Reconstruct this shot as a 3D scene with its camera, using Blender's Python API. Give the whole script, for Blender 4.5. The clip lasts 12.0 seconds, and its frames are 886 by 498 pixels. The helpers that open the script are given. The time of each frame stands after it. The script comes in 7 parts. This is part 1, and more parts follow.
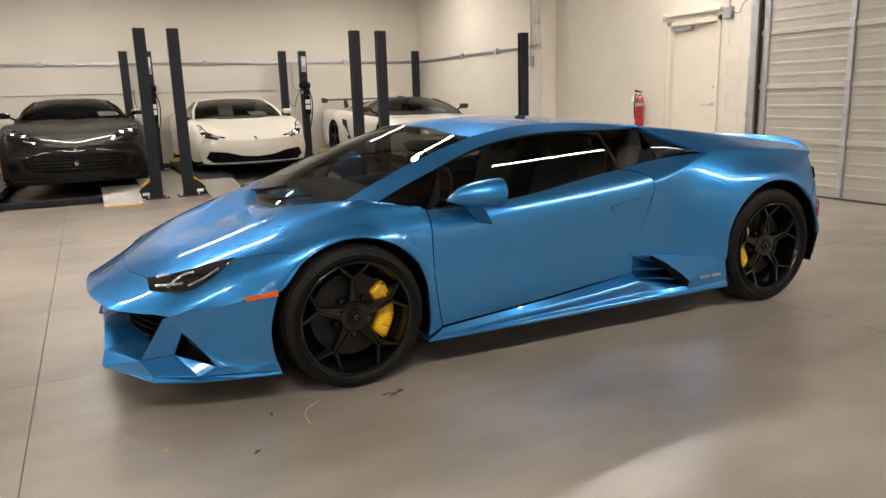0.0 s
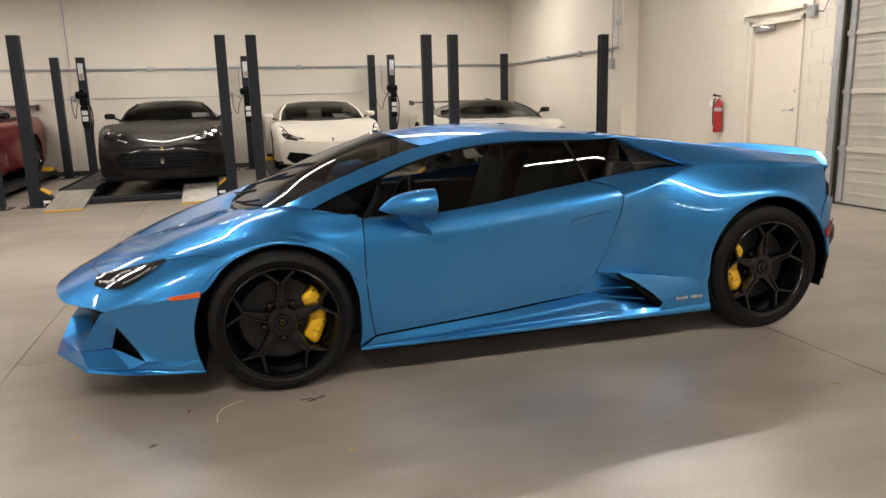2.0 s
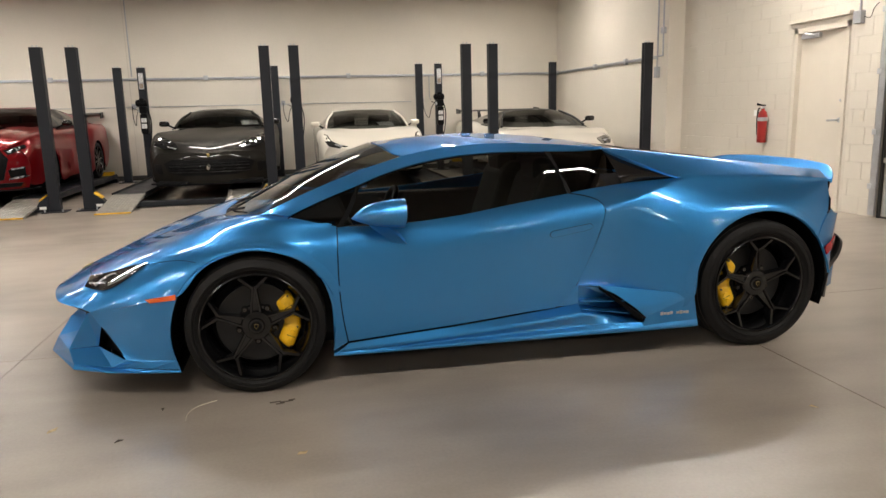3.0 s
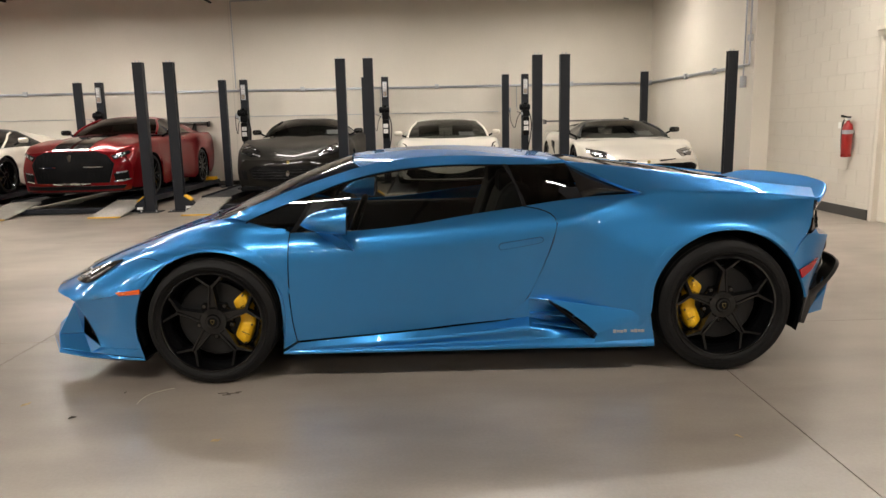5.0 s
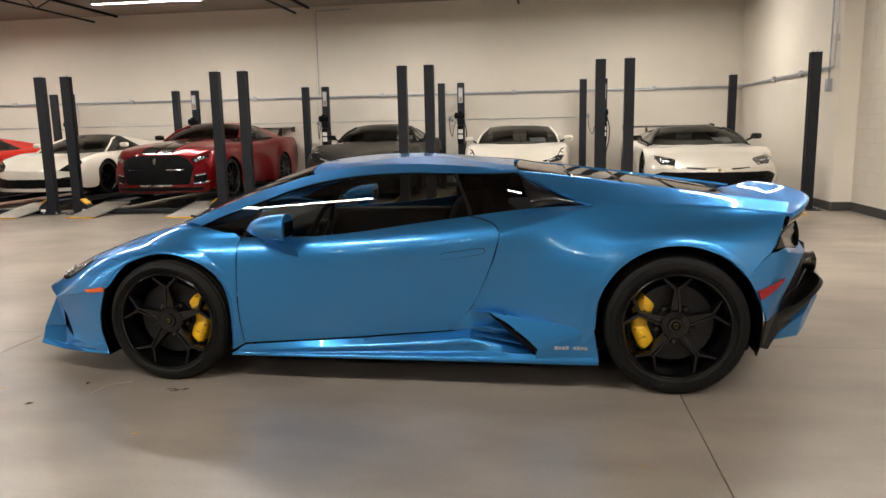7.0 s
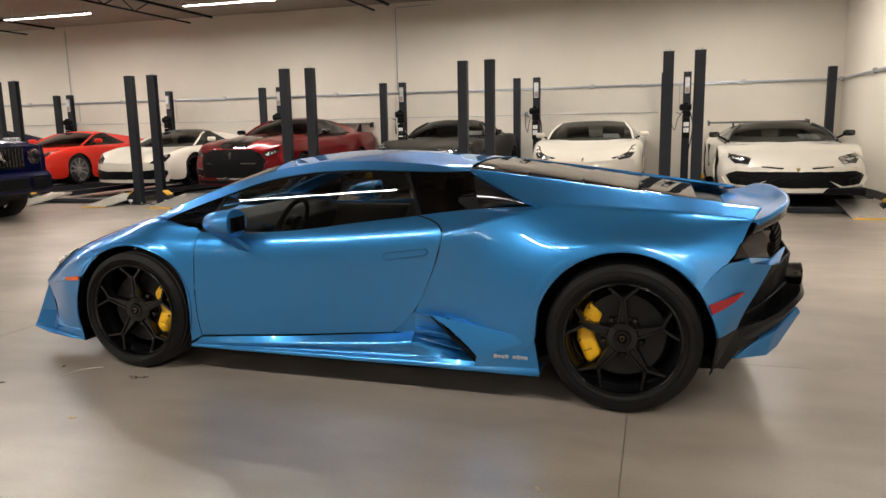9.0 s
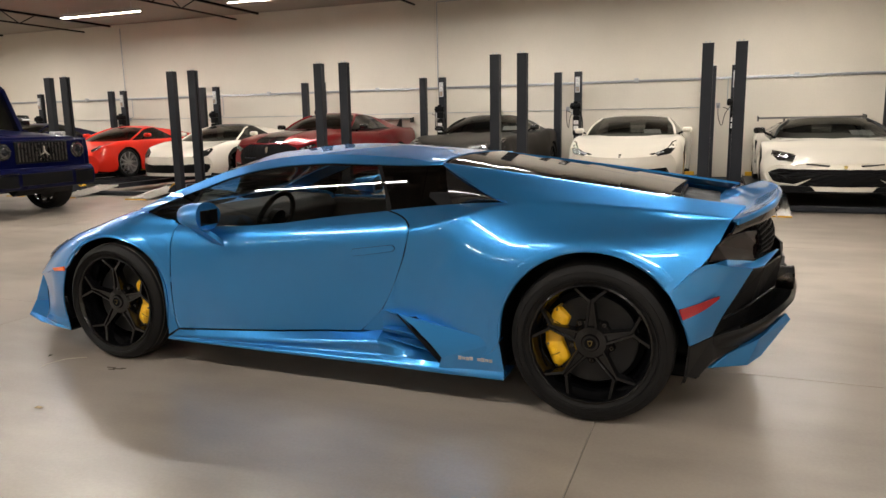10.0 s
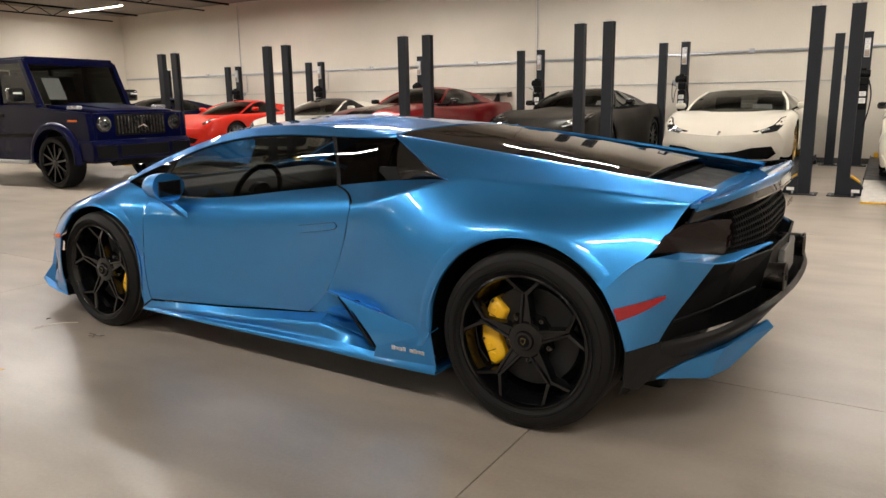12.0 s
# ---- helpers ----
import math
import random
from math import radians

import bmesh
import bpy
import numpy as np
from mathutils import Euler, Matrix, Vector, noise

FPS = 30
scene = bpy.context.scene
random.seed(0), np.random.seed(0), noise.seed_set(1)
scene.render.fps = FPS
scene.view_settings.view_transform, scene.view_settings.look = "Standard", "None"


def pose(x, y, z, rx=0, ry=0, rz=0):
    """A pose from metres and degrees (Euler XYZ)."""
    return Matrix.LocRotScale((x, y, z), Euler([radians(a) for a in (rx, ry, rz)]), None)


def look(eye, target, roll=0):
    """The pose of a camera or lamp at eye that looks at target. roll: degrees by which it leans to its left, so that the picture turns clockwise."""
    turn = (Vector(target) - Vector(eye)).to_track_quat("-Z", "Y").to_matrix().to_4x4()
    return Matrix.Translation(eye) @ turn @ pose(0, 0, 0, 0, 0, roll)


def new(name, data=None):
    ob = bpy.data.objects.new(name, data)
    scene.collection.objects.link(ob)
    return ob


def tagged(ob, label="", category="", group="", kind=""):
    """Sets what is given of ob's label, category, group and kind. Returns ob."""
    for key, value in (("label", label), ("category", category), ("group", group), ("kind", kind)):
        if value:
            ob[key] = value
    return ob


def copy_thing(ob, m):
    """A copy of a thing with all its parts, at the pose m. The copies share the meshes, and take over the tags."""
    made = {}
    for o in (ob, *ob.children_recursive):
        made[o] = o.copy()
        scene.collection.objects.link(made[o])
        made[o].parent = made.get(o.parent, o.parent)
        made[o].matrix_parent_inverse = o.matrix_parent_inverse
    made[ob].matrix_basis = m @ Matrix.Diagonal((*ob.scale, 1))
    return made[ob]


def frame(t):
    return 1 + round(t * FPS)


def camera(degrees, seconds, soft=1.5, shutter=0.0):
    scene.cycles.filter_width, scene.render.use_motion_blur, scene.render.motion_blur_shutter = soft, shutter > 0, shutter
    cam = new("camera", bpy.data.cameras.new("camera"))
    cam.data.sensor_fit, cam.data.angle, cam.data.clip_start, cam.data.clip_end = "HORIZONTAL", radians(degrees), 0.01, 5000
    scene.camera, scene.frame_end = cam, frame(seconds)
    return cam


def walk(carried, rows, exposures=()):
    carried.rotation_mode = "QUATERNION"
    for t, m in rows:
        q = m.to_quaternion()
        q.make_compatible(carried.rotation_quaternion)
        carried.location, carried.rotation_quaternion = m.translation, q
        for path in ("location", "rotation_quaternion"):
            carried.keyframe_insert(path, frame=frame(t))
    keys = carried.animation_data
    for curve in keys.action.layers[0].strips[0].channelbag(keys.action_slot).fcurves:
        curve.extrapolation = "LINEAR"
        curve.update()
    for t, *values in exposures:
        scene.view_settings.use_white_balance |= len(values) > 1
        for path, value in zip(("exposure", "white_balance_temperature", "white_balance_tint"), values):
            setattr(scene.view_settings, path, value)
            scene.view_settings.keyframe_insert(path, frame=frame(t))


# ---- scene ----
cam = camera(63.9, 12.0)
PATH = [
    (0, (-2.29, -3.838, 1.287), (-1.433, -2.08, 0.866), -1.8),
    (0.5, (-2.091, -3.917, 1.293), (-1.32, -2.12, 0.874), -1.7),
    (1, (-1.869, -4.0, 1.298), (-1.177, -2.17, 0.882), -1.7),
    (1.5, (-1.668, -4.065, 1.292), (-1.049, -2.208, 0.88), -1.7),
    (2, (-1.465, -4.116, 1.297), (-0.92, -2.235, 0.889), -1.6),
    (2.5, (-1.269, -4.175, 1.3), (-0.808, -2.269, 0.904), -1.6),
    (3, (-1.05, -4.25, 1.304), (-0.677, -2.323, 0.921), -1.5),
    (3.5, (-0.847, -4.31, 1.303), (-0.57, -2.365, 0.931), -1.5),
    (5.5, (0.022, -4.455, 1.303), (-0.013, -2.486, 0.959), -1.2),
    (6, (0.232, -4.427, 1.306), (0.119, -2.459, 0.969), -1.2),
    (6.5, (0.437, -4.393, 1.299), (0.242, -2.43, 0.967), -1.2),
    (7, (0.661, -4.369, 1.304), (0.389, -2.416, 0.973), -1.2),
    (9, (1.432, -4.092, 1.295), (0.864, -2.204, 0.957), -1.1),
    (9.5, (1.614, -3.981, 1.274), (0.971, -2.118, 0.932), -1.0),
    (10, (1.789, -3.843, 1.27), (1.072, -2.008, 0.924), -1.0),
    (10.5, (1.969, -3.705, 1.257), (1.179, -1.903, 0.899), -0.9),
    (11, (2.13, -3.561, 1.256), (1.266, -1.795, 0.889), -0.9),
    (11.5, (2.265, -3.392, 1.239), (1.316, -1.673, 0.857), -0.9),
    (12, (2.39, -3.234, 1.224), (1.359, -1.568, 0.82), -0.9),
]
walk(cam, [(t, look(eye, target, roll)) for t, eye, target, roll in PATH],
     exposures=[(0, 0.0), (7, 0.0), (9.5, 0.07), (12, 0.14)])

# ---- world and lights ----
world = bpy.data.worlds.new("hall_air")
scene.world = world
world.use_nodes = True
world.node_tree.nodes["Background"].inputs[0].default_value = (0.9, 0.86, 0.8, 1)
world.node_tree.nodes["Background"].inputs[1].default_value = 0.004
LAMP_POWER = 236.0
scene.view_settings.exposure = 0.0

# ---- small tools ----
def mat(name, color, rough=0.5, metal=0.0, var=0.08, scale=3.0, fine=60.0, bump=0.0, bump_scale=120.0, coat=0.0, rvar=0.08, tint=None, ior=1.5, spec=0.5):
    """A surface with variation at two scales, in metres, and fine relief."""
    m = bpy.data.materials.new(name)
    m.use_nodes = True
    nt = m.node_tree
    b = nt.nodes["Principled BSDF"]
    b.inputs["Metallic"].default_value = metal
    b.inputs["IOR"].default_value = ior
    b.inputs["Specular IOR Level"].default_value = spec
    b.inputs["Coat Weight"].default_value = coat
    b.inputs["Coat Roughness"].default_value = 0.03
    co = nt.nodes.new("ShaderNodeNewGeometry")
    big, small = nt.nodes.new("ShaderNodeTexNoise"), nt.nodes.new("ShaderNodeTexNoise")
    big.inputs["Scale"].default_value, small.inputs["Scale"].default_value = scale, fine
    big.inputs["Detail"].default_value, small.inputs["Detail"].default_value = 4, 2
    nt.links.new(co.outputs["Position"], big.inputs["Vector"])
    nt.links.new(co.outputs["Position"], small.inputs["Vector"])
    both = nt.nodes.new("ShaderNodeMath")
    both.operation = "MULTIPLY_ADD"
    both.inputs[1].default_value = 0.35
    nt.links.new(small.outputs["Fac"], both.inputs[0])
    nt.links.new(big.outputs["Fac"], both.inputs[2])
    ramp = nt.nodes.new("ShaderNodeMapRange")
    ramp.inputs["From Min"].default_value, ramp.inputs["From Max"].default_value = 0.42, 0.92
    nt.links.new(both.outputs[0], ramp.inputs["Value"])
    mix = nt.nodes.new("ShaderNodeMix")
    mix.data_type = "RGBA"
    other = tint or color
    mix.inputs[6].default_value = (*[c * (1 - var) for c in color], 1)
    mix.inputs[7].default_value = (*[min(1, c * (1 + var)) for c in other], 1)
    nt.links.new(ramp.outputs[0], mix.inputs[0])
    nt.links.new(mix.outputs[2], b.inputs["Base Color"])
    rr = nt.nodes.new("ShaderNodeMapRange")
    rr.inputs["From Min"].default_value, rr.inputs["From Max"].default_value = 0.42, 0.92
    rr.inputs["To Min"].default_value, rr.inputs["To Max"].default_value = max(0.0, rough - rvar), min(1, rough + rvar)
    nt.links.new(both.outputs[0], rr.inputs["Value"])
    nt.links.new(rr.outputs[0], b.inputs["Roughness"])
    if bump:
        rel, bn = nt.nodes.new("ShaderNodeTexNoise"), nt.nodes.new("ShaderNodeBump")
        rel.inputs["Scale"].default_value = bump_scale
        rel.inputs["Detail"].default_value = 3
        bn.inputs["Strength"].default_value, bn.inputs["Distance"].default_value = 1.0, bump
        nt.links.new(co.outputs["Position"], rel.inputs["Vector"])
        nt.links.new(rel.outputs["Fac"], bn.inputs["Height"])
        nt.links.new(bn.outputs[0], b.inputs["Normal"])
    return m


def paint(name, color, metal=0.0, rough=0.35, flake=0.0, coat=1.0):
    """Car paint: colour coat under clear coat, with fine flakes."""
    m = mat(name, color, rough, metal, var=0.03, scale=1.5, fine=900.0, coat=coat, rvar=0.04, spec=0.3)
    m.node_tree.nodes["Principled BSDF"].inputs["Specular Tint"].default_value = (*[0.35 + 0.65 * c / max(color) for c in color], 1)
    if flake:
        nt = m.node_tree
        b = nt.nodes["Principled BSDF"]
        vo, bn = nt.nodes.new("ShaderNodeTexVoronoi"), nt.nodes.new("ShaderNodeBump")
        vo.inputs["Scale"].default_value = 1400
        bn.inputs["Strength"].default_value, bn.inputs["Distance"].default_value = flake, 0.0004
        co = nt.nodes.new("ShaderNodeNewGeometry")
        nt.links.new(co.outputs["Position"], vo.inputs["Vector"])
        nt.links.new(vo.outputs["Distance"], bn.inputs["Height"])
        nt.links.new(bn.outputs[0], b.inputs["Normal"])
    return m


def glow(name, color, strength):
    m = bpy.data.materials.new(name)
    m.use_nodes = True
    b = m.node_tree.nodes["Principled BSDF"]
    b.inputs["Base Color"].default_value = (*color, 1)
    b.inputs["Emission Color"].default_value = (*color, 1)
    b.inputs["Emission Strength"].default_value = strength
    return m


def glass(name, color, rough=0.0):
    """Thin tinted pane: part clear, part mirror by Fresnel."""
    m = bpy.data.materials.new(name)
    m.use_nodes = True
    nt = m.node_tree
    nt.nodes.clear()
    out, mx = nt.nodes.new("ShaderNodeOutputMaterial"), nt.nodes.new("ShaderNodeMixShader")
    tr, gl, lw = nt.nodes.new("ShaderNodeBsdfTransparent"), nt.nodes.new("ShaderNodeBsdfGlossy"), nt.nodes.new("ShaderNodeLayerWeight")
    pw, fr = nt.nodes.new("ShaderNodeMath"), nt.nodes.new("ShaderNodeMath")
    pw.operation, fr.operation = "POWER", "MULTIPLY_ADD"
    pw.inputs[1].default_value, fr.inputs[1].default_value, fr.inputs[2].default_value = 5.0, 0.92, 0.045
    lw.inputs["Blend"].default_value = 0.5
    nt.links.new(lw.outputs["Facing"], pw.inputs[0])
    nt.links.new(pw.outputs[0], fr.inputs[0])
    tr.inputs[0].default_value = (*color, 1)
    gl.inputs["Roughness"].default_value = rough
    nt.links.new(fr.outputs[0], mx.inputs[0])
    nt.links.new(tr.outputs[0], mx.inputs[1])
    nt.links.new(gl.outputs[0], mx.inputs[2])
    nt.links.new(mx.outputs[0], out.inputs[0])
    return m


def link(name, me, material, parent=None, label=""):
    ob = new(name, me)
    if material and not me.materials:
        me.materials.append(material)
    if parent:
        ob.parent = parent
    if label:
        ob["label"] = label
    return ob


def part(name, bm, material, parent=None, label="", smooth=None):
    """Link a bmesh as one mesh object under a thing or a part. smooth: the angle up to which edges are soft."""
    me = bpy.data.meshes.new(name)
    bmesh.ops.recalc_face_normals(bm, faces=bm.faces)
    if smooth is not None:
        for f in bm.faces:
            f.smooth = True
        for e in bm.edges:
            if len(e.link_faces) == 2 and e.calc_face_angle(0) > radians(smooth):
                e.smooth = False
    bm.to_mesh(me)
    bm.free()
    return link(name, me, material, parent, label)


def thing(name, label, category, at=(0, 0, 0), turn=0.0, group="", kind=""):
    ob = new(name)
    ob.empty_display_size = 0.1
    ob.matrix_basis = pose(*at, 0, 0, turn)
    return tagged(ob, label, category, group, kind)


def box(bm, x0, x1, y0, y1, z0, z1, bevel=0.0, m=None):
    made = bmesh.ops.create_cube(bm, size=1)["verts"]
    for v in made:
        v.co = Vector((x0 + (v.co.x + 0.5) * (x1 - x0), y0 + (v.co.y + 0.5) * (y1 - y0), z0 + (v.co.z + 0.5) * (z1 - z0)))
        if m:
            v.co = m @ v.co
    if bevel:
        bmesh.ops.bevel(bm, geom=list({e for v in made for e in v.link_edges}), offset=bevel, segments=2, profile=0.5, affect="EDGES")
    return bm


def boxed(*a, bevel=0.0, m=None):
    return box(bmesh.new(), *a, bevel=bevel, m=m)


def prism(bm, outline, axis, a, b, bevel=0.0):
    """A flat outline of (u, v) pushed along an axis from a to b. axis y: (u, v) = (x, z); x: (y, z); z: (x, y)."""
    def at(u, v, w):
        return {"x": (w, u, v), "y": (u, w, v), "z": (u, v, w)}[axis]
    va = [bm.verts.new(at(u, v, a)) for u, v in outline]
    vb = [bm.verts.new(at(u, v, b)) for u, v in outline]
    n = len(va)
    faces = [bm.faces.new(va), bm.faces.new(vb[::-1])] + [bm.faces.new((va[i], va[(i + 1) % n], vb[(i + 1) % n], vb[i])) for i in range(n)]
    bmesh.ops.recalc_face_normals(bm, faces=faces)
    if bevel:
        bmesh.ops.bevel(bm, geom=list({e for f in faces for e in f.edges}), offset=bevel, segments=2, profile=0.5, affect="EDGES")
    return bm


def lathe(bm, profile, seg=48, m=None, closed=False, caps=True):
    """Turn (radius, along) about the y axis."""
    rings = []
    for r, h in profile:
        ring = []
        for i in range(seg):
            a = 2 * math.pi * i / seg
            co = Vector((r * math.cos(a), h, r * math.sin(a)))
            ring.append(bm.verts.new(m @ co if m else co))
        rings.append(ring)
    pairs = list(zip(rings, rings[1:])) + ([(rings[-1], rings[0])] if closed else [])
    for p, q in pairs:
        for i in range(seg):
            bm.faces.new((p[i], p[(i + 1) % seg], q[(i + 1) % seg], q[i]))
    if caps and not closed:
        for ring in (rings[0], rings[-1]):
            if (ring[0].co - ring[seg // 2].co).length > 1e-4:
                bm.faces.new(ring)
    bmesh.ops.recalc_face_normals(bm, faces=bm.faces)
    return bm


def tube(bm, path, r, seg=8, caps=True):
    path = [Vector(p) for p in path]
    rings = []
    up = None
    for i, p in enumerate(path):
        d = (path[min(i + 1, len(path) - 1)] - path[max(i - 1, 0)]).normalized()
        ref = Vector((0, 0, 1)) if abs(d.z) < 0.9 else Vector((1, 0, 0))
        s = d.cross(ref).normalized() if up is None else (up - d * up.dot(d)).normalized()
        up = s
        t = d.cross(s)
        rr = r[i] if isinstance(r, (list, tuple)) else r
        rings.append([bm.verts.new(p + rr * (math.cos(a) * s + math.sin(a) * t)) for a in [2 * math.pi * k / seg for k in range(seg)]])
    for a, b in zip(rings, rings[1:]):
        for k in range(seg):
            bm.faces.new((a[k], a[(k + 1) % seg], b[(k + 1) % seg], b[k]))
    if caps:
        bm.faces.new(rings[0])
        bm.faces.new(rings[-1][::-1])
    return bm


def spline(pts, n):
    """n points on a smooth line through pts (chord-length cubic Hermite)."""
    P = np.array(pts, float)
    if len(P) == 2:
        return np.array([P[0] + (P[1] - P[0]) * k / (n - 1) for k in range(n)])
    d = np.maximum(np.linalg.norm(np.diff(P, axis=0), axis=1), 1e-6)
    s = np.concatenate([[0], np.cumsum(d)])
    g = np.diff(P, axis=0) / d[:, None]
    m = np.empty_like(P)
    m[1:-1] = (g[:-1] * d[1:, None] + g[1:] * d[:-1, None]) / (d[1:] + d[:-1])[:, None]
    m[0], m[-1] = 1.5 * g[0] - 0.5 * m[1], 1.5 * g[-1] - 0.5 * m[-2]
    u = np.linspace(0, s[-1], n)
    k = np.clip(np.searchsorted(s, u, side="right") - 1, 0, len(d) - 1)
    h = d[k][:, None]
    t = ((u - s[k]) / d[k])[:, None]
    return (2 * t**3 - 3 * t**2 + 1) * P[k] + (t**3 - 2 * t**2 + t) * h * m[k] + (-2 * t**3 + 3 * t**2) * P[k + 1] + (t**3 - t**2) * h * m[k + 1]


def by_knots(pts, per):
    """Points on a smooth line with `per` steps from each knot to the next, so that knots of neighbour lines stay together."""
    P = np.array(pts, float)
    if len(P) == 2:
        return np.array([P[0] + (P[1] - P[0]) * k / per for k in range(per + 1)])
    d = np.maximum(np.linalg.norm(np.diff(P, axis=0), axis=1), 1e-5)
    g = np.diff(P, axis=0) / d[:, None]
    m = np.empty_like(P)
    m[1:-1] = (g[:-1] * d[1:, None] + g[1:] * d[:-1, None]) / (d[1:] + d[:-1])[:, None]
    m[0], m[-1] = 1.5 * g[0] - 0.5 * m[1], 1.5 * g[-1] - 0.5 * m[-2]
    out = []
    for k in range(len(d)):
        for j in range(per):
            t = j / per
            out.append((2 * t**3 - 3 * t**2 + 1) * P[k] + (t**3 - 2 * t**2 + t) * d[k] * m[k] + (-2 * t**3 + 3 * t**2) * P[k + 1] + (t**3 - t**2) * d[k] * m[k + 1])
    out.append(P[-1])
    return np.array(out)


def net(lines, per_u=5, per_v=4, sharp=()):
    """A smooth surface over crossing lines: lines[i] holds as many knots as every other. sharp: lines that stay creased."""
    along = [by_knots(l, per_u) for l in lines]
    cols = []
    cuts = [0] + sorted(sharp) + [len(lines) - 1]
    for j in range(len(along[0])):
        pts = [a[j] for a in along]
        col = None
        for c0, c1 in zip(cuts, cuts[1:]):
            if c1 > c0:
                seg = by_knots(pts[c0:c1 + 1], per_v)
                col = seg if col is None else np.concatenate([col, seg[1:]])
        cols.append(col)
    return np.array(cols).transpose(1, 0, 2)


def thick(ob, t, offset=-1.0):
    md = ob.modifiers.new("thickness", "SOLIDIFY")
    md.thickness, md.offset = t, offset
    return ob

# ---- materials ----
M_WALL = mat("wall_paint", (0.70, 0.645, 0.56), 0.6, var=0.05, scale=0.8, fine=30, bump=0.0008, bump_scale=60)
M_BLOCK = mat("block_paint", (0.64, 0.59, 0.51), 0.55, var=0.03, scale=1.2, fine=40, bump=0.0015, bump_scale=90)
M_JOINT = mat("painted_mortar", (0.60, 0.55, 0.475), 0.7, var=0.05)
# Dimness under the deck painted in: far darker than the walls, mutes reflections.
M_CEIL = mat("shaded_ceiling_paint", (0.27, 0.238, 0.20), 0.8, var=0.08, scale=0.7)


def concrete(name, dark, light):
    """Sealed concrete: soft clouds, faint trowel sweeps, small specks, satin gloss."""
    m = bpy.data.materials.new(name)
    m.use_nodes = True
    nt = m.node_tree
    b = nt.nodes["Principled BSDF"]
    co = nt.nodes.new("ShaderNodeNewGeometry")

    def noise_at(scale, detail, stretch=None):
        n = nt.nodes.new("ShaderNodeTexNoise")
        n.inputs["Scale"].default_value, n.inputs["Detail"].default_value, n.inputs["Roughness"].default_value = scale, detail, 0.5
        if stretch:
            mp = nt.nodes.new("ShaderNodeMapping")
            mp.inputs["Scale"].default_value = stretch
            mp.inputs["Rotation"].default_value = (0, 0, 0.5)
            nt.links.new(co.outputs["Position"], mp.inputs["Vector"])
            nt.links.new(mp.outputs[0], n.inputs["Vector"])
        else:
            nt.links.new(co.outputs["Position"], n.inputs["Vector"])
        return n

    clouds, sweeps, specks = noise_at(0.7, 3), noise_at(1.3, 3, (1, 2.6, 1)), noise_at(70, 2)
    add = nt.nodes.new("ShaderNodeMath")
    add.operation = "MULTIPLY_ADD"
    add.inputs[1].default_value = 0.5
    nt.links.new(sweeps.outputs["Fac"], add.inputs[0])
    nt.links.new(clouds.outputs["Fac"], add.inputs[2])
    add2 = nt.nodes.new("ShaderNodeMath")
    add2.operation = "MULTIPLY_ADD"
    add2.inputs[1].default_value = 0.16
    nt.links.new(specks.outputs["Fac"], add2.inputs[0])
    nt.links.new(add.outputs[0], add2.inputs[2])
    rng = nt.nodes.new("ShaderNodeMapRange")
    rng.interpolation_type = "SMOOTHSTEP"
    rng.inputs["From Min"].default_value, rng.inputs["From Max"].default_value = 0.50, 1.13
    nt.links.new(add2.outputs[0], rng.inputs["Value"])
    mix = nt.nodes.new("ShaderNodeMix")
    mix.data_type = "RGBA"
    mix.inputs[6].default_value, mix.inputs[7].default_value = (*dark, 1), (*light, 1)
    nt.links.new(rng.outputs[0], mix.inputs[0])
    nt.links.new(mix.outputs[2], b.inputs["Base Color"])
    rr = nt.nodes.new("ShaderNodeMapRange")
    rr.inputs["To Min"].default_value, rr.inputs["To Max"].default_value = 0.33, 0.29
    nt.links.new(rng.outputs[0], rr.inputs["Value"])
    nt.links.new(rr.outputs[0], b.inputs["Roughness"])
    return m


M_FLOOR = concrete("sealed_concrete", (0.205, 0.172, 0.142), (0.372, 0.322, 0.270))
M_GAP = mat("dark_joint", (0.11, 0.096, 0.08), 0.9)
M_CUT = mat("saw_cut_dust", (0.20, 0.172, 0.142), 0.9, var=0.25, scale=2.5, fine=25)
M_STEEL = mat("galvanised_steel", (0.5, 0.51, 0.53), 0.4, 0.7, var=0.15, scale=9, fine=90)
M_POST = mat("slate_powder_coat", (0.015, 0.0165, 0.021), 0.45, var=0.12, scale=5, spec=0.25, bump=0.0003, bump_scale=500)
M_YELLOW = mat("yellow_paint", (0.75, 0.42, 0.02), 0.5, var=0.12, scale=12)
M_BLACK = mat("black_plastic", (0.004, 0.004, 0.0045), 0.5, var=0.2, scale=8, spec=0.1)
M_RUBBER = mat("tyre_rubber", (0.0085, 0.008, 0.0078), 0.6, var=0.2, scale=10, spec=0.2)
M_TREAD = mat("tread_plate", (0.48, 0.46, 0.42), 0.45, 0.8, var=0.2, scale=15)
M_DOOR = mat("door_paint", (0.66, 0.60, 0.51), 0.45, var=0.03)
M_PANEL = mat("door_panel_paint", (0.40, 0.375, 0.33), 0.45, var=0.06, scale=4)
M_RAIL = mat("pale_rail_paint", (0.50, 0.465, 0.405), 0.4, 0.1, var=0.06, scale=5)
M_RED = mat("extinguisher_red", (0.30, 0.012, 0.010), 0.3, var=0.05, coat=0.5)
M_PAPER = mat("paper", (0.85, 0.84, 0.8), 0.7, var=0.04)
M_CARD = mat("brown_card", (0.30, 0.20, 0.12), 0.7, var=0.1)
M_BASE = mat("rubber_base", (0.05, 0.047, 0.043), 0.6, var=0.1)
M_CONDUIT = mat("conduit_steel", (0.42, 0.43, 0.46), 0.4, 0.7, var=0.1)
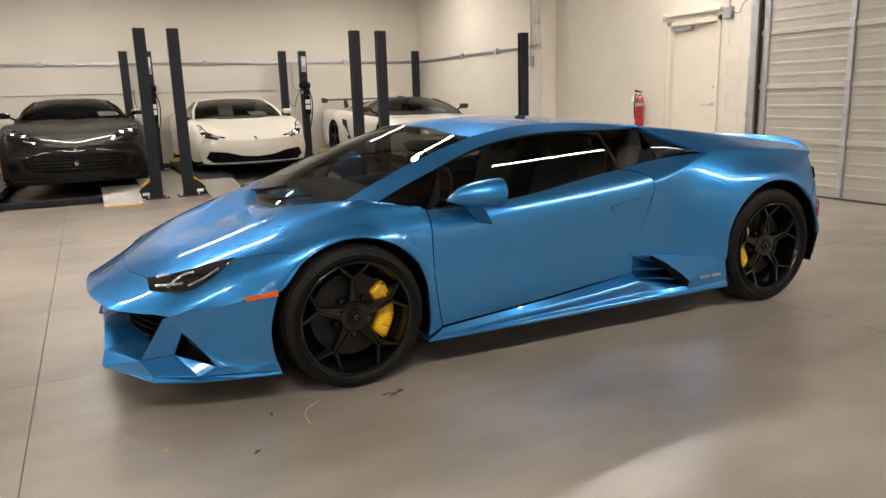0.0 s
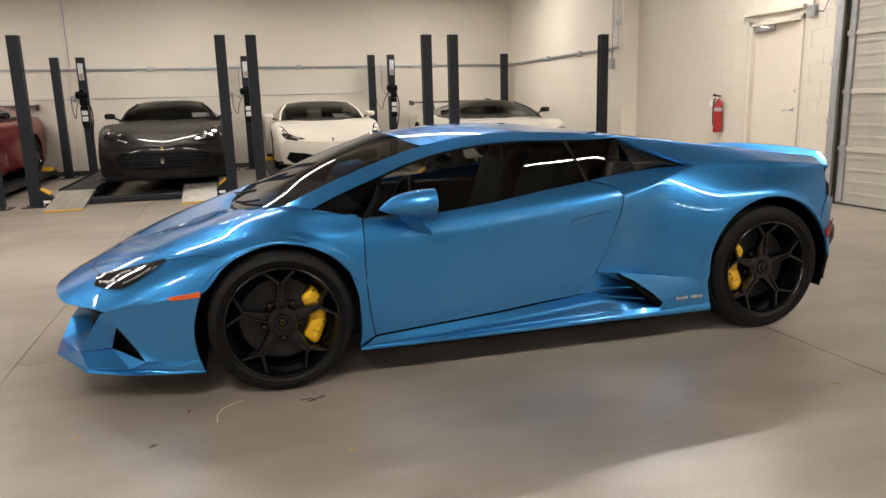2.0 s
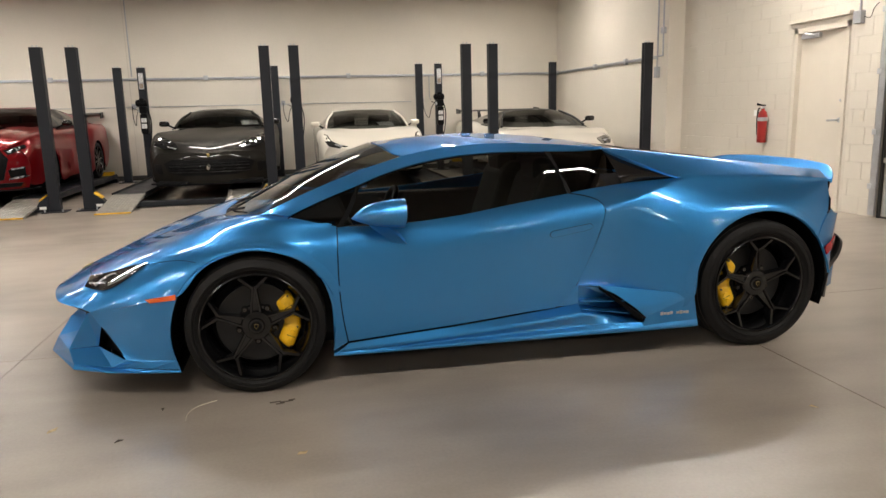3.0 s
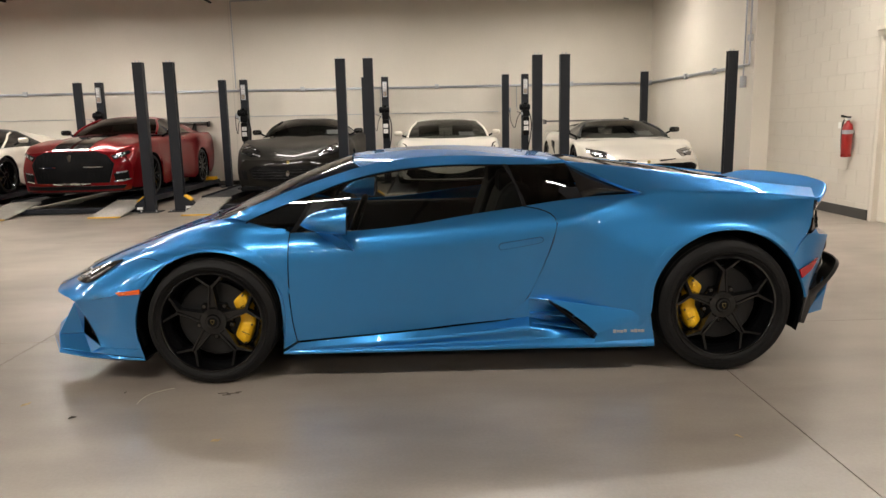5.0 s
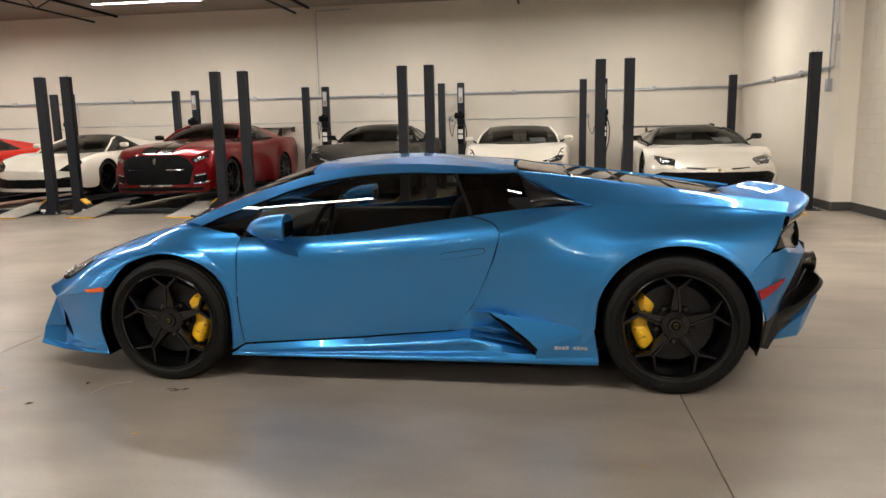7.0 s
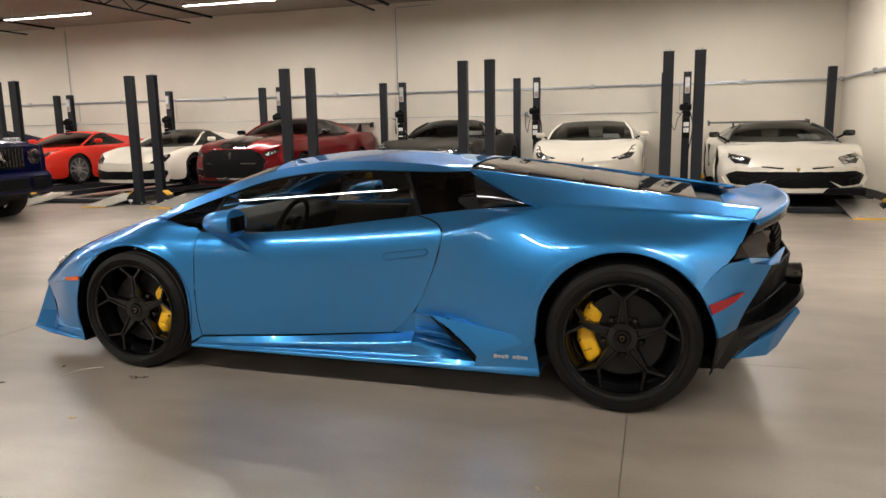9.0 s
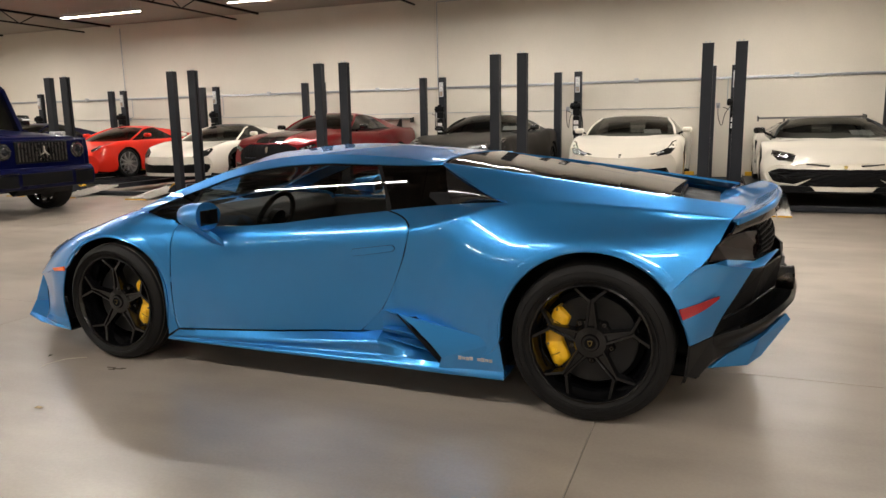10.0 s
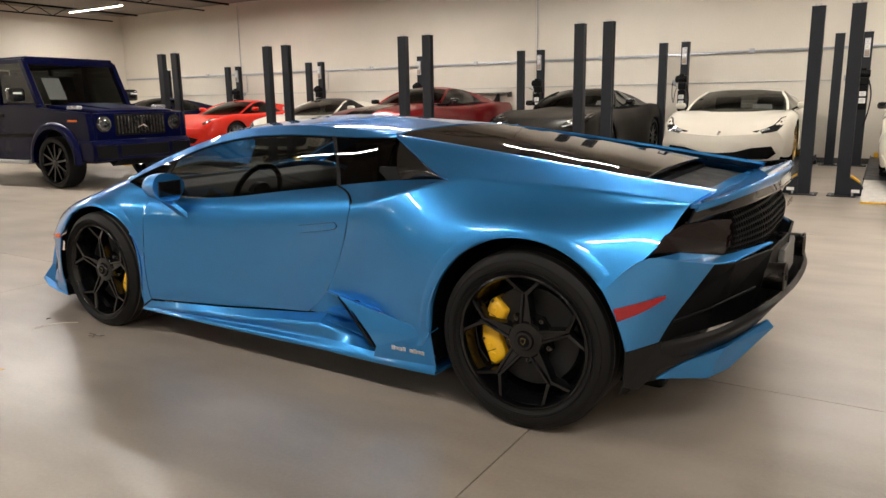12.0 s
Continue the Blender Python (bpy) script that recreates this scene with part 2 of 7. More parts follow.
M_BLUE = paint("blue_metallic", (0.038, 0.243, 0.575), 0.73, 0.345, flake=0.05, coat=1.0)
M_GLASS = glass("tinted_glass", (0.52, 0.54, 0.52))
M_REARGLASS = glass("dark_rear_glass", (0.14, 0.155, 0.15))
M_SCREEN = glass("car_windscreen_glass", (0.11, 0.117, 0.114))
M_FRONTGLASS = glass("windscreen_glass", (0.30, 0.32, 0.31))
M_DARKGLASS = glass("dark_glass", (0.06, 0.065, 0.07))
M_COVER = mat("dark_cover", (0.003, 0.003, 0.0035), 0.04, var=0.2, scale=4, rvar=0.02, spec=0.5)
M_LENS = mat("headlight_lens", (0.012, 0.013, 0.015), 0.06, var=0.2, scale=20, coat=1.0)
M_SMOKE = mat("smoked_lens", (0.012, 0.006, 0.006), 0.12, var=0.2, scale=20, spec=0.35)
M_CHROME = mat("bright_metal", (0.8, 0.8, 0.8), 0.08, 1.0, var=0.02)
M_ORANGE = mat("orange_lens", (0.75, 0.12, 0.01), 0.15, var=0.08, scale=40, coat=0.8)
M_REDLENS = mat("red_lens", (0.30, 0.004, 0.010), 0.2, var=0.08, scale=40, coat=0.25)
M_SATIN = mat("satin_black", (0.007, 0.007, 0.0075), 0.38, var=0.15, scale=6, spec=0.3)
M_SATINPIPE = mat("dark_exhaust_metal", (0.12, 0.11, 0.10), 0.3, 1.0, var=0.2, scale=20)
M_PLATE = mat("plate_grey", (0.16, 0.16, 0.155), 0.5, var=0.05)
M_RIM = mat("gloss_black_alloy", (0.003, 0.003, 0.0034), 0.16, var=0.2, scale=15, spec=0.55)
M_DISC = mat("brake_disc_grey", (0.018, 0.018, 0.0185), 0.45, 0.3, var=0.15, scale=30)
M_CALIPER = mat("caliper_yellow", (0.85, 0.48, 0.01), 0.35, var=0.06, scale=20, coat=0.5)
M_GOLD = mat("gold_badge", (0.30, 0.22, 0.07), 0.35, 0.8)
M_CABIN = mat("cabin_dark", (0.012, 0.012, 0.013), 0.7, var=0.2, scale=8, spec=0.2)
M_SEAT = mat("seat_leather", (0.009, 0.009, 0.0095), 0.6, spec=0.2, var=0.2, scale=12, bump=0.0006, bump_scale=200)
M_REFLECT = mat("lamp_reflector", (0.6, 0.6, 0.62), 0.22, 0.6, var=0.3, scale=30)
M_SCRIPT = mat("pale_script", (0.40, 0.42, 0.43), 0.4, 0.2, var=0.06, scale=40)
M_GLOSS = mat("gloss_black_paint", (0.006, 0.006, 0.0065), 0.1, var=0.1, coat=0.6)

# ---- the hall ----
JOGY = 6.8
EAST, JOG, NORTH, WEST, SOUTH, TOP = 5.2, 4.92, 11.97, -19.3, -18.0, 4.13


def setting(name, bm, material, label, category, smooth=None):
    return tagged(part(name, bm, material, None, "", smooth), label, category, kind="structure")


floor = setting("floor", boxed(WEST - 0.2, EAST + 0.6, SOUTH - 0.2, NORTH + 0.2, -0.2, -0.007), M_CUT, "polished grey concrete floor with saw-cut joints", "floor")
xs = [WEST] + [x for x in (-18.65, -14.65, -10.65, -6.65, -2.65, 1.34)] + [EAST + 0.35]
ys = [SOUTH, -16.1, -12.1, -8.1, -4.1, -0.1, 3.9, 7.9, NORTH]
wall_north = setting("wall_north", boxed(WEST - 0.2, EAST + 0.2, NORTH, NORTH + 0.2, 0, TOP), M_WALL, "cream painted smooth back wall of the service hall", "wall")
wall_west = setting("wall_west", boxed(WEST - 0.2, WEST, SOUTH, NORTH, 0, TOP), M_WALL, "cream painted far end wall", "wall")
# South wall is unseen, placed far back so glass and paint reflect less brightness.
wall_south = setting("wall_south", boxed(WEST - 0.2, EAST + 0.2, SOUTH - 0.2, SOUTH, 0, TOP), M_WALL, "plain cream wall that closes the hall", "wall")
wall_east = setting("wall_east", boxed(JOG, EAST + 0.2, JOGY, NORTH, 0, TOP), M_WALL, "smooth cream wall set forward of the block wall", "wall")
ceiling = setting("ceiling", boxed(WEST - 0.2, EAST + 0.2, SOUTH - 0.2, NORTH + 0.2, TOP, TOP + 0.2), M_CEIL, "ceiling deck above open joists, its unlit look put into the paint", "ceiling")

# east block wall with a door opening and the overhead door's opening
D0, D1, DH = 3.16, 4.03, 2.16
bm = bmesh.new()
for y0, y1, z0, z1 in ((D1, JOGY, 0, TOP), (D0, D1, DH, TOP), (2.62, D0, 0, TOP), (-1.2, 2.62, 3.8, TOP), (SOUTH, -1.2, 0, TOP)):
    box(bm, EAST + 0.004, EAST + 0.2, y0, y1, z0, z1)
wall_block = setting("wall_block", bm, M_JOINT, "cream painted concrete block wall with flush joints", "wall")


def fixture(x, y, length):
    """A linear ceiling lamp, hung on two wires."""
    th = thing("ceiling_lamp", "long white linear ceiling lamp hung on thin wires", "lamp", (x, y, LAMP_Z), 0, "ceiling lamps")
    bm = boxed(-length / 2, length / 2, -0.045, 0.045, 0.012, 0.07)
    for s in (-1, 1):
        box(bm, -length / 2, length / 2, s * 0.0425 - 0.0025, s * 0.0425 + 0.0025, 0.0, 0.012)
    part("housing", bm, M_PANEL, th)
    part("tube", boxed(-length / 2 + 0.02, length / 2 - 0.02, -0.038, 0.038, 0.004, 0.010), M_LAMP, th, "glowing white diffuser")
    for s in (-1, 1):
        part("wire", tube(bmesh.new(), [(s * length * 0.4, 0, 0.07), (s * length * 0.4, 0, TOP - LAMP_Z)], 0.003, 6), M_STEEL, th)
    return th


LAMP_Z = 3.9
M_LAMP = glow("lamp_diffuser", (1.0, 0.943, 0.868), LAMP_POWER)
first = fixture(-9.4 + 2.4, 9.3, 2.4)
# Row y -10.4 is unseen, added to brighten the car's near side and floor.
LAMP_ROWS = {9.3: (-16.6, -11.8, -2.2, 2.6), 3.1: (-17.4, -13.8, -10.2, -6.6, -3.0, 0.6, 3.9), -3.85: (-18.1, -12.8, -7.5, -2.1, 3.4), -10.4: (-12.8, -7.5, -2.1, 3.4)}
for y, row in LAMP_ROWS.items():
    for x in row:
        copy_thing(first, pose(x, y, LAMP_Z))


# slabs of the floor, between saw cuts
for x0, x1 in zip(xs, xs[1:]):
    for y0, y1 in zip(ys, ys[1:]):
        part("slab", boxed(x0 + .0025, x1 - .0025, y0 + .0025, y1 - .0025, -.02, 0), M_FLOOR, floor)
part("baseboard", boxed(EAST - .01, EAST + .004, D1 + .09, JOGY, 0, .13, bevel=.003), M_BASE, wall_block, "dark rubber base strip")
part("baseboard", boxed(JOG - .01, JOG, JOGY, NORTH, 0, .13, bevel=.003), M_BASE, wall_east, "dark rubber base strip")
part("baseboard", boxed(JOG, EAST, JOGY - .01, JOGY, 0, .13, bevel=.003), M_BASE, wall_east, "dark rubber base strip")
part("baseboard", boxed(WEST, JOG, NORTH - .01, NORTH, 0, .10, bevel=.003), M_BASE, wall_north, "dark rubber base strip")
part("panel_joint", boxed(-4.50, -4.485, NORTH - .003, NORTH, 0, TOP), M_JOINT, wall_north)
part("panel_joint", boxed(-13.87, -13.855, NORTH - .003, NORTH, 2.2, TOP), M_JOINT, wall_north)


# conduits on the walls
def conduit(name, label, runs, r, clips=()):
    th = thing(name, label, "conduit")
    for path in runs:
        part("pipe", tube(bmesh.new(), path, r, 10), M_CONDUIT, th)
    for x, y, z, ax in clips:
        d = (.045, .03) if ax == "x" else (.03, .045)
        part("clip", boxed(x - d[0], x + d[0], y - d[1], y + d[1], z - .05, z + .05, bevel=.006), M_STEEL, th, "grey coupling box")
    return th


yb = NORTH - .03
conduit("wall_conduit", "pair of grey steel conduits along the cream wall", [[(WEST + .05, yb, 2.13), (JOG - .03, yb, 2.10)], [(WEST + .05, yb, 2.105), (JOG - .03, yb, 2.075)],
        [(JOG - .03, yb, 2.10), (JOG - .03, 6.92, 2.10)], [(JOG - .03, yb, 2.075), (JOG - .03, 7.10, 2.075)], [(JOG - .03, 6.92, 2.10), (JOG - .03, 6.92, TOP)], [(JOG - .03, 7.10, 2.075), (JOG - .03, 7.10, TOP)]], .013,
        [(x, yb, 2.10 + (-.0013) * (x - 3), "x") for x in (3.1, .06, -2.95, -6.0, -9.1, -12.2, -15.3)] + [(JOG - .03, yb - .02, 2.09, "y"), (JOG - .03, 9.7, 2.09, "y"), (JOG - .03, 8.3, 2.09, "y"), (JOG - .03, 6.92, 2.50, "y")])
conduit("thin_conduit", "thin grey conduit low on the back wall", [[(WEST + .05, yb + .015, 1.56), (1.45, yb + .015, 1.52)]], .007)
conduit("pipe_drop", "painted pipe that drops down the back wall", [[(-4.43, yb, 4.02), (-4.43, yb, 2.15)], [(-3.6, yb, 4.04), (-4.43, yb, 4.02)], [(-13.85, yb, 4.02), (-13.85, yb, 2.2)]], .012)
box_thing = thing("junction_box", "small grey junction box on a conduit", "junction box", (JOG - .035, 7.10, 1.84))
part("body", boxed(-.03, .03, -.055, .055, -.09, .09, bevel=.006), M_CONDUIT, box_thing)
part("stub", tube(bmesh.new(), [(0, .0, .09), (0, .0, .22)], .012, 8), M_CONDUIT, box_thing)
box_thing = thing("alarm_box", "small grey box above the door on a conduit", "junction box", (EAST - .03, 2.99, 2.21))
part("body", boxed(-.03, .034, -.06, .06, -.07, .07, bevel=.006), M_CONDUIT, box_thing)
part("stub", tube(bmesh.new(), [(0.01, 0, .07), (0.01, 0, TOP - 2.21)], .012, 8), M_CONDUIT, box_thing)
part("cable", tube(bmesh.new(), spline([(0.02, -.06, .0), (0.02, -.14, -.02), (0.0, -.22, .08), (0.0, -.28, .12)], 10), .004, 6), M_BLACK, box_thing)

# side door
door_1 = tagged(thing("door_1", "cream painted steel side door with a closer and lever handle", "door", (EAST, 0, 0)), kind="structure")
part("leaf", boxed(.05, .095, D0 + .02, D1 - .02, .008, DH - .03, bevel=.003), M_DOOR, door_1)
for y0, y1, z0, z1 in ((D1 - .02, D1 + .035, 0, DH + .04), (D0 - .035, D0 + .02, 0, DH + .04), (D0 - .035, D1 + .035, DH - .03, DH + .04)):
    part("frame", boxed(-.018, .12, y0, y1, z0, z1, bevel=.004), M_DOOR, door_1)
part("drip_cap", boxed(-.05, 0.01, D0 - .05, D1 + .12, DH + .10, DH + .15, bevel=.006), M_DOOR, door_1, "cream cap strip over the door")
part("closer", boxed(.0, .05, D1 - .38, D1 - .06, DH - .10, DH - .04, bevel=.008), M_STEEL, door_1, "grey door closer")
part("closer_arm", tube(bmesh.new(), [(.02, D1 - .32, DH - .07), (-.06, D1 - .22, DH - .04), (.02, D1 - .10, DH - .02)], .010, 6), M_STEEL, door_1)
lever = part("lever_handle", tube(bmesh.new(), [(.05, D0 + .11, 1.07), (-.01, D0 + .11, 1.07), (-.015, D0 + .13, 1.07), (-.015, D0 + .23, 1.065)], .011, 8), M_STEEL, door_1, "brushed steel lever handle")
part("rose", lathe(bmesh.new(), [(0, -.004), (.028, -.003), (.03, .004)], 20, pose(.046, D0 + .11, 1.07, 0, 0, -90)), M_STEEL, lever)
part("lock", lathe(bmesh.new(), [(0, -.012), (.014, -.012), (.016, .004)], 16, pose(.046, D0 + .10, 1.30, 0, 0, -90)), M_STEEL, door_1)
switch = thing("wall_switch", "small cream switch plate on the block wall", "switch", (EAST - .004, 2.86, 1.12))
part("plate", boxed(-.002, .008, -.035, .035, -.06, .06, bevel=.002), M_DOOR, switch)
part("rocker", boxed(-.006, -.001, -.008, .008, -.014, .014, bevel=.001), M_DOOR, switch)

# fire extinguisher
ext = thing("fire_extinguisher", "red fire extinguisher hung on the cream block wall", "extinguisher", (EAST - .075, 4.54, .76))
part("cylinder", lathe(bmesh.new(), [(0, 0), (.056, 0), (.062, .012), (.062, .36), (.05, .41), (.022, .435), (.02, .46)], 32, pose(0, 0, 0, 90, 0, 0)), M_RED, ext, "red cylinder", 35)
part("label", lathe(bmesh.new(), [(.0625, .29), (.0630, .295), (.0630, .335), (.0625, .34)], 32, pose(0, 0, 0, 90, 0, 0), caps=False), M_CONDUIT, ext, "grey printed label")
part("valve", boxed(-.02, .02, -.018, .018, .455, .49, bevel=.004), M_STEEL, ext)
part("grip", prism(bmesh.new(), [(-.09, .50), (-.02, .488), (.03, .488), (.03, .508), (-.02, .51), (-.09, .53)], "y", -.012, .012), M_BLACK, ext)
part("gauge", lathe(bmesh.new(), [(0, -.01), (.016, -.01), (.016, .004)], 16, pose(-.03, 0, .475, 0, 0, 90)), M_PAPER, ext)
part("hose", tube(bmesh.new(), spline([(0, .02, .47), (-.01, .07, .46), (-.02, .085, .36), (-.02, .08, .16), (-.02, .075, .10)], 16), .010, 8), M_BLACK, ext, "black rubber hose")
part("tag", boxed(-.06, -.058, .05, .11, .36, .44), M_PAPER, ext, "white paper tag")
part("bracket", boxed(.0, .08, -.03, .03, .30, .33), M_STEEL, ext)

# overhead door
od = tagged(thing("door_2", "closed sectional overhead door with ribbed beige panels", "overhead door", (EAST, 0, 0)), kind="structure")
PH = .635
for i in range(6):
    z0 = .015 + i * PH
    panel_ob = part("panel", boxed(.03, .07, -1.18, 2.5, z0 + .004, z0 + PH - .004, bevel=.004), M_PANEL, od)
    for k in range(4):
        zz = z0 + PH * (k + .9) / 4.7
        part("rib", prism(bmesh.new(), [(.031, zz - .022), (.0245, zz - .014), (.0245, zz + .014), (.031, zz + .022)], "y", -1.17, 2.49), M_PANEL, panel_ob)
    part("rail", boxed(.005, .03, -1.18, 2.5, z0 + PH - .035, z0 + PH + .02, bevel=.003), M_RAIL, panel_ob, "pale painted stiffening rail")
    for y in (2.42, 1.33, .22, -.9):
        part("stile", boxed(.0, .03, y - .03, y + .03, z0 + .02, z0 + PH - .035, bevel=.002), M_STEEL, panel_ob, "galvanised stile")
        part("hinge", boxed(-.012, .01, y - .035, y + .035, z0 + PH - .05, z0 + PH + .05, bevel=.004), M_STEEL, panel_ob, "steel hinge")
part("bottom_seal", boxed(.02, .08, -1.18, 2.5, 0, .022), M_BASE, od, "black rubber bottom seal")
for y in (2.56, -1.24):
    tr = part("track", boxed(-.05, .02, y - .012, y + .03, .03, 3.75, bevel=.003), M_STEEL, od, "galvanised vertical track")
    part("track_lip", boxed(-.055, -.045, y - .05, y + .03, .03, 3.75), M_STEEL, tr)
    part("angle", boxed(-.008, .012, y + .03, y + .09, .03, 3.75), M_STEEL, tr)
    for z in (.35, .95, 1.6, 2.25, 2.9):
        part("bracket", boxed(-.06, .01, y + .0, y + .07, z - .03, z + .03, bevel=.004), M_STEEL, tr)
part("jamb", boxed(.0, .2, 2.52, 2.616, 0, 3.8), M_JOINT, od)
part("weather_strip", boxed(-.006, .03, 2.50, 2.52, 0, 3.75), M_BASE, od, "black weather strip")

# dark joists and cables under the ceiling
def joist(x):
    th = thing("roof_joist", "dark open-web steel roof joist under the ceiling", "joist", (x, 0, 0), 0, "roof joists")
    part("top_chord", boxed(-.03, .03, SOUTH + .1, NORTH - .02, TOP - .05, TOP - .0, bevel=.004), M_BLACK, th)
    part("bottom_chord", boxed(-.022, .022, SOUTH + .3, 11.05, TOP - .295, TOP - .26, bevel=.004), M_BLACK, th)
    y = -3.0
    up = False
    while y < 9.6:
        part("web", tube(bmesh.new(), [(0, y, TOP - (.28 if up else .04)), (0, y + .45, TOP - (.04 if up else .28))], .012, 6), M_BLACK, th)
        y += .45
        up = not up
    return th


one_joist = joist(-9.3)
for x in (-18.4, -14.2, -4.6, .2, 4.6):
    copy_thing(one_joist, pose(x, 0, 0))


# ---- four-post lifts ----
def lift(x0):
    """One four-post lift. Its west posts stand at x0, its east posts 2.64 m further."""
    th = thing("car_lift", "dark slate four-post car lift with low runways and ribbed ramps", "car lift", (x0, 0, 0), 0, "row of car lifts")
    W, Y0, Y1, H = 2.64, 6.95, 11.5, 2.3
    for px in (0, W):
        inward = 1 if px == 0 else -1
        for py in (Y0, Y1):
            bm = bmesh.new()
            # folded channel, open towards the runways
            box(bm, px - .075, px + .075, py - .055, py - .045, .012, H)
            box(bm, px - .075, px + .075, py + .045, py + .055, .012, H)
            box(bm, px - inward * .075, px - inward * .065, py - .045, py + .045, .012, H)
            for e in (-1, 1):
                box(bm, px + inward * .065, px + inward * .075, py + e * .045, py + e * .018, .012, H)
            post = part("post", bm, M_POST, th)
            part("inner_channel", boxed(px - .055, px + .055, py - .04, py + .04, .02, H - .02), M_BLACK, post)
            part("top_plate", boxed(px - .078, px + .078, py - .058, py + .058, H, H + .008, bevel=.002), M_POST, post)
            for e in (-.035, .02):
                part("bolt", lathe(bmesh.new(), [(0, .03), (.009, .03), (.009, 0)], 8, pose(px + e, py, H + .008, 90, 0, 0)), M_STEEL, post)
            base = part("base_plate", boxed(px - .16, px + .16, py - .15, py + .15, 0, .012, bevel=.003), M_POST, th)
            for ex in (-.12, .12):
                part("anchor", lathe(bmesh.new(), [(0, .035), (.012, .035), (.012, 0)], 8, pose(px + ex, py - .11, .012, 90, 0, 0)), M_STEEL, base)
            if py == Y0:
                bm = prism(bmesh.new(), [(px + inward * .07, .012), (px + inward * .26, .012), (px + inward * .26, .07), (px + inward * .19, .16), (px + inward * .07, .24)], "y", py - .075, py + .075)
                carriage = part("carriage", bm, M_POST, th)
                part("guard", prism(bmesh.new(), [(px + inward * .09, .242), (px + inward * .19, .168), (px + inward * .19, .185), (px + inward * .09, .262)], "y", py - .078, py + .078), M_YELLOW, carriage, "yellow painted toe guard")
                part("sticker", boxed(px + inward * .15 - .045, px + inward * .15 + .045, py - .077, py - .075, .05, .09), M_PAPER, carriage, "pale label with grey bars")
    for py in (Y0, Y1):
        part("crossbeam", boxed(.20, W - .20, py - .07, py + .07, .012, .09, bevel=.008), M_POST, th)
    for cx in (.46, 2.18):
        run = part("runway", boxed(cx - .25, cx + .25, 7.36, Y1 + .05, .10, .16, bevel=.006), M_POST, th)
        for e in (-.245, .245):
            part("runway_lip", boxed(cx + e - .006, cx + e + .006, 7.37, Y1, .16, .19), M_POST, run)
        ramp = part("ramp", prism(bmesh.new(), [(6.30, .004), (6.30, .016), (7.36, .165), (7.36, .14)], "x", cx - .24, cx + .24), M_TREAD, th, "ribbed bare metal approach ramp")
        for k in range(12):
            xx = cx - .225 + k * .0409
            part("tread_rib", prism(bmesh.new(), [(6.32, .019), (6.32, .026), (7.35, .170), (7.35, .162)], "x", xx - .007, xx + .007), M_TREAD, ramp)
        part("edge", boxed(cx - .24, cx + .24, 6.272, 6.30, .002, .02, bevel=.003), M_YELLOW, ramp, "yellow painted front edge")
        part("stop", boxed(cx - .2, cx + .2, Y1 - .02, Y1 + .04, .16, .24, bevel=.01), M_YELLOW, run, "yellow wheel stop")
    # power unit on the rear west post
    unit = part("power_unit", boxed(-.075, .075, Y1 - .20, Y1 - .06, 1.40, 1.54, bevel=.018), M_BLACK, th, "black motor and pump unit")
    part("motor", lathe(bmesh.new(), [(0, -.13), (.055, -.13), (.064, -.115), (.068, -.10), (.068, .07), (.060, .085), (.030, .10), (0, .10)], 24, pose(-.04, Y1 - .14, 1.60, 0, 0, 90)), M_BLACK, unit, "black ribbed electric motor", 35)
    for k in range(7):
        part("motor_rib", lathe(bmesh.new(), [(.068, -.09 + k * .024), (.073, -.088 + k * .024), (.073, -.082 + k * .024), (.068, -.08 + k * .024)], 24, pose(-.04, Y1 - .14, 1.60, 0, 0, 90), closed=True), M_BLACK, unit)
    part("capacitor", boxed(-.06, .03, Y1 - .19, Y1 - .10, 1.655, 1.70, bevel=.015), M_BLACK, unit)
    part("valve_block", boxed(-.10, -.04, Y1 - .19, Y1 - .09, 1.43, 1.49, bevel=.006), M_STEEL, unit, "grey valve block")
    part("release_lever", tube(bmesh.new(), [(-.10, Y1 - .15, 1.46), (-.16, Y1 - .17, 1.49), (-.20, Y1 - .17, 1.50)], .007, 6), M_BLACK, unit)
    part("tank", prism(bmesh.new(), [(-.07, 1.02), (-.055, .99), (.055, .99), (.07, 1.02), (.07, 1.37), (.055, 1.39), (-.055, 1.39), (-.07, 1.37)], "y", Y1 - .20, Y1 - .06, .006), M_BLACK, unit, "black oil tank")
    part("switch_box", boxed(-.045, .045, Y1 - .10, Y1 - .058, 1.88, 2.20, bevel=.006), M_STEEL, unit, "grey switch box")
    for z0, z1, w, m in ((1.10, 1.19, .05, M_PAPER), (1.22, 1.30, .05, M_PAPER), (1.90, 1.99, .032, M_CARD), (2.02, 2.09, .036, M_PAPER), (2.11, 2.17, .036, M_PAPER)):
        front_y = Y1 - .204 if z0 < 1.5 else Y1 - .104
        tag = part("sticker", boxed(-w, w, front_y, front_y + .003, z0, z1), m, unit, "pale label with grey bars" if m is M_PAPER else "brown printed card")
        for j in range(3):
            zz = z0 + (z1 - z0) * (.25 + .25 * j)
            part("print_bar", boxed(-w * .8, w * (.8 - .3 * (j % 2)), front_y - .001, front_y, zz - .005, zz + .004), M_CONDUIT, tag)
    part("supply_conduit", tube(bmesh.new(), [(-.13, Y1 + .42, 2.08), (-.13, Y1 + .42, 1.62), (-.13, Y1 + .30, 1.55)], .009, 8), M_CONDUIT, unit, "thin grey conduit down the wall")
    part("hose", tube(bmesh.new(), spline([(.07, Y1 - .13, 1.5), (.12, Y1 - .13, 1.3), (.11, Y1 - .12, 1.0), (.05, Y1 - .10, .7)], 14), .012, 6), M_BLACK, unit, "black hydraulic hose")
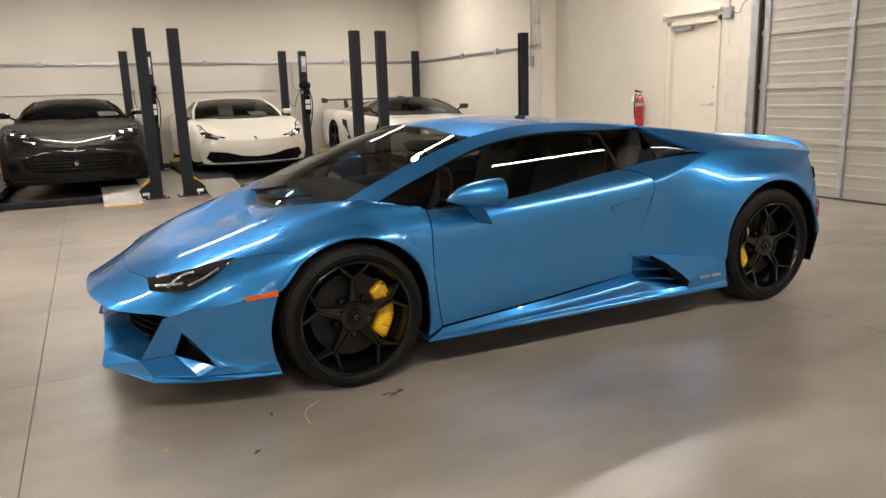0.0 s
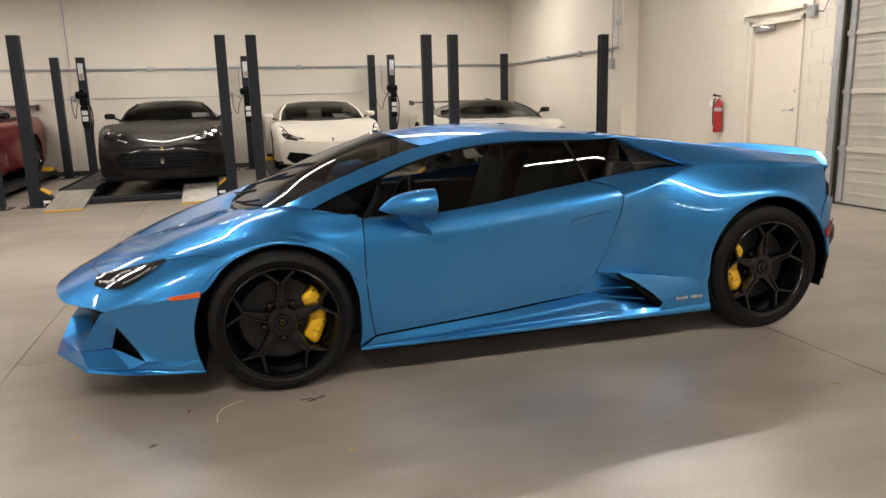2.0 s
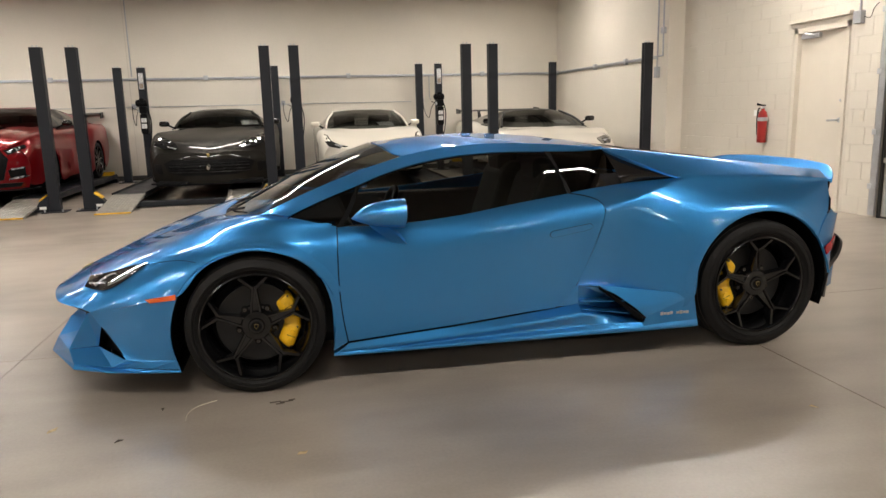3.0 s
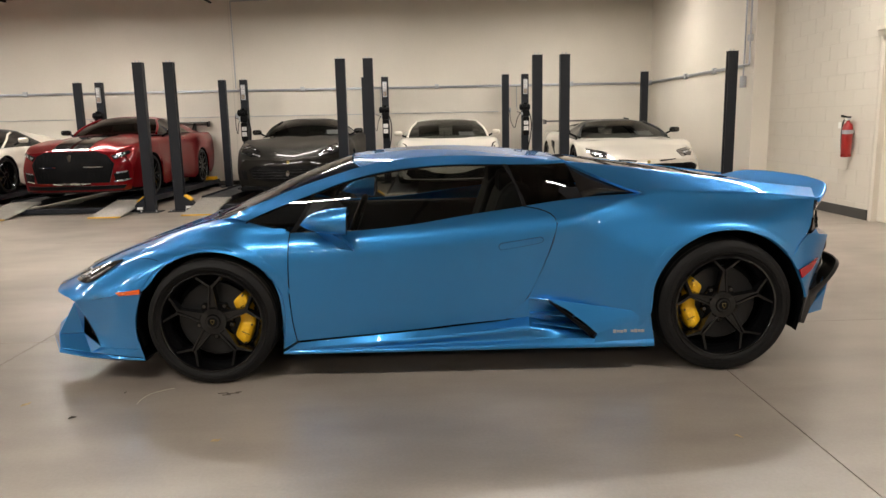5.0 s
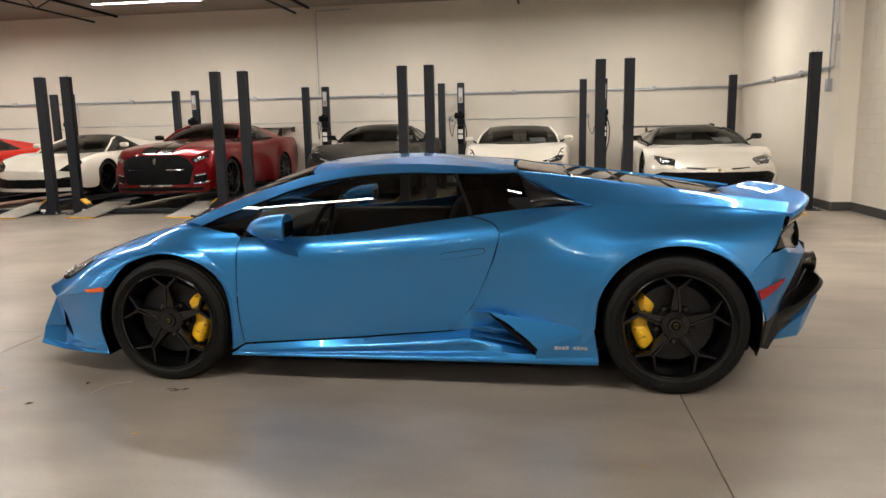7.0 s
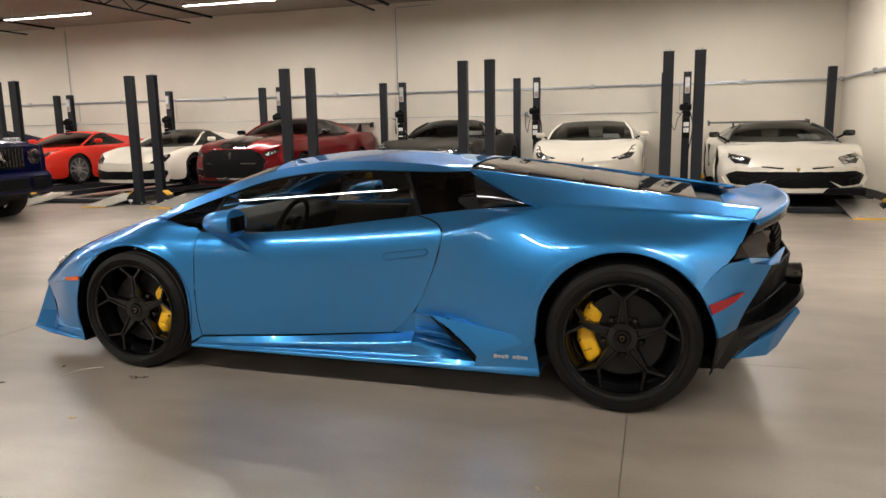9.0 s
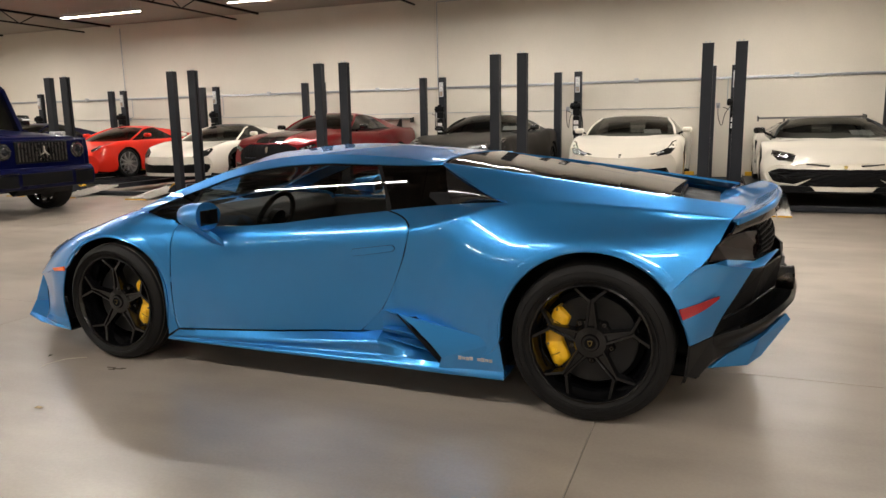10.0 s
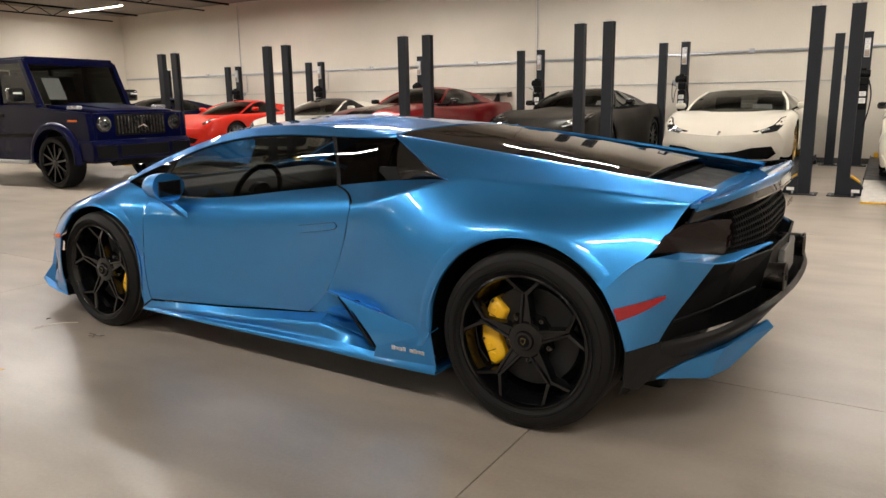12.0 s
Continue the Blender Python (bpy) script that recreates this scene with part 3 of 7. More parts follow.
    part("cable", tube(bmesh.new(), spline([(-.05, Y1 - .1, 1.55), (-.16, Y1, 1.38), (-.22, Y1 + .1, 1.15), (-.27, Y1 + .2, 1.25), (-.30, Y1 + .3, 1.55)], 18), .007, 6), M_BLACK, unit, "looped black cable")
    part("socket", boxed(-.34, -.26, NORTH - .04, NORTH, 1.50, 1.60, bevel=.006), M_CONDUIT, unit, "grey wall socket")
    return th


LIFT_X = [1.99, -1.08, -4.15, -7.235, -10.33, -13.40, -16.47]
LIFT_Y = [0, 0, 0, -.06, -.09, -.09, -.09]
one = lift(1.99)
for k in range(1, 7):
    copy_thing(one, pose(LIFT_X[k], LIFT_Y[k], 0))


# ---- the blue car: front towards -x, left side towards -y ----
def oriented(g, centre=(0, 0, 0.35)):
    """True when the net's faces look away from the middle of the car."""
    n = np.cross(g[1:, :-1] - g[:-1, :-1], g[:-1, 1:] - g[:-1, :-1])
    return float((n * (g[:-1, :-1] - np.array(centre))).sum()) > 0


def crisp(bm):
    """Open borders keep their own shading, so that a panel's thickness does not round its edge."""
    for e in bm.edges:
        e.smooth = len(e.link_faces) == 2


def mesh_of(name, g):
    bm = bmesh.new()
    if not oriented(g):
        g = g[:, ::-1]
    vs = [[bm.verts.new(p) for p in row] for row in g]
    for a, b in zip(vs, vs[1:]):
        for i in range(len(a) - 1):
            bm.faces.new((a[i], b[i], b[i + 1], a[i + 1])).smooth = True
    bmesh.ops.remove_doubles(bm, verts=bm.verts, dist=1e-5)
    crisp(bm)
    me = bpy.data.meshes.new(name)
    bm.to_mesh(me)
    bm.free()
    return me


def mirrored(g):
    return g * np.array([1, -1, 1])


def panel(name, g, material, parent, label="", t=0.006, sides=(-1, 1)):
    """A body panel on each side of the car. The net is given with y as the distance from the middle line."""
    out = []
    for s in sides:
        ob = link(name, mesh_of(name, g if s > 0 else mirrored(g)), material, parent, label)
        thick(ob, t) if t else None
        out.append(ob)
    return out


def middle(name, g, material, parent, label="", t=0.006):
    """A panel across the car: its first line lies on the middle line."""
    whole = np.concatenate([mirrored(g)[::-1], g[1:]])
    ob = link(name, mesh_of(name, whole), material, parent, label)
    if t:
        thick(ob, t)
    return ob


def facet(name, polys, material, parent, label="", t=0.006, sides=(-1, 1), bevel=0.004, smooth=None):
    """Flat-faced pieces on shared corners, one each side."""
    out = []
    for s in sides:
        bm = bmesh.new()
        for poly in polys:
            bm.faces.new([bm.verts.new((x, y * s, z)) for x, y, z in poly])
        bmesh.ops.remove_doubles(bm, verts=bm.verts, dist=1e-4)
        bmesh.ops.recalc_face_normals(bm, faces=bm.faces)
        if sum(f.normal.dot(f.calc_center_median() - Vector((0, 0, 0.35))) * f.calc_area() for f in bm.faces) < 0:
            bmesh.ops.reverse_faces(bm, faces=bm.faces)
        me = bpy.data.meshes.new(name)
        bm.to_mesh(me)
        bm.free()
        ob = link(name, me, material, parent, label)
        if t:
            thick(ob, t)
        if bevel:
            bv = ob.modifiers.new("edge", "BEVEL")
            bv.width, bv.segments, bv.limit_method, bv.angle_limit = bevel, 2, "ANGLE", radians(20)
        out.append(ob)
    return out


def arch(cx, cz, rx, rz, deg, w):
    a = radians(deg)
    return (cx + rx * math.cos(a), w, cz + rz * math.sin(a))


def relax(g, hold=0.003, keep=()):
    """Even out a net: least bending, its border and the rows in keep held."""
    n, m = g.shape[:2]
    idx = np.arange(n * m).reshape(n, m)
    A = np.zeros((n * m, n * m))
    for a, b, c in ((idx[:-2], idx[1:-1], idx[2:]), (idx[:, :-2], idx[:, 1:-1], idx[:, 2:])):
        a, b, c = a.ravel(), b.ravel(), c.ravel()
        for p, u in ((a, 1), (b, -2), (c, 1)):
            for q, v in ((a, 1), (b, -2), (c, 1)):
                np.add.at(A, (p, q), u * v)
    w = np.full((n, m), hold)
    w[0], w[-1], w[:, 0], w[:, -1] = 1e3, 1e3, 1e3, 1e3
    for k in keep:
        w[k] = 1.0
    w = w.ravel()
    A[np.arange(n * m), np.arange(n * m)] += w
    return np.linalg.solve(A, g.reshape(-1, 3) * w[:, None]).reshape(n, m, 3)


FA = (-1.31, 0.3275, 0.385, 0.368)
RA = (1.31, 0.3455, 0.395, 0.402)
hero = thing("blue_sports_car", "blue metallic low mid-engined sports car with black wheels", "car")

def on_net(g, u, v):
    """A point of a net at fractions u along and v across."""
    i, j = v * (g.shape[0] - 1), u * (g.shape[1] - 1)
    a, b = min(int(i), g.shape[0] - 2), min(int(j), g.shape[1] - 2)
    s, t = i - a, j - b
    return (g[a, b] * (1 - s) + g[a + 1, b] * s) * (1 - t) + (g[a, b + 1] * (1 - s) + g[a + 1, b + 1] * s) * t


# lines of the front, from the nose to the windscreen and the door gap
N0 = [(-2.385, 0, .43), (-2.29, 0, .488), (-2.18, 0, .54), (-2.06, 0, .590), (-1.94, 0, .628), (-1.83, 0, .66), (-1.735, 0, .688), (-1.65, 0, .715), (-1.57, 0, .742), (-1.50, 0, .765)]
N1 = [(-2.367, .27, .424), (-2.265, .28, .490), (-2.15, .29, .546), (-2.02, .30, .60), (-1.90, .31, .64), (-1.79, .32, .672), (-1.69, .33, .70), (-1.60, .335, .727), (-1.53, .34, .752), (-1.46, .345, .775)]
N2 = [(-2.295, .50, .417), (-2.17, .51, .496), (-2.05, .525, .567), (-1.91, .54, .632), (-1.79, .555, .676), (-1.68, .57, .714), (-1.58, .585, .748), (-1.49, .60, .775), (-1.41, .61, .798), (-1.33, .62, .815)]
N3 = [(-2.18, .635, .415), (-2.07, .655, .495), (-1.95, .69, .575), (-1.81, .72, .642), (-1.68, .738, .69), (-1.57, .745, .722), (-1.46, .75, .75), (-1.37, .75, .776), (-1.28, .75, .803), (-1.20, .755, .826)]
N4 = [(-2.085, .737, .412), (-1.97, .785, .478), (-1.83, .83, .555), (-1.66, .868, .64), (-1.50, .888, .70), (-1.34, .89, .727), (-1.20, .882, .735), (-1.08, .868, .748), (-.98, .853, .76), (-.91, .84, .77)]
N5 = [(-2.078, .744, .412), (-1.955, .815, .455), (-1.81, .878, .51), (-1.655, .925, .585), (-1.49, .937, .676), (-1.31, .936, .717), (-1.14, .932, .695), (-1.01, .926, .61), (-.935, .922, .47), (-.918, .908, .50)]
N6 = [(-2.075, .745, .405), (-1.93, .825, .44), (-1.79, .897, .476)] + [arch(*FA, d, .938) for d in (152, 122, 90, 58, 25)] + [(-.957, .929, .175), (-.889, .925, .214)]
N35 = [tuple((np.array(a) * .5 + np.array(b) * .5) + np.array((0, .006, .006))) for a, b in zip(N3, N4)]
N35[7:] = [(-1.20, .82, .768), (-1.12, .812, .788), (-1.075, .802, .808)]
N1 = [(x, w, z + .006) for x, w, z in N1]
N5[-1] = (-.917, .913, .42)
rows = [N0, N1, N2, N3, N35, N4, N5, N6]
# doors
D = [
    [(-.906, .84, .768), (-.60, .828, .768), (-.30, .806, .79), (0, .78, .828), (.295, .752, .862)],
    [(-.9085, .866, .727), (-.60, .868, .727), (-.30, .868, .74), (.05, .866, .76), (.456, .872, .787)],
    [(-.9125, .905, .61), (-.60, .897, .625), (-.28, .89, .648), (.06, .874, .672), (.434, .865, .69)],
    [(-.9125, .917, .47), (-.60, .905, .47), (-.28, .892, .49), (.05, .876, .51), (.378, .868, .54)],
    [(-.902, .923, .33), (-.60, .91, .34), (-.28, .897, .36), (.03, .88, .385), (.306, .872, .40)],
    [(-.884, .925, .214), (-.61, .915, .230), (-.31, .90, .248), (-.02, .882, .271), (.19, .866, .285)],
]


# one smooth skin for the door, the back of the fender and the front of the quarter
def sill(x):
    return 0.8245 + 0.085 * x + 0.022 * x * x


def skin_terms(x, z):
    v = z - sill(x)
    e = np.exp(v / 0.06)
    return np.stack([np.ones_like(x), x, x * x, v, x * v, x * x * v, v * v, x * v * v, v ** 3, e, x * e], -1)


_p = np.array([p for row in D for p in row] + [(.461, .872, .788), (.439, .866, .69), (.383, .869, .54), (.311, .873, .40), (-.96, .931, .45), (-1.01, .926, .61), (-.95, .928, .2)])
SKIN = np.linalg.lstsq(skin_terms(_p[:, 0], _p[:, 2]), _p[:, 1], rcond=None)[0]


def side(g, part_of=1.0):
    out = np.array(g, float)
    y = skin_terms(out[..., 0], out[..., 2]) @ SKIN
    out[..., 1] = out[..., 1] * (1 - part_of) + y * part_of
    return out


def ease(v, a, b):
    t = np.clip((v - a) / (b - a), 0, 1)
    return t * t * (3 - 2 * t)


front = np.concatenate([net([r[:9] for r in rows], 6, 6, sharp=(2,)), net([r[8:] for r in rows], 6, 6, sharp=(2,))[:, 1:]], axis=1)
front = relax(front, 0.0015, keep=(12,))
front = side(front, ease(front[..., 0], -1.22, -1.0) * ease(-front[..., 2], -.80, -.70))
door_skin = side(net(D, 8, 6))
lead = door_skin[:, 0]
tail_z = front[:, -1, 2]
goal = np.interp(-tail_z, -lead[:, 2], lead[:, 0]) - .0035
pull = np.where((tail_z < lead[0, 2] + .01) & (tail_z > .2), goal - front[:, -1, 0], 0)
for k in range(7):
    front[:, -1 - k, 0] += pull * (1 - k / 7) ** 2
front[:, -1] = side(front[:, -1], np.where(tail_z < .775, 1.0, 0.0))
middle("hood", front[:13], M_BLUE, hero)
panel("front_fender", front[12:], M_BLUE, hero)

inset = door_skin.copy()
for k, j in ((0, 1), (-1, -2)):
    inset[k] += (inset[j] - inset[k]) * .004 / np.linalg.norm(inset[j] - inset[k], axis=1)[:, None]
    inset[:, k] += (inset[:, j] - inset[:, k]) * .002 / np.linalg.norm(inset[:, j] - inset[:, k], axis=1)[:, None]
door = panel("door", inset, M_BLUE, hero)
rim = np.concatenate([door_skin[:, 0], door_skin[-1, 1:], door_skin[::-1, -1][1:]])
for s in (-1, 1):
    part("door_shut", tube(bmesh.new(), [(x, s * (w - .009), z) for x, w, z in rim], .0045, 6), M_BLACK, hero, "dark door gap")
Q = [
    [(.461, .872, .788), (.62, .860, .832), (.78, .832, .883), (.917, .80, .923), (1.15, .803, .923), (1.40, .80, .913), (1.64, .785, .895), (1.846, .744, .872)],
    [(.452, .870, .745), (.64, .874, .775), (.82, .872, .818), (.97, .862, .848), (1.18, .858, .856), (1.42, .845, .850), (1.64, .796, .853), (1.844, .747, .868)],
    [(.439, .866, .69), (.66, .882, .70), (.85, .908, .735), (1.01, .922, .778), (1.20, .930, .811), (1.43, .922, .811), (1.61, .868, .818), (1.84, .752, .862)],
    [(.411, .867, .615), (.70, .897, .62), (.87, .942, .68), (1.02, .952, .744), (1.21, .958, .784), (1.43, .952, .776), (1.585, .940, .735), (1.79, .835, .765)],
    [(.311, .873, .40)] + [arch(*RA, d, .975) for d in (184, 160, 130, 103, 74, 54, 37)],
]
quarter_skin = relax(net(Q, 7, 6), 0.006)
quarter_skin = side(quarter_skin, 1 - ease(quarter_skin[..., 0], .42, .75))
# flank beside the engine cover, and the hollow under the quarter window, on the same crest
F = [
    [(.54, .60, 1.086), (.85, .62, 1.05), (1.15, .625, 1.011), (1.42, .625, .975), (1.70, .622, .936), (1.90, .60, .91)],
    [(.545, .615, 1.083), (.855, .64, 1.043), (1.15, .65, 1.004), (1.42, .65, .968), (1.70, .647, .930), (1.893, .62, .906)],
    [(.62, .665, 1.043), (.89, .735, .975), (1.15, .738, .962), (1.41, .732, .942), (1.68, .712, .912), (1.865, .69, .886)],
    [(.70, .705, 1.008)] + Q[0][3:],
]
flank_skin = net(F, 7, 5, sharp=(1,))
flank_skin[-1, 7:] = quarter_skin[0, 21:]
flank_skin = relax(flank_skin, keep=(5,))
H = [
    [(.305, .752, .864), (.50, .733, .887), (.72, .730, .906), (.905, .79, .92)],
    [(.38, .815, .822), (.55, .788, .842), (.74, .772, .876), (.907, .793, .917)],
    Q[0][:4],
]
hollow_skin = net(H, 7, 4)
hollow_skin[-1] = quarter_skin[0, :22]
hollow_skin = relax(hollow_skin)
for s in (-1, 1):
    bm = bmesh.new()
    for g in (quarter_skin, flank_skin, hollow_skin):
        bm.from_mesh(mesh_of("rear_quarter", g if s > 0 else mirrored(g)))
    bmesh.ops.remove_doubles(bm, verts=bm.verts, dist=1e-4)
    crisp(bm)
    me = bpy.data.meshes.new("rear_quarter")
    bm.to_mesh(me)
    bm.free()
    thick(link("rear_quarter", me, M_BLUE, hero), 0.012)

# sill between the wheels, with its step and the scoop behind it
S = [
    [(-.882, .928, .208), (-.61, .918, .226), (-.31, .905, .244), (0, .885, .268), (.19, .868, .282), (.31, .872, .30)],
    [(-.935, .932, .172), (-.61, .938, .186), (-.31, .94, .206), (0, .94, .230), (.19, .94, .248), (.31, .94, .259)],
    [(-.945, .930, .166), (-.61, .926, .173), (-.31, .924, .180), (0, .922, .188), (.19, .922, .194), (.33, .924, .198)],
    [(-.957, .930, .160), (-.61, .944, .164), (-.31, .950, .166), (0, .954, .168), (.19, .956, .169), (.35, .958, .170)],
    [(-.957, .930, .150), (-.61, .945, .152), (-.31, .951, .152), (0, .955, .152), (.19, .957, .152), (.35, .959, .153)],
    [(-.95, .80, .150), (-.61, .80, .150), (-.31, .80, .150), (0, .80, .150), (.19, .80, .150), (.35, .80, .150)],
]
panel("side_skirt", net(S, 4, 3, sharp=(1, 2, 3, 4)), M_BLUE, hero)
facet("rear_skirt", [
    [(.408, .91, .398), (.92, .965, .325), (.945, .965, .165), (.63, .968, .165), (.648, .966, .225), (.60, .955, .27), (.50, .93, .345)],
    [(.63, .968, .165), (.945, .965, .165), (.945, .80, .160), (.35, .80, .160), (.35, .968, .163)],
    [(.408, .91, .398), (.305, .872, .402), (.60, .82, .34), (.92, .90, .33), (.92, .965, .325)],
], M_BLUE, hero)
facet("scoop_throat", [
    [(.31, .874, .398), (.31, .872, .29), (.62, .77, .21), (.62, .77, .36)],
    [(.309, .8725, .40), (.25, .869, .34), (.195, .866, .289), (.31, .872, .29)],
], M_BLUE, hero)
panel("scoop_floor", net([[(.305, .872, .298), (.46, .825, .255), (.62, .775, .212)], [(.31, .938, .259), (.47, .905, .228), (.63, .86, .197)], [(.315, .925, .199), (.47, .94, .194), (.64, .955, .190)]], 5, 5, sharp=(1,)), M_BLUE, hero)
panel("sill_blade", net([[(.33, .924, .198), (.64, .957, .196), (.942, .962, .196)], [(.35, .958, .170), (.64, .972, .170), (.942, .972, .170)], [(.35, .959, .153), (.64, .973, .153), (.942, .973, .153)], [(.35, .80, .150), (.64, .80, .150), (.942, .80, .150)]], 5, 3, sharp=(1, 2)), M_BLUE, hero)
facet("scoop_mouth", [[(.61, .76, .20), (.61, .76, .38), (.44, .90, .378), (.636, .955, .222), (.64, .95, .19)], [(.408, .911, .398), (.648, .967, .224), (.618, .95, .214), (.42, .895, .376)]], M_BLACK, hero, "black lined intake mouth", bevel=0)
for z0, z1 in ((.268, .222), (.312, .29)):
    facet("scoop_fin", [[(.32, .90, z0 + .004), (.60, .93, z1 + .012), (.60, .80, z1 + .012), (.32, .86, z0 + .004)]], M_BLUE, hero, t=0.004, bevel=0.001)

# screen pillars, roof rails and roof
GLASS_TOP = [(-1.135, .805, .825), (-.98, .782, .888), (-.803, .75, .95), (-.64, .722, 1.008), (-.46, .70, 1.05), (-.28, .685, 1.075), (-.08, .672, 1.085), (.17, .655, 1.08), (.36, .64, 1.075), (.54, .625, 1.078)]
RAIL_IN = [(-1.27, .725, .828), (-1.08, .695, .908), (-.87, .665, .985), (-.68, .64, 1.045), (-.50, .62, 1.09), (-.30, .608, 1.118), (-.08, .60, 1.126), (.17, .597, 1.118), (.36, .597, 1.104), (.54, .60, 1.086)]
mid = [tuple((np.array(a) + np.array(b)) / 2 + np.array((0, .008, .010))) for a, b in zip(GLASS_TOP, RAIL_IN)]
panel("roof_rail", relax(net([GLASS_TOP, mid, RAIL_IN], 5, 3)), M_BLUE, hero)
R = [
    [(-.64, 0, 1.128), (-.45, 0, 1.152), (-.25, 0, 1.164), (0, 0, 1.163), (.22, 0, 1.148), (.50, 0, 1.112)],
    [(-.62, .3, 1.119), (-.44, .3, 1.146), (-.24, .3, 1.158), (0, .3, 1.156), (.22, .3, 1.14), (.51, .3, 1.108)],
    [(-.58, .56, 1.088), (-.42, .56, 1.115), (-.22, .555, 1.132), (0, .55, 1.132), (.24, .55, 1.118), (.53, .555, 1.093)],
    [(-.553, .625, 1.08), (-.40, .612, 1.106), (-.20, .602, 1.124), (0, .598, 1.1255), (.25, .596, 1.113), (.54, .60, 1.086)],
]
middle("roof", relax(net(R, 5, 4)), M_BLUE, hero)

# glass
W = [
    [(-1.495, 0, .772), (-1.25, 0, .888), (-.95, 0, 1.02), (-.65, 0, 1.125)],
    [(-1.455, .345, .782), (-1.22, .33, .893), (-.92, .32, 1.02), (-.63, .30, 1.116)],
    [(-1.335, .62, .820), (-1.12, .60, .907), (-.86, .58, 1.006), (-.59, .555, 1.088)],
    [(-1.268, .722, .829), (-1.07, .692, .912), (-.82, .658, 1.003), (-.558, .622, 1.08)],
]
middle("windscreen", net(W, 5, 5), M_FRONTGLASS, hero, "tinted windscreen", t=0).visible_shadow = False
SIDE = [
    [(-.90, .838, .766), (-.60, .826, .768), (-.30, .804, .79), (0, .778, .828), (.295, .75, .862)],
    [(-.83, .80, .86), (-.56, .775, .91), (-.28, .75, .945), (.02, .725, .962), (.26, .703, .972)],
    [(-.79, .75, .955), (-.54, .708, 1.035), (-.27, .686, 1.075), (-.05, .672, 1.084), (.20, .654, 1.078)],
]


def pane(g, out=0.0):
    """Lay a net on the one barrel-shaped face that all side glass follows."""
    g = np.array(g, float)
    x, z = g[..., 0], g[..., 2]
    g[..., 1] = 1.126 - .139 * x - .030 * x * x - .4125 * z + .09 * x * z - .5 * (z - .93) ** 2 - .9 * np.maximum(0, x - .40) ** 2 + out
    return g


panel("side_window", pane(net([SIDE[0], SIDE[2]], 9, 10)), M_GLASS, hero, "dark tinted side window", t=0)
VENT = [[(-1.13, .806, .824), (-1.02, .822, .795), (-.905, .838, .768)], [(-1.06, .795, .856), (-.95, .80, .85), (-.84, .80, .858)], [(-.98, .782, .888), (-.89, .765, .92), (-.80, .752, .95)]]
panel("vent_window", pane(net(VENT, 3, 3)), M_DARKGLASS, hero, "dark fixed corner window", t=0)
QB = [(.318, .748, .864), (.46, .735, .884), (.62, .722, .90), (.77, .735, .908), (.902, .788, .916)]
QT = [(.228, .654, 1.076), (.40, .640, 1.072), (.55, .622, 1.068), (.72, .692, .992), (.908, .79, .922)]
QM = [tuple((np.array(a) + np.array(b)) / 2 + np.array((0, .006, 0))) for a, b in zip(QB, QT)]
quarter = relax(net([QB, QM, QT], 5, 8), 0.00001)
panel("quarter_window", pane(quarter[:, :11]), M_DARKGLASS, hero, "black tinted quarter window", t=0)
panel("intake_panel", quarter[:, 10:] * np.array([1, .985, 1]), M_GLOSS, hero, "gloss black intake panel behind the window", t=0.004)
panel("window_pillar", net([[(.295, .752, .862), (.318, .749, .864)], [(.258, .705, .972), (.278, .703, .97)], [(.20, .658, 1.08), (.228, .656, 1.077)]], 2, 5) + np.array((0, .003, 0)), M_BLACK, hero, "gloss black pillar")
panel("mirror_pillar", net([[(-.907, .842, .766), (-.88, .84, .766)], [(-.845, .803, .86), (-.82, .80, .862)], [(-.80, .755, .952), (-.778, .75, .957)]], 2, 5), M_BLACK, hero, "black window divider")
panel("window_seal", net([[(x, w + .003, z - .004) for x, w, z in GLASS_TOP], [(x, w + .004, z - .012) for x, w, z in GLASS_TOP]], 4, 2), M_BLACK, hero, "black rubber seal", t=0.004)

panel("flank_edge", net([[(.545, .622, 1.08), (.64, .668, 1.035), (.78, .735, .975), (.917, .80, .922)], [(.555, .60, 1.06), (.65, .64, 1.01), (.78, .70, .95), (.905, .77, .915)]], 4, 2), M_BLUE, hero)

# engine cover: dark glass slats between the flanks
cover = part("engine_cover", prism(bmesh.new(), [(.50, 1.06), (1.0, .995), (1.62, .90), (1.62, .80), (.50, .98)], "y", -.57, .57), M_BLACK, hero, "dark slatted engine cover")
for i in range(4):
    x = .53 + i * .275
    z = 1.104 - (x - .53) * .142
    g = net([[(x, 0, z + .004), (x + .27, 0, z - .042)], [(x, .30, z), (x + .27, .30, z - .046)], [(x + .012, .50, z - .010), (x + .27, .50, z - .055)], [(x + .02, .60, z - .024), (x + .27, .60, z - .068)]], 3, 4)
    middle("slat", g, M_COVER, cover, "dark glass slat", t=0.012)
part("engine_bay_rear", prism(bmesh.new(), [(1.60, .885), (1.80, .855), (1.80, .80), (1.60, .80)], "y", -.6, .6), M_BLACK, hero, "black grille behind the engine cover")
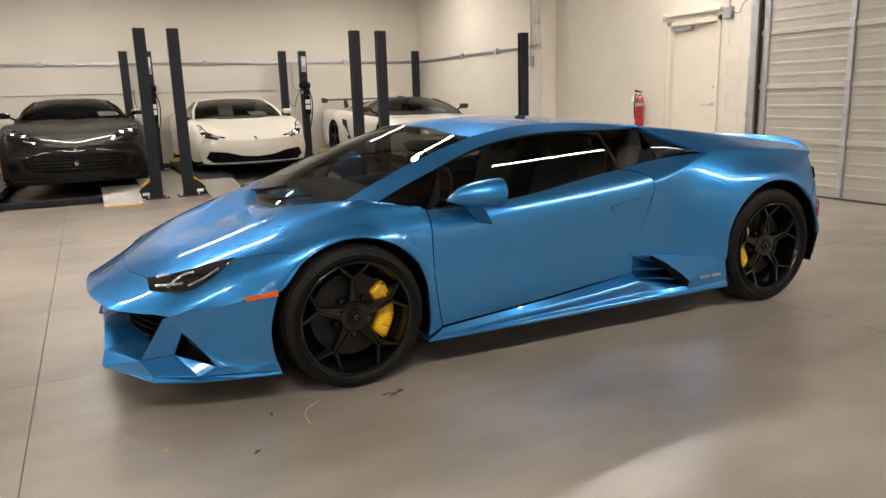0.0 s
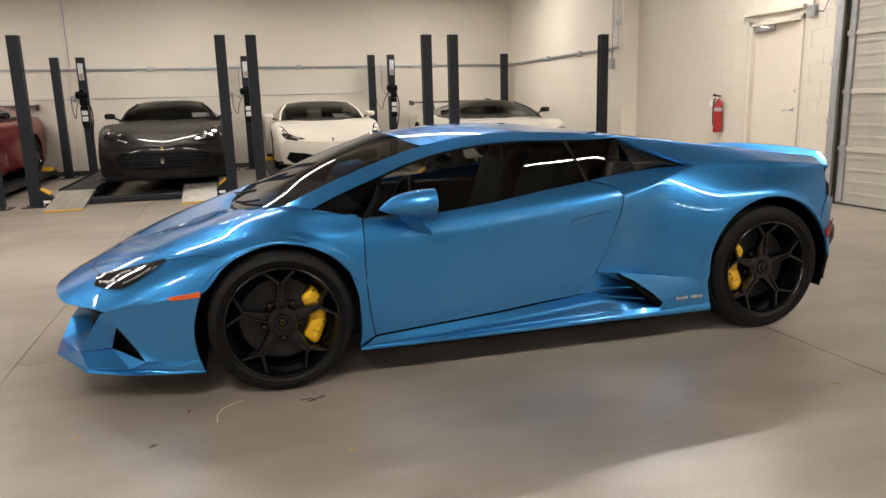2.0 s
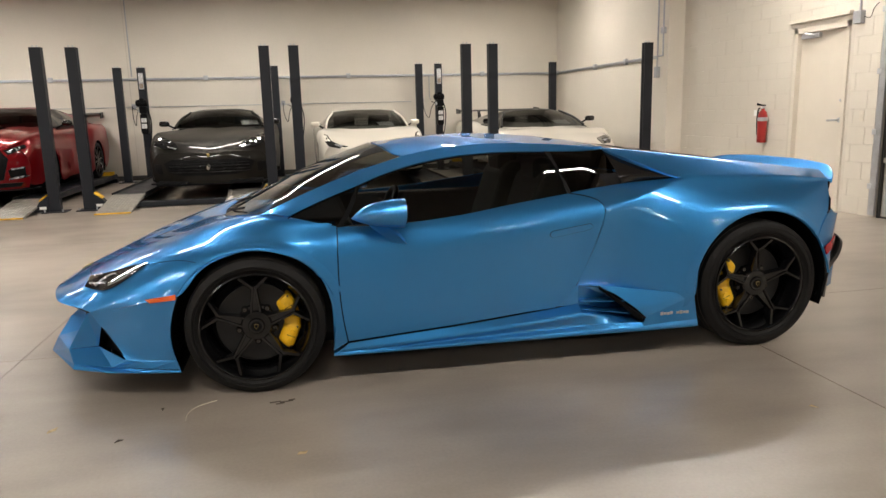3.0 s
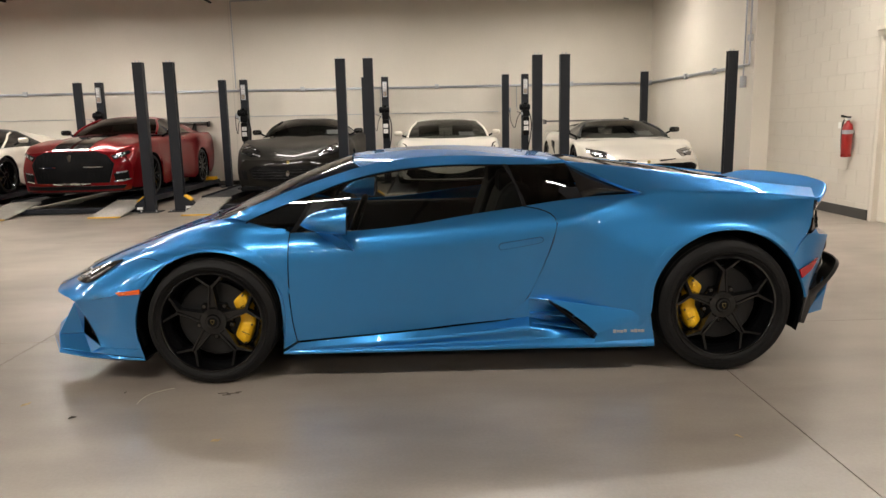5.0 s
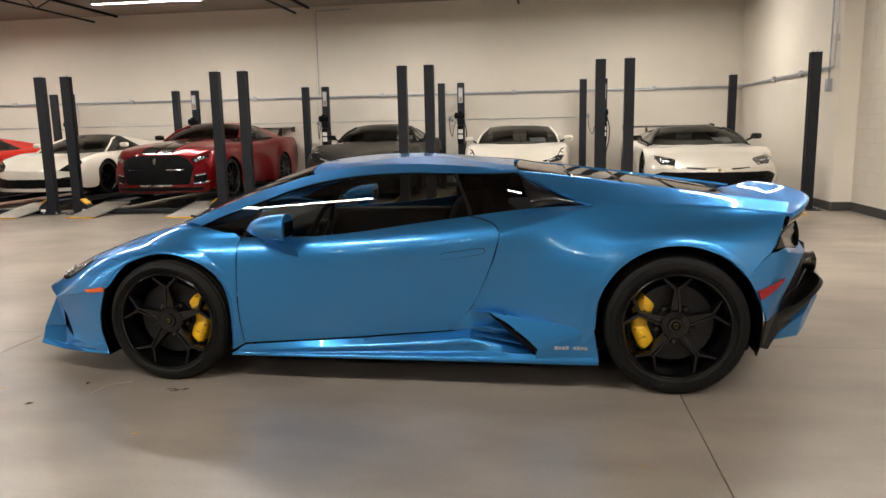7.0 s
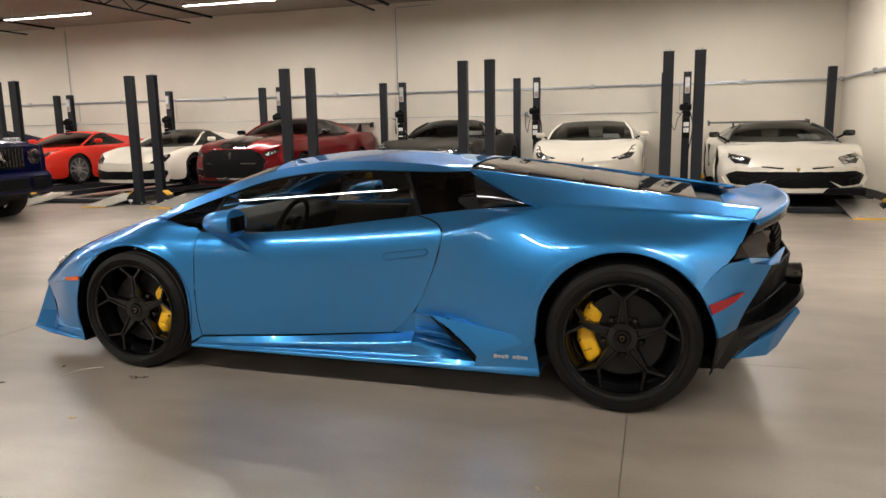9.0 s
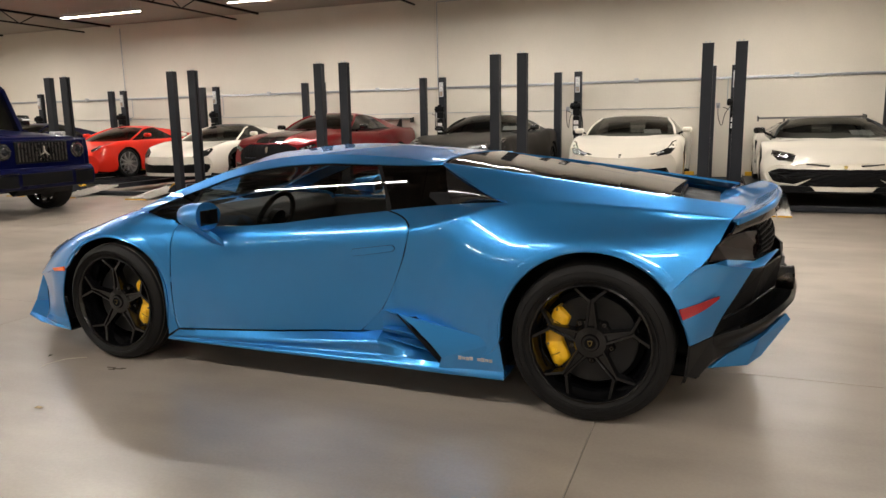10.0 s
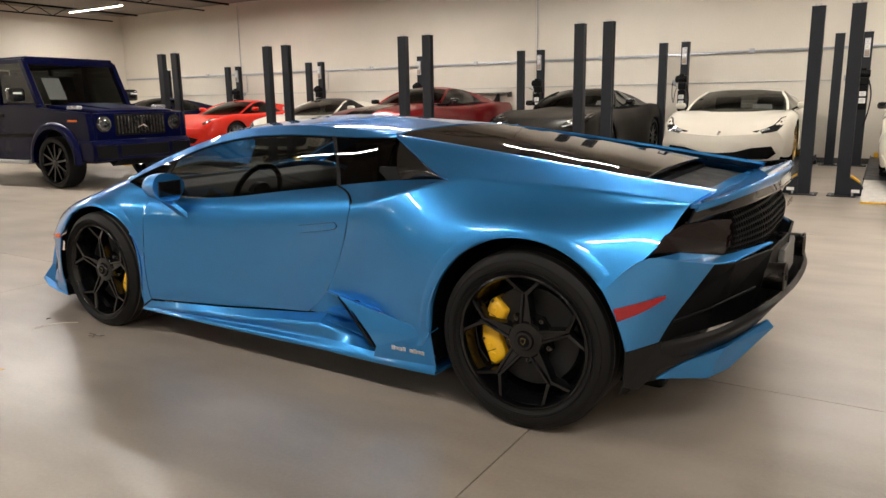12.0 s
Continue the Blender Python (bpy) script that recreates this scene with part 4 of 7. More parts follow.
# tail spoiler
P = [
    [(1.80, 0, .862), (1.90, 0, .868), (1.985, 0, .897), (2.060, 0, .944), (2.066, 0, .941), (2.062, 0, .905)],
    [(1.80, .35, .863), (1.89, .35, .869), (1.968, .35, .896), (2.040, .35, .940), (2.046, .35, .937), (2.043, .35, .902)],
    [(1.82, .54, .866), (1.885, .55, .872), (1.945, .555, .894), (2.000, .56, .924), (2.006, .56, .921), (2.003, .56, .893)],
    [(1.83, .66, .867), (1.864, .665, .871), (1.896, .672, .878), (1.926, .68, .888), (1.931, .681, .885), (1.928, .683, .866)],
    [(1.84, .735, .866), (1.85, .742, .868), (1.86, .744, .869), (1.868, .745, .872), (1.872, .746, .868), (1.868, .75, .846)],
]
top = relax(net([row[:4] for row in P], 6, 5), 0.05)
lip_down = net([row[3:] for row in P], 4, 5)
lip_down[:, 0] = top[:, -1]
middle("spoiler", np.concatenate([top, lip_down[:, 1:]], axis=1), M_BLUE, hero, t=0.012)

MR = [[(1.666, .983, .534), (1.742, .938, .556), (1.813, .878, .576)], [(1.680, .983, .492), (1.748, .938, .522), (1.811, .878, .564)]]
panel("rear_marker", net(MR, 4, 2), M_REDLENS, hero, "red side marker lamp", t=0.006)
# front bumper
BS = [
    [(-2.078, .738, .408), (-1.93, .822, .438), (-1.79, .895, .474), (-1.652, .935, .494)],
    [(-2.035, .752, .335), (-1.93, .815, .345), (-1.815, .882, .352), (-1.693, .934, .345)],
    [(-1.975, .80, .262), (-1.89, .845, .262), (-1.80, .89, .262), (-1.692, .933, .255)],
    [(-1.915, .855, .194), (-1.85, .875, .193), (-1.77, .904, .196), (-1.68, .93, .20)],
]
panel("bumper_side", net(BS, 5, 5), M_BLUE, hero)
LIP = dict(A=(-2.36, .465, .156), B=(-2.17, .79, .152), M=(-2.34, .41, .214), T=(-2.331, .21, .265), C=(-2.205, .70, .226), G=(-2.163, .779, .170), H=(-2.10, .718, .400), J=(-1.99, .815, .152), E=(-1.915, .856, .195), V=(-2.069, .705, .230), W=(-2.035, .752, .335))
facet("front_bumper", [
    [LIP["H"], (-2.078, .738, .408), LIP["W"]],
    [LIP["H"], LIP["W"], LIP["V"], LIP["C"]],
    [LIP["H"], LIP["C"], (-2.13, .675, .245), (-2.06, .690, .395)],
], M_BLUE, hero, "blue upright blade beside the intake", t=0.008, bevel=0.005)
facet("bumper_shelf", [
    [LIP["C"], LIP["V"], LIP["J"], LIP["G"]],
    [LIP["V"], LIP["E"], LIP["J"]],
    [LIP["J"], LIP["E"], (-1.85, .876, .194), (-1.80, .905, .158)],
    [(-1.85, .876, .194), (-1.77, .904, .196), (-1.68, .932, .20), (-1.664, .936, .152), (-1.80, .905, .158)],
], M_BLUE, hero, t=0.008, bevel=0.006)
facet("splitter", [
    [LIP["A"], LIP["M"], LIP["C"]],
    [LIP["A"], LIP["C"], LIP["G"], LIP["B"]],
    [LIP["G"], LIP["J"], (-1.99, .862, .147), LIP["B"]],
    [LIP["J"], (-1.80, .905, .158), (-1.80, .914, .142), (-1.99, .862, .147)],
    [(-1.80, .905, .158), (-1.664, .936, .152), (-1.662, .940, .140), (-1.80, .914, .142)],
    [LIP["M"], LIP["C"], (-2.14, .60, .238), (-2.14, .38, .252)],
    [LIP["T"], LIP["M"], (-2.14, .38, .252), (-2.14, .20, .270)],
    [LIP["T"], (-2.14, .20, .270), (-2.14, 0, .272), (-2.331, 0, .265)],
], M_BLUE, hero, t=0.010, bevel=0.004)
facet("front_tray", [
    [(-2.35, .46, .150), (-2.17, .78, .145), (-1.66, .93, .134), (-1.66, .60, .134), (-2.05, .45, .14)],
    [(-2.35, .46, .150), (-2.05, .45, .14), (-2.05, .20, .22), (-2.31, .20, .25)],
    [(-2.31, .20, .25), (-2.05, .20, .22), (-2.05, 0, .22), (-2.31, 0, .25)],
], M_BLACK, hero, "black front under tray", t=0.006, bevel=0)
facet("corner_intake", [[(-2.00, .70, .33), (-2.05, .66, .21), (-1.88, .80, .18)], [(-2.035, .752, .335), (-2.00, .70, .33), (-1.88, .80, .18), (-1.915, .852, .192)], [(-2.035, .752, .335), (-2.069, .705, .230), (-2.05, .66, .215), (-2.00, .70, .33)]], M_BLACK, hero, "black triangular corner intake", bevel=0)
INT = [[(-2.36, 0, .42), (-2.33, .30, .418), (-2.26, .50, .412), (-2.12, .68, .40)], [(-2.10, 0, .37), (-2.10, .30, .36), (-2.08, .48, .36), (-2.06, .66, .36)], [(-2.08, 0, .275), (-2.08, .30, .265), (-2.07, .48, .245), (-2.06, .66, .232)], [(-2.15, 0, .272), (-2.15, .30, .262), (-2.15, .48, .245), (-2.15, .65, .232)]]
middle("front_intake", net(INT, 4, 3, sharp=(1, 2)).transpose(1, 0, 2), M_BLACK, hero, "black front intake", t=0.004)
for k in range(3):
    z = .29 + k * .032
    middle("intake_slat", net([[(-2.20, 0, z), (-2.20, .4, z), (-2.12, .62, z)], [(-2.12, 0, z + .006), (-2.12, .4, z + .006), (-2.08, .62, z + .006)]], 3, 1).transpose(1, 0, 2), M_BLACK, hero, t=0.005)

# headlights set into the nose
TIP = (-1.786, .777, .634)
HT = [(-2.126, .484, .531), (-2.043, .59, .555), (-1.954, .665, .584), (-1.867, .723, .612), TIP]
HB_ = [(-2.126, .591, .496), (-2.057, .681, .50), (-1.995, .739, .508), (-1.905, .777, .552), TIP]
HM = [tuple((np.array(a) + np.array(b)) / 2) for a, b in zip(HT, HB_)]


def on_nose(g, up):
    """Points laid on the skin of the nose, a little proud of it."""
    S = front.reshape(-1, 3)
    du, dv = np.gradient(front, axis=1), np.gradient(front, axis=0)
    N = np.cross(dv, du).reshape(-1, 3)
    N /= np.linalg.norm(N, axis=1)[:, None] + 1e-9
    N *= np.sign(N[:, 2:3] + 1e-9)
    out = np.array(g, float)
    flat = out.reshape(-1, 3)
    for q in range(len(flat)):
        d = ((S - flat[q]) ** 2).sum(1)
        i = np.argsort(d)[:6]
        k = 1 / (d[i] + 1e-4)
        k /= k.sum()
        n = (N[i] * k[:, None]).sum(0)
        n /= np.linalg.norm(n)
        gap = (((S[i] - flat[q]) * n).sum(1) * k).sum()
        flat[q] += n * (gap + up)
    return flat.reshape(out.shape)


SEAMS = ([(-2.126, .484, .531), (-2.15, .40, .53), (-2.185, .28, .525), (-2.20, .14, .53), (-2.203, 0, .535)],
         [(-2.126, .484, .531), (-2.04, .60, .556), (-1.954, .672, .586), (-1.867, .73, .614), (-1.79, .785, .634)],
         [(-1.79, .785, .634), (-1.72, .825, .648), (-1.63, .875, .660), (-1.56, .92, .655)])
for s in (-1, 1):
    for line in SEAMS:
        part("panel_gap", tube(bmesh.new(), [(x, w * s, z) for x, w, z in on_nose(spline(line, 22), -.0006)], .0021, 5), M_BLACK, hero, "thin dark panel gap")
lamp = panel("headlight", relax(on_nose(net([HT, HM, HB_], 6, 6), .007), .05), M_LENS, hero, "dark glazed headlight", t=0.004)
for ob, s in zip(lamp, (-1, 1)):
    for line, r in (([(-2.105, .60, .522), (-2.05, .66, .528), (-2.0, .705, .536)], .006), ([(-2.09, .545, .545), (-2.04, .60, .562)], .006), ([(-2.06, .665, .515), (-2.0, .665, .56), (-1.95, .695, .575)], .006), ([(-1.985, .735, .532), (-1.92, .765, .567), (-1.86, .775, .602)], .004)):
        part("lamp_strip", tube(bmesh.new(), [(x, w * s, z) for x, w, z in on_nose(spline(line, 8), .008)], r, 6), M_REFLECT, ob, "bright light strip")
MK = [[(-1.795, .902, .489), (-1.72, .93, .502), (-1.655, .944, .513)], [(-1.775, .905, .472), (-1.71, .932, .482), (-1.654, .944, .488)]]
panel("side_marker", net(MK, 4, 2), M_ORANGE, hero, "orange side marker lamp", t=0.006)

# rear bumper, lamps and diffuser
RB = [
    [(1.625, .975, .588), (1.755, .887, .70), (1.85, .825, .688), (1.935, .735, .668)],
    [(1.672, .977, .50), (1.745, .930, .56), (1.81, .872, .58), (1.878, .79, .57)],
    [(1.70, .976, .43), (1.735, .948, .455), (1.775, .902, .468), (1.82, .835, .47)],
    [(1.712, .972, .388), (1.735, .942, .392), (1.76, .902, .396), (1.79, .858, .402)],
]
panel("rear_bumper", relax(net(RB, 5, 5)), M_BLUE, hero, t=0.01)
facet("bumper_lip", [[(1.755, .887, .70), (1.84, .83, .69), (1.935, .735, .668), (1.985, .62, .664), (2.062, .27, .676), (2.05, .29, .682), (1.94, .62, .68), (1.83, .80, .708)]], M_BLUE, hero, t=0.01)
facet("tail_lamp", [[(1.765, .882, .714), (1.795, .845, .775), (1.838, .755, .805), (1.90, .66, .808), (1.95, .555, .80), (1.985, .50, .70), (1.94, .62, .682), (1.83, .80, .708)]], M_SMOKE, hero, "smoked dark tail lamp", t=0.01)
GR = [[(2.055, 0, .906), (2.036, .35, .903), (1.997, .555, .889), (1.93, .66, .866), (1.862, .745, .85)], [(2.065, 0, .872), (2.046, .35, .868), (1.99, .56, .852), (1.92, .67, .835), (1.855, .75, .825)], [(2.03, 0, .848), (2.01, .35, .845), (1.965, .555, .832), (1.90, .67, .815), (1.845, .755, .805)], [(2.00, 0, .842), (1.985, .35, .84), (1.945, .55, .825), (1.88, .66, .808), (1.83, .75, .80)]]
middle("tail_band", net(GR, 5, 4, sharp=(1, 2)).transpose(1, 0, 2), M_GLOSS, hero, "gloss black band under the spoiler", t=0.008)
GL = [[(2.00, 0, .843), (1.985, .35, .84), (1.945, .56, .826)], [(2.04, 0, .77), (2.025, .35, .765), (1.97, .56, .75)], [(2.035, 0, .68), (2.02, .35, .68), (1.955, .60, .685)]]
gl = net(GL, 6, 5)
rear_grille = middle("rear_grille", (gl - np.array((.03, 0, 0))).transpose(1, 0, 2), M_BLACK, hero, "black honeycomb rear grille", t=0.006)
whole = np.concatenate([mirrored(gl)[:, ::-1][:, :-1], gl], axis=1)
bm = bmesh.new()
NY, NZ = 44, 7
for i in range(NY):
    for j in range(NZ):
        cv, cu = (i + .5 + .5 * (j % 2)) / (NY + .5), (j + .5) / NZ
        rings = []
        for rad in (.60, .44):
            ring = []
            for k in range(6):
                a = radians(60 * k + 30)
                p = on_net(whole, min(1, max(0, cv + rad * math.cos(a) / NY)), min(1, max(0, cu + rad * 1.15 * math.sin(a) / NZ)))
                ring.append(bm.verts.new(p))
            rings.append(ring)
        for k in range(6):
            bm.faces.new((rings[0][k], rings[0][(k + 1) % 6], rings[1][(k + 1) % 6], rings[1][k]))
comb = part("honeycomb", bm, M_BLACK, rear_grille)
thick(comb, .012)
for k in range(7):
    part("script_bar", boxed(2.066, 2.069, .06 + k * .022, .074 + k * .022, .775 + .002 * (k % 3), .797 - .003 * (k % 2)), M_CHROME, rear_grille, "small bright script bars")
facet("tail_side", [
    [(1.935, .735, .668), (1.86, .80, .54), (1.79, .858, .402), (1.90, .72, .42), (1.96, .62, .52), (1.985, .62, .655)],
    [(1.985, .62, .655), (1.96, .62, .52), (1.90, .72, .42), (2.02, .45, .42), (2.05, .40, .56), (2.07, .36, .665)],
    [(2.07, .36, .665), (2.05, .40, .56), (2.02, .45, .42), (2.05, 0, .42), (2.09, 0, .56), (2.09, 0, .67)],
], M_BLACK, hero, "matt black rear apron", t=0.01)
SH = [[(1.80, .85, .40), (1.95, .74, .44), (2.06, .62, .50), (2.12, .35, .515), (2.14, 0, .52)], [(1.80, .852, .38), (1.96, .745, .425), (2.075, .625, .485), (2.135, .35, .50), (2.155, 0, .505)], [(1.74, .90, .33), (1.88, .74, .32), (1.98, .60, .34), (2.02, .35, .35), (2.03, 0, .35)], [(1.70, .90, .24), (1.80, .74, .235), (1.87, .60, .24), (1.90, .35, .25), (1.91, 0, .25)]]
panel("diffuser", net(SH, 5, 3, sharp=(1, 2)), M_SATIN, hero, "black diffuser with a raised lip")
facet("apron_fin", [[(1.835, .830, .475), (1.93, .715, .505), (2.04, .50, .545), (2.025, .47, .525), (1.91, .68, .488), (1.825, .815, .460)]], M_SATIN, hero, "thin black fin across the apron", t=0.007, bevel=0.002)
facet("wheel_tail", [[(1.712, .970, .386), (1.79, .858, .400), (1.80, .86, .30), (1.74, .92, .235), (1.70, .95, .25)], [(1.79, .858, .400), (1.90, .72, .42), (1.90, .74, .33), (1.80, .86, .30)]], M_SATIN, hero, t=0.012)
facet("diffuser_fin", [[(1.785, .85, .262), (1.86, .79, .315), (1.975, .68, .36), (2.09, .50, .43), (2.11, .48, .40), (1.99, .64, .27), (1.935, .73, .252)]], M_BLUE, hero, "blue painted diffuser fin", t=0.014)
for s in (-1, 1):
    pipe = part("exhaust", lathe(bmesh.new(), [(.048, -.16), (.054, -.01), (.058, 0), (.054, .004), (.046, -.002), (.042, -.12)], 32, pose(2.118, .35 * s, .56, 0, 0, -90), caps=False), M_SATINPIPE, hero, "round dark exhaust tip", 40)
part("plate_recess", boxed(2.07, 2.095, -.18, .18, .50, .63, bevel=.006), M_PLATE, hero, "plain registration plate")

# wheels
def wheel(x, y, r, width, face, caliper_deg, name="wheel"):
    """One wheel, its outer side towards -y in its own space."""
    w = new(name)
    w.empty_display_size = 0.1
    w.parent = hero
    s = -1 if y > 0 else 1
    w.matrix_basis = pose(x, y, r) @ (pose(0, 0, 0, 0, 0, 180) if y > 0 else pose(0, 0, 0))
    R = 0.257
    h = width / 2
    part("tyre", lathe(bmesh.new(), [(R, -h + .018), (R + .012, -h + .004), (R + .035, -h - .004), (r - .022, -h + .004), (r - .006, -h + .018), (r, -h + .045), (r, h - .045), (r - .006, h - .018), (r - .03, h), (R, h - .02)], 96, None, True), M_RUBBER, w, "wide low-profile tyre", 35)
    bm = bmesh.new()
    for k in range(-2, 3):
        lathe(bm, [(r + .0005, k * h * .36 - .004), (r + .001, k * h * .36), (r + .0005, k * h * .36 + .004)], 96, caps=False)
    part("tread_groove", bm, M_GAP, w)
    bm = bmesh.new()
    for q in (R + .022, R + .030, r - .034):
        lathe(bm, [(q - .0022, -h - .0006 + (.004 if q > R + .035 else 0)), (q, -h - .0052 + (.004 if q > R + .035 else 0)), (q + .0022, -h - .0006 + (.004 if q > R + .035 else 0))], 96, caps=False)
    part("sidewall_rib", bm, M_RUBBER, w)
    part("rim", lathe(bmesh.new(), [(R + .003, -h + .012), (R + .004, -h + .004), (R - .004, -h + .001), (R - .010, -h + .008), (R - .014, -h + .03), (R - .03, -h + .07), (R - .035, h - .03), (R - .01, h - .01)], 72, caps=False), M_RIM, w, "black alloy rim", 40)
    bm = bmesh.new()

    def bar(a, b, wa, wb, ya, yb, da, db):
        """A tapered bevelled bar from polar point a to b: half widths, outer face and depth."""
        pa, pb = [Vector((q[0] * math.cos(radians(q[1])), 0, q[0] * math.sin(radians(q[1])))) for q in (a, b)]
        d = (pb - pa).normalized()
        n = Vector((-d.z, 0, d.x))
        rows = []
        for p, hw, yy, dd in ((pa, wa, ya, da), (pb, wb, yb, db)):
            rows.append([bm.verts.new(p + n * u + Vector((0, v, 0))) for u, v in ((-hw, yy + dd), (-hw, yy + .008), (-hw * .6, yy), (hw * .6, yy), (hw, yy + .008), (hw, yy + dd))])
        for i in range(5):
            bm.faces.new((rows[0][i], rows[0][i + 1], rows[1][i + 1], rows[1][i]))
        bm.faces.new(rows[0])
        bm.faces.new(rows[1][::-1])

    for k in range(5):
        a = 90 + 72 * k
        bar((.035, a), (.190, a), .022, .010, face + .020, face + .010, .04, .035)
        for sgn in (-1, 1):
            bar((.060, a + 21 * sgn), (.192, a + 1.8 * sgn), .0075, .0068, face + .012, face - .001, .05, .045)
        for sgn in (-1, 1):
            bar((.180, a + 1.5 * sgn), (R - .004, a + 16 * sgn), .0105, .009, face + .001, -h + .012, .045, .05)
    part("spokes", bm, M_RIM, w, "five forked black spokes", 30)
    hub = part("hub", lathe(bmesh.new(), [(.0, face - .004), (.034, face - .004), (.037, face), (.039, face + .006), (.066, face + .010), (.073, face + .018), (.076, face + .06)], 40), M_RIM, w, "", 35)
    part("cap", lathe(bmesh.new(), [(0, face - .0065), (.024, face - .006), (.026, face - .003)], 24), M_BLACK, hub)
    bm = prism(bmesh.new(), [(-.010, .011), (0, .013), (.010, .011), (.008, -.003), (0, -.013), (-.008, -.003)], "y", face - .009, face - .006)
    badge = part("badge", bm, M_GOLD, hub, "small gold shield badge")
    part("shield", prism(bmesh.new(), [(-.0075, .0085), (0, .0102), (.0075, .0085), (.006, -.002), (0, -.0098), (-.006, -.002)], "y", face - .0098, face - .009), M_BLACK, badge)
    for k in range(5):
        a = radians(126 + 72 * k)
        part("lug", lathe(bmesh.new(), [(0, face + .040), (.011, face + .040), (.015, face + .046), (.017, face + .06)], 16, pose(.088 * math.cos(a), 0, .088 * math.sin(a))), M_RIM, w)
        part("bolt", lathe(bmesh.new(), [(.0035, .002), (.0045, 0), (.0075, 0), (.0085, .004), (.0085, .02)], 12, pose(.088 * math.cos(a), face + .038, .088 * math.sin(a))), M_SATINPIPE, w, "bright wheel bolt")
    disc = part("brake_disc", lathe(bmesh.new(), [(.06, face + .075), (.19, face + .075), (.192, face + .078), (.192, face + .108), (.19, face + .111), (.06, face + .111)], 64, caps=False), M_DISC, w, "dark brake disc", 40)
    part("disc_hat", lathe(bmesh.new(), [(.05, face + .05), (.088, face + .052), (.092, face + .058), (.092, face + .08)], 40, caps=False), M_RIM, w, "", 35)
    part("backing", lathe(bmesh.new(), [(.0, face + .125), (R - .04, face + .125), (R - .04, face + .135), (0, face + .135)], 40), M_BLACK, w)
    # caliper: two blocks of pistons with a slimmer bridge, bent along the disc
    cal = bmesh.new()
    prof = [(.130, .046), (.124, .056), (.124, .118), (.206, .118), (.208, .056), (.200, .040), (.184, .034), (.150, .036)]
    steps = [(-44, .80, .010), (-41, .94, .003), (-36, 1.0, 0), (-9, 1.0, 0), (-7, .96, .004), (-4, .95, .005), (4, .95, .005), (7, .96, .004), (9, 1.0, 0), (36, 1.0, 0), (41, .94, .003), (44, .80, .010)]
    rings = []
    for u, pinch, sink in steps:
        a = radians(caliper_deg + u)
        rings.append([cal.verts.new(((.171 + (q - .171) * pinch) * math.cos(a), face + v + (sink if v < .1 else 0), (.171 + (q - .171) * pinch) * math.sin(a))) for q, v in prof])
    for p, q in zip(rings, rings[1:]):
        for i in range(len(prof)):
            cal.faces.new((p[i], p[(i + 1) % 8], q[(i + 1) % 8], q[i]))
    cal.faces.new(rings[0])
    cal.faces.new(rings[-1][::-1])
    bmesh.ops.bevel(cal, geom=[e for e in cal.edges if e.calc_length() > .004], offset=.0025, segments=1, affect="EDGES")
    caliper = part("caliper", cal, M_CALIPER, w, "yellow brake caliper", 25)

    def at_disc(rad, deg, y=0.0):
        return (rad * math.cos(radians(caliper_deg + deg)), face + y, rad * math.sin(radians(caliper_deg + deg)))

    for u in (-32, -19, 19, 32):
        x_, y_, z_ = at_disc(.172, u)
        part("piston_cap", lathe(bmesh.new(), [(0, .030), (.010, .030), (.0125, .033), (.014, .038)], 16, pose(x_, y_, z_)), M_CALIPER, caliper)
    for u in (-40, 40, -9, 9):
        x_, y_, z_ = at_disc(.196 if abs(u) > 20 else .190, u)
        part("caliper_bolt", lathe(bmesh.new(), [(0, .030), (.0045, .030), (.0055, .034), (.0055, .06)], 6, pose(x_, y_, z_)), M_SATINPIPE, caliper)
    for u in (-25.5, 25.5):
        part("rib", tube(bmesh.new(), [at_disc(q, u, .036) for q in (.150, .17, .19)], .0022, 6), M_SATIN, caliper, "dark seam between the pistons")
    part("pad_slot", tube(bmesh.new(), [at_disc(.212, u, .060) for u in (-16, -8, 0, 8, 16)], .007, 6), M_BLACK, caliper, "dark pad window")
    part("bridge_pipe", tube(bmesh.new(), [at_disc(q, u, y) for q, u, y in ((.214, -36, .044), (.224, -20, .040), (.226, 0, .040), (.224, 20, .040), (.214, 36, .044))], .0028, 6), M_SATIN, caliper, "thin dark brake pipe")
    return w


for sy in (-1, 1):
    turn = (lambda d: d) if sy < 0 else (lambda d: 180 - d)
    wheel(-1.31, sy * (.945 - .1225), .3275, .245, -.094, turn(0))
    wheel(1.31, sy * (.958 - .1525), .3455, .305, -.120, turn(180))
    for (cx, cz, rx, rz), w1 in ((FA, .905), (RA, .95)):
        bm = bmesh.new()
        rows = []
        for k in range(33):
            a = radians(-20 + 220 * k / 32)
            rows.append([bm.verts.new((cx + (rx + e) * math.cos(a), sy * w, cz + (rz + e) * math.sin(a))) for e, w in ((0, w1), (.0, w1 - .04), (.015, w1 - .06), (.02, .55))])
        for p, q in zip(rows, rows[1:]):
            for i in range(3):
                bm.faces.new((p[i], p[i + 1], q[i + 1], q[i]))
        part("wheel_arch_liner", bm, M_BLACK, hero, "black wheel arch liner", 60)


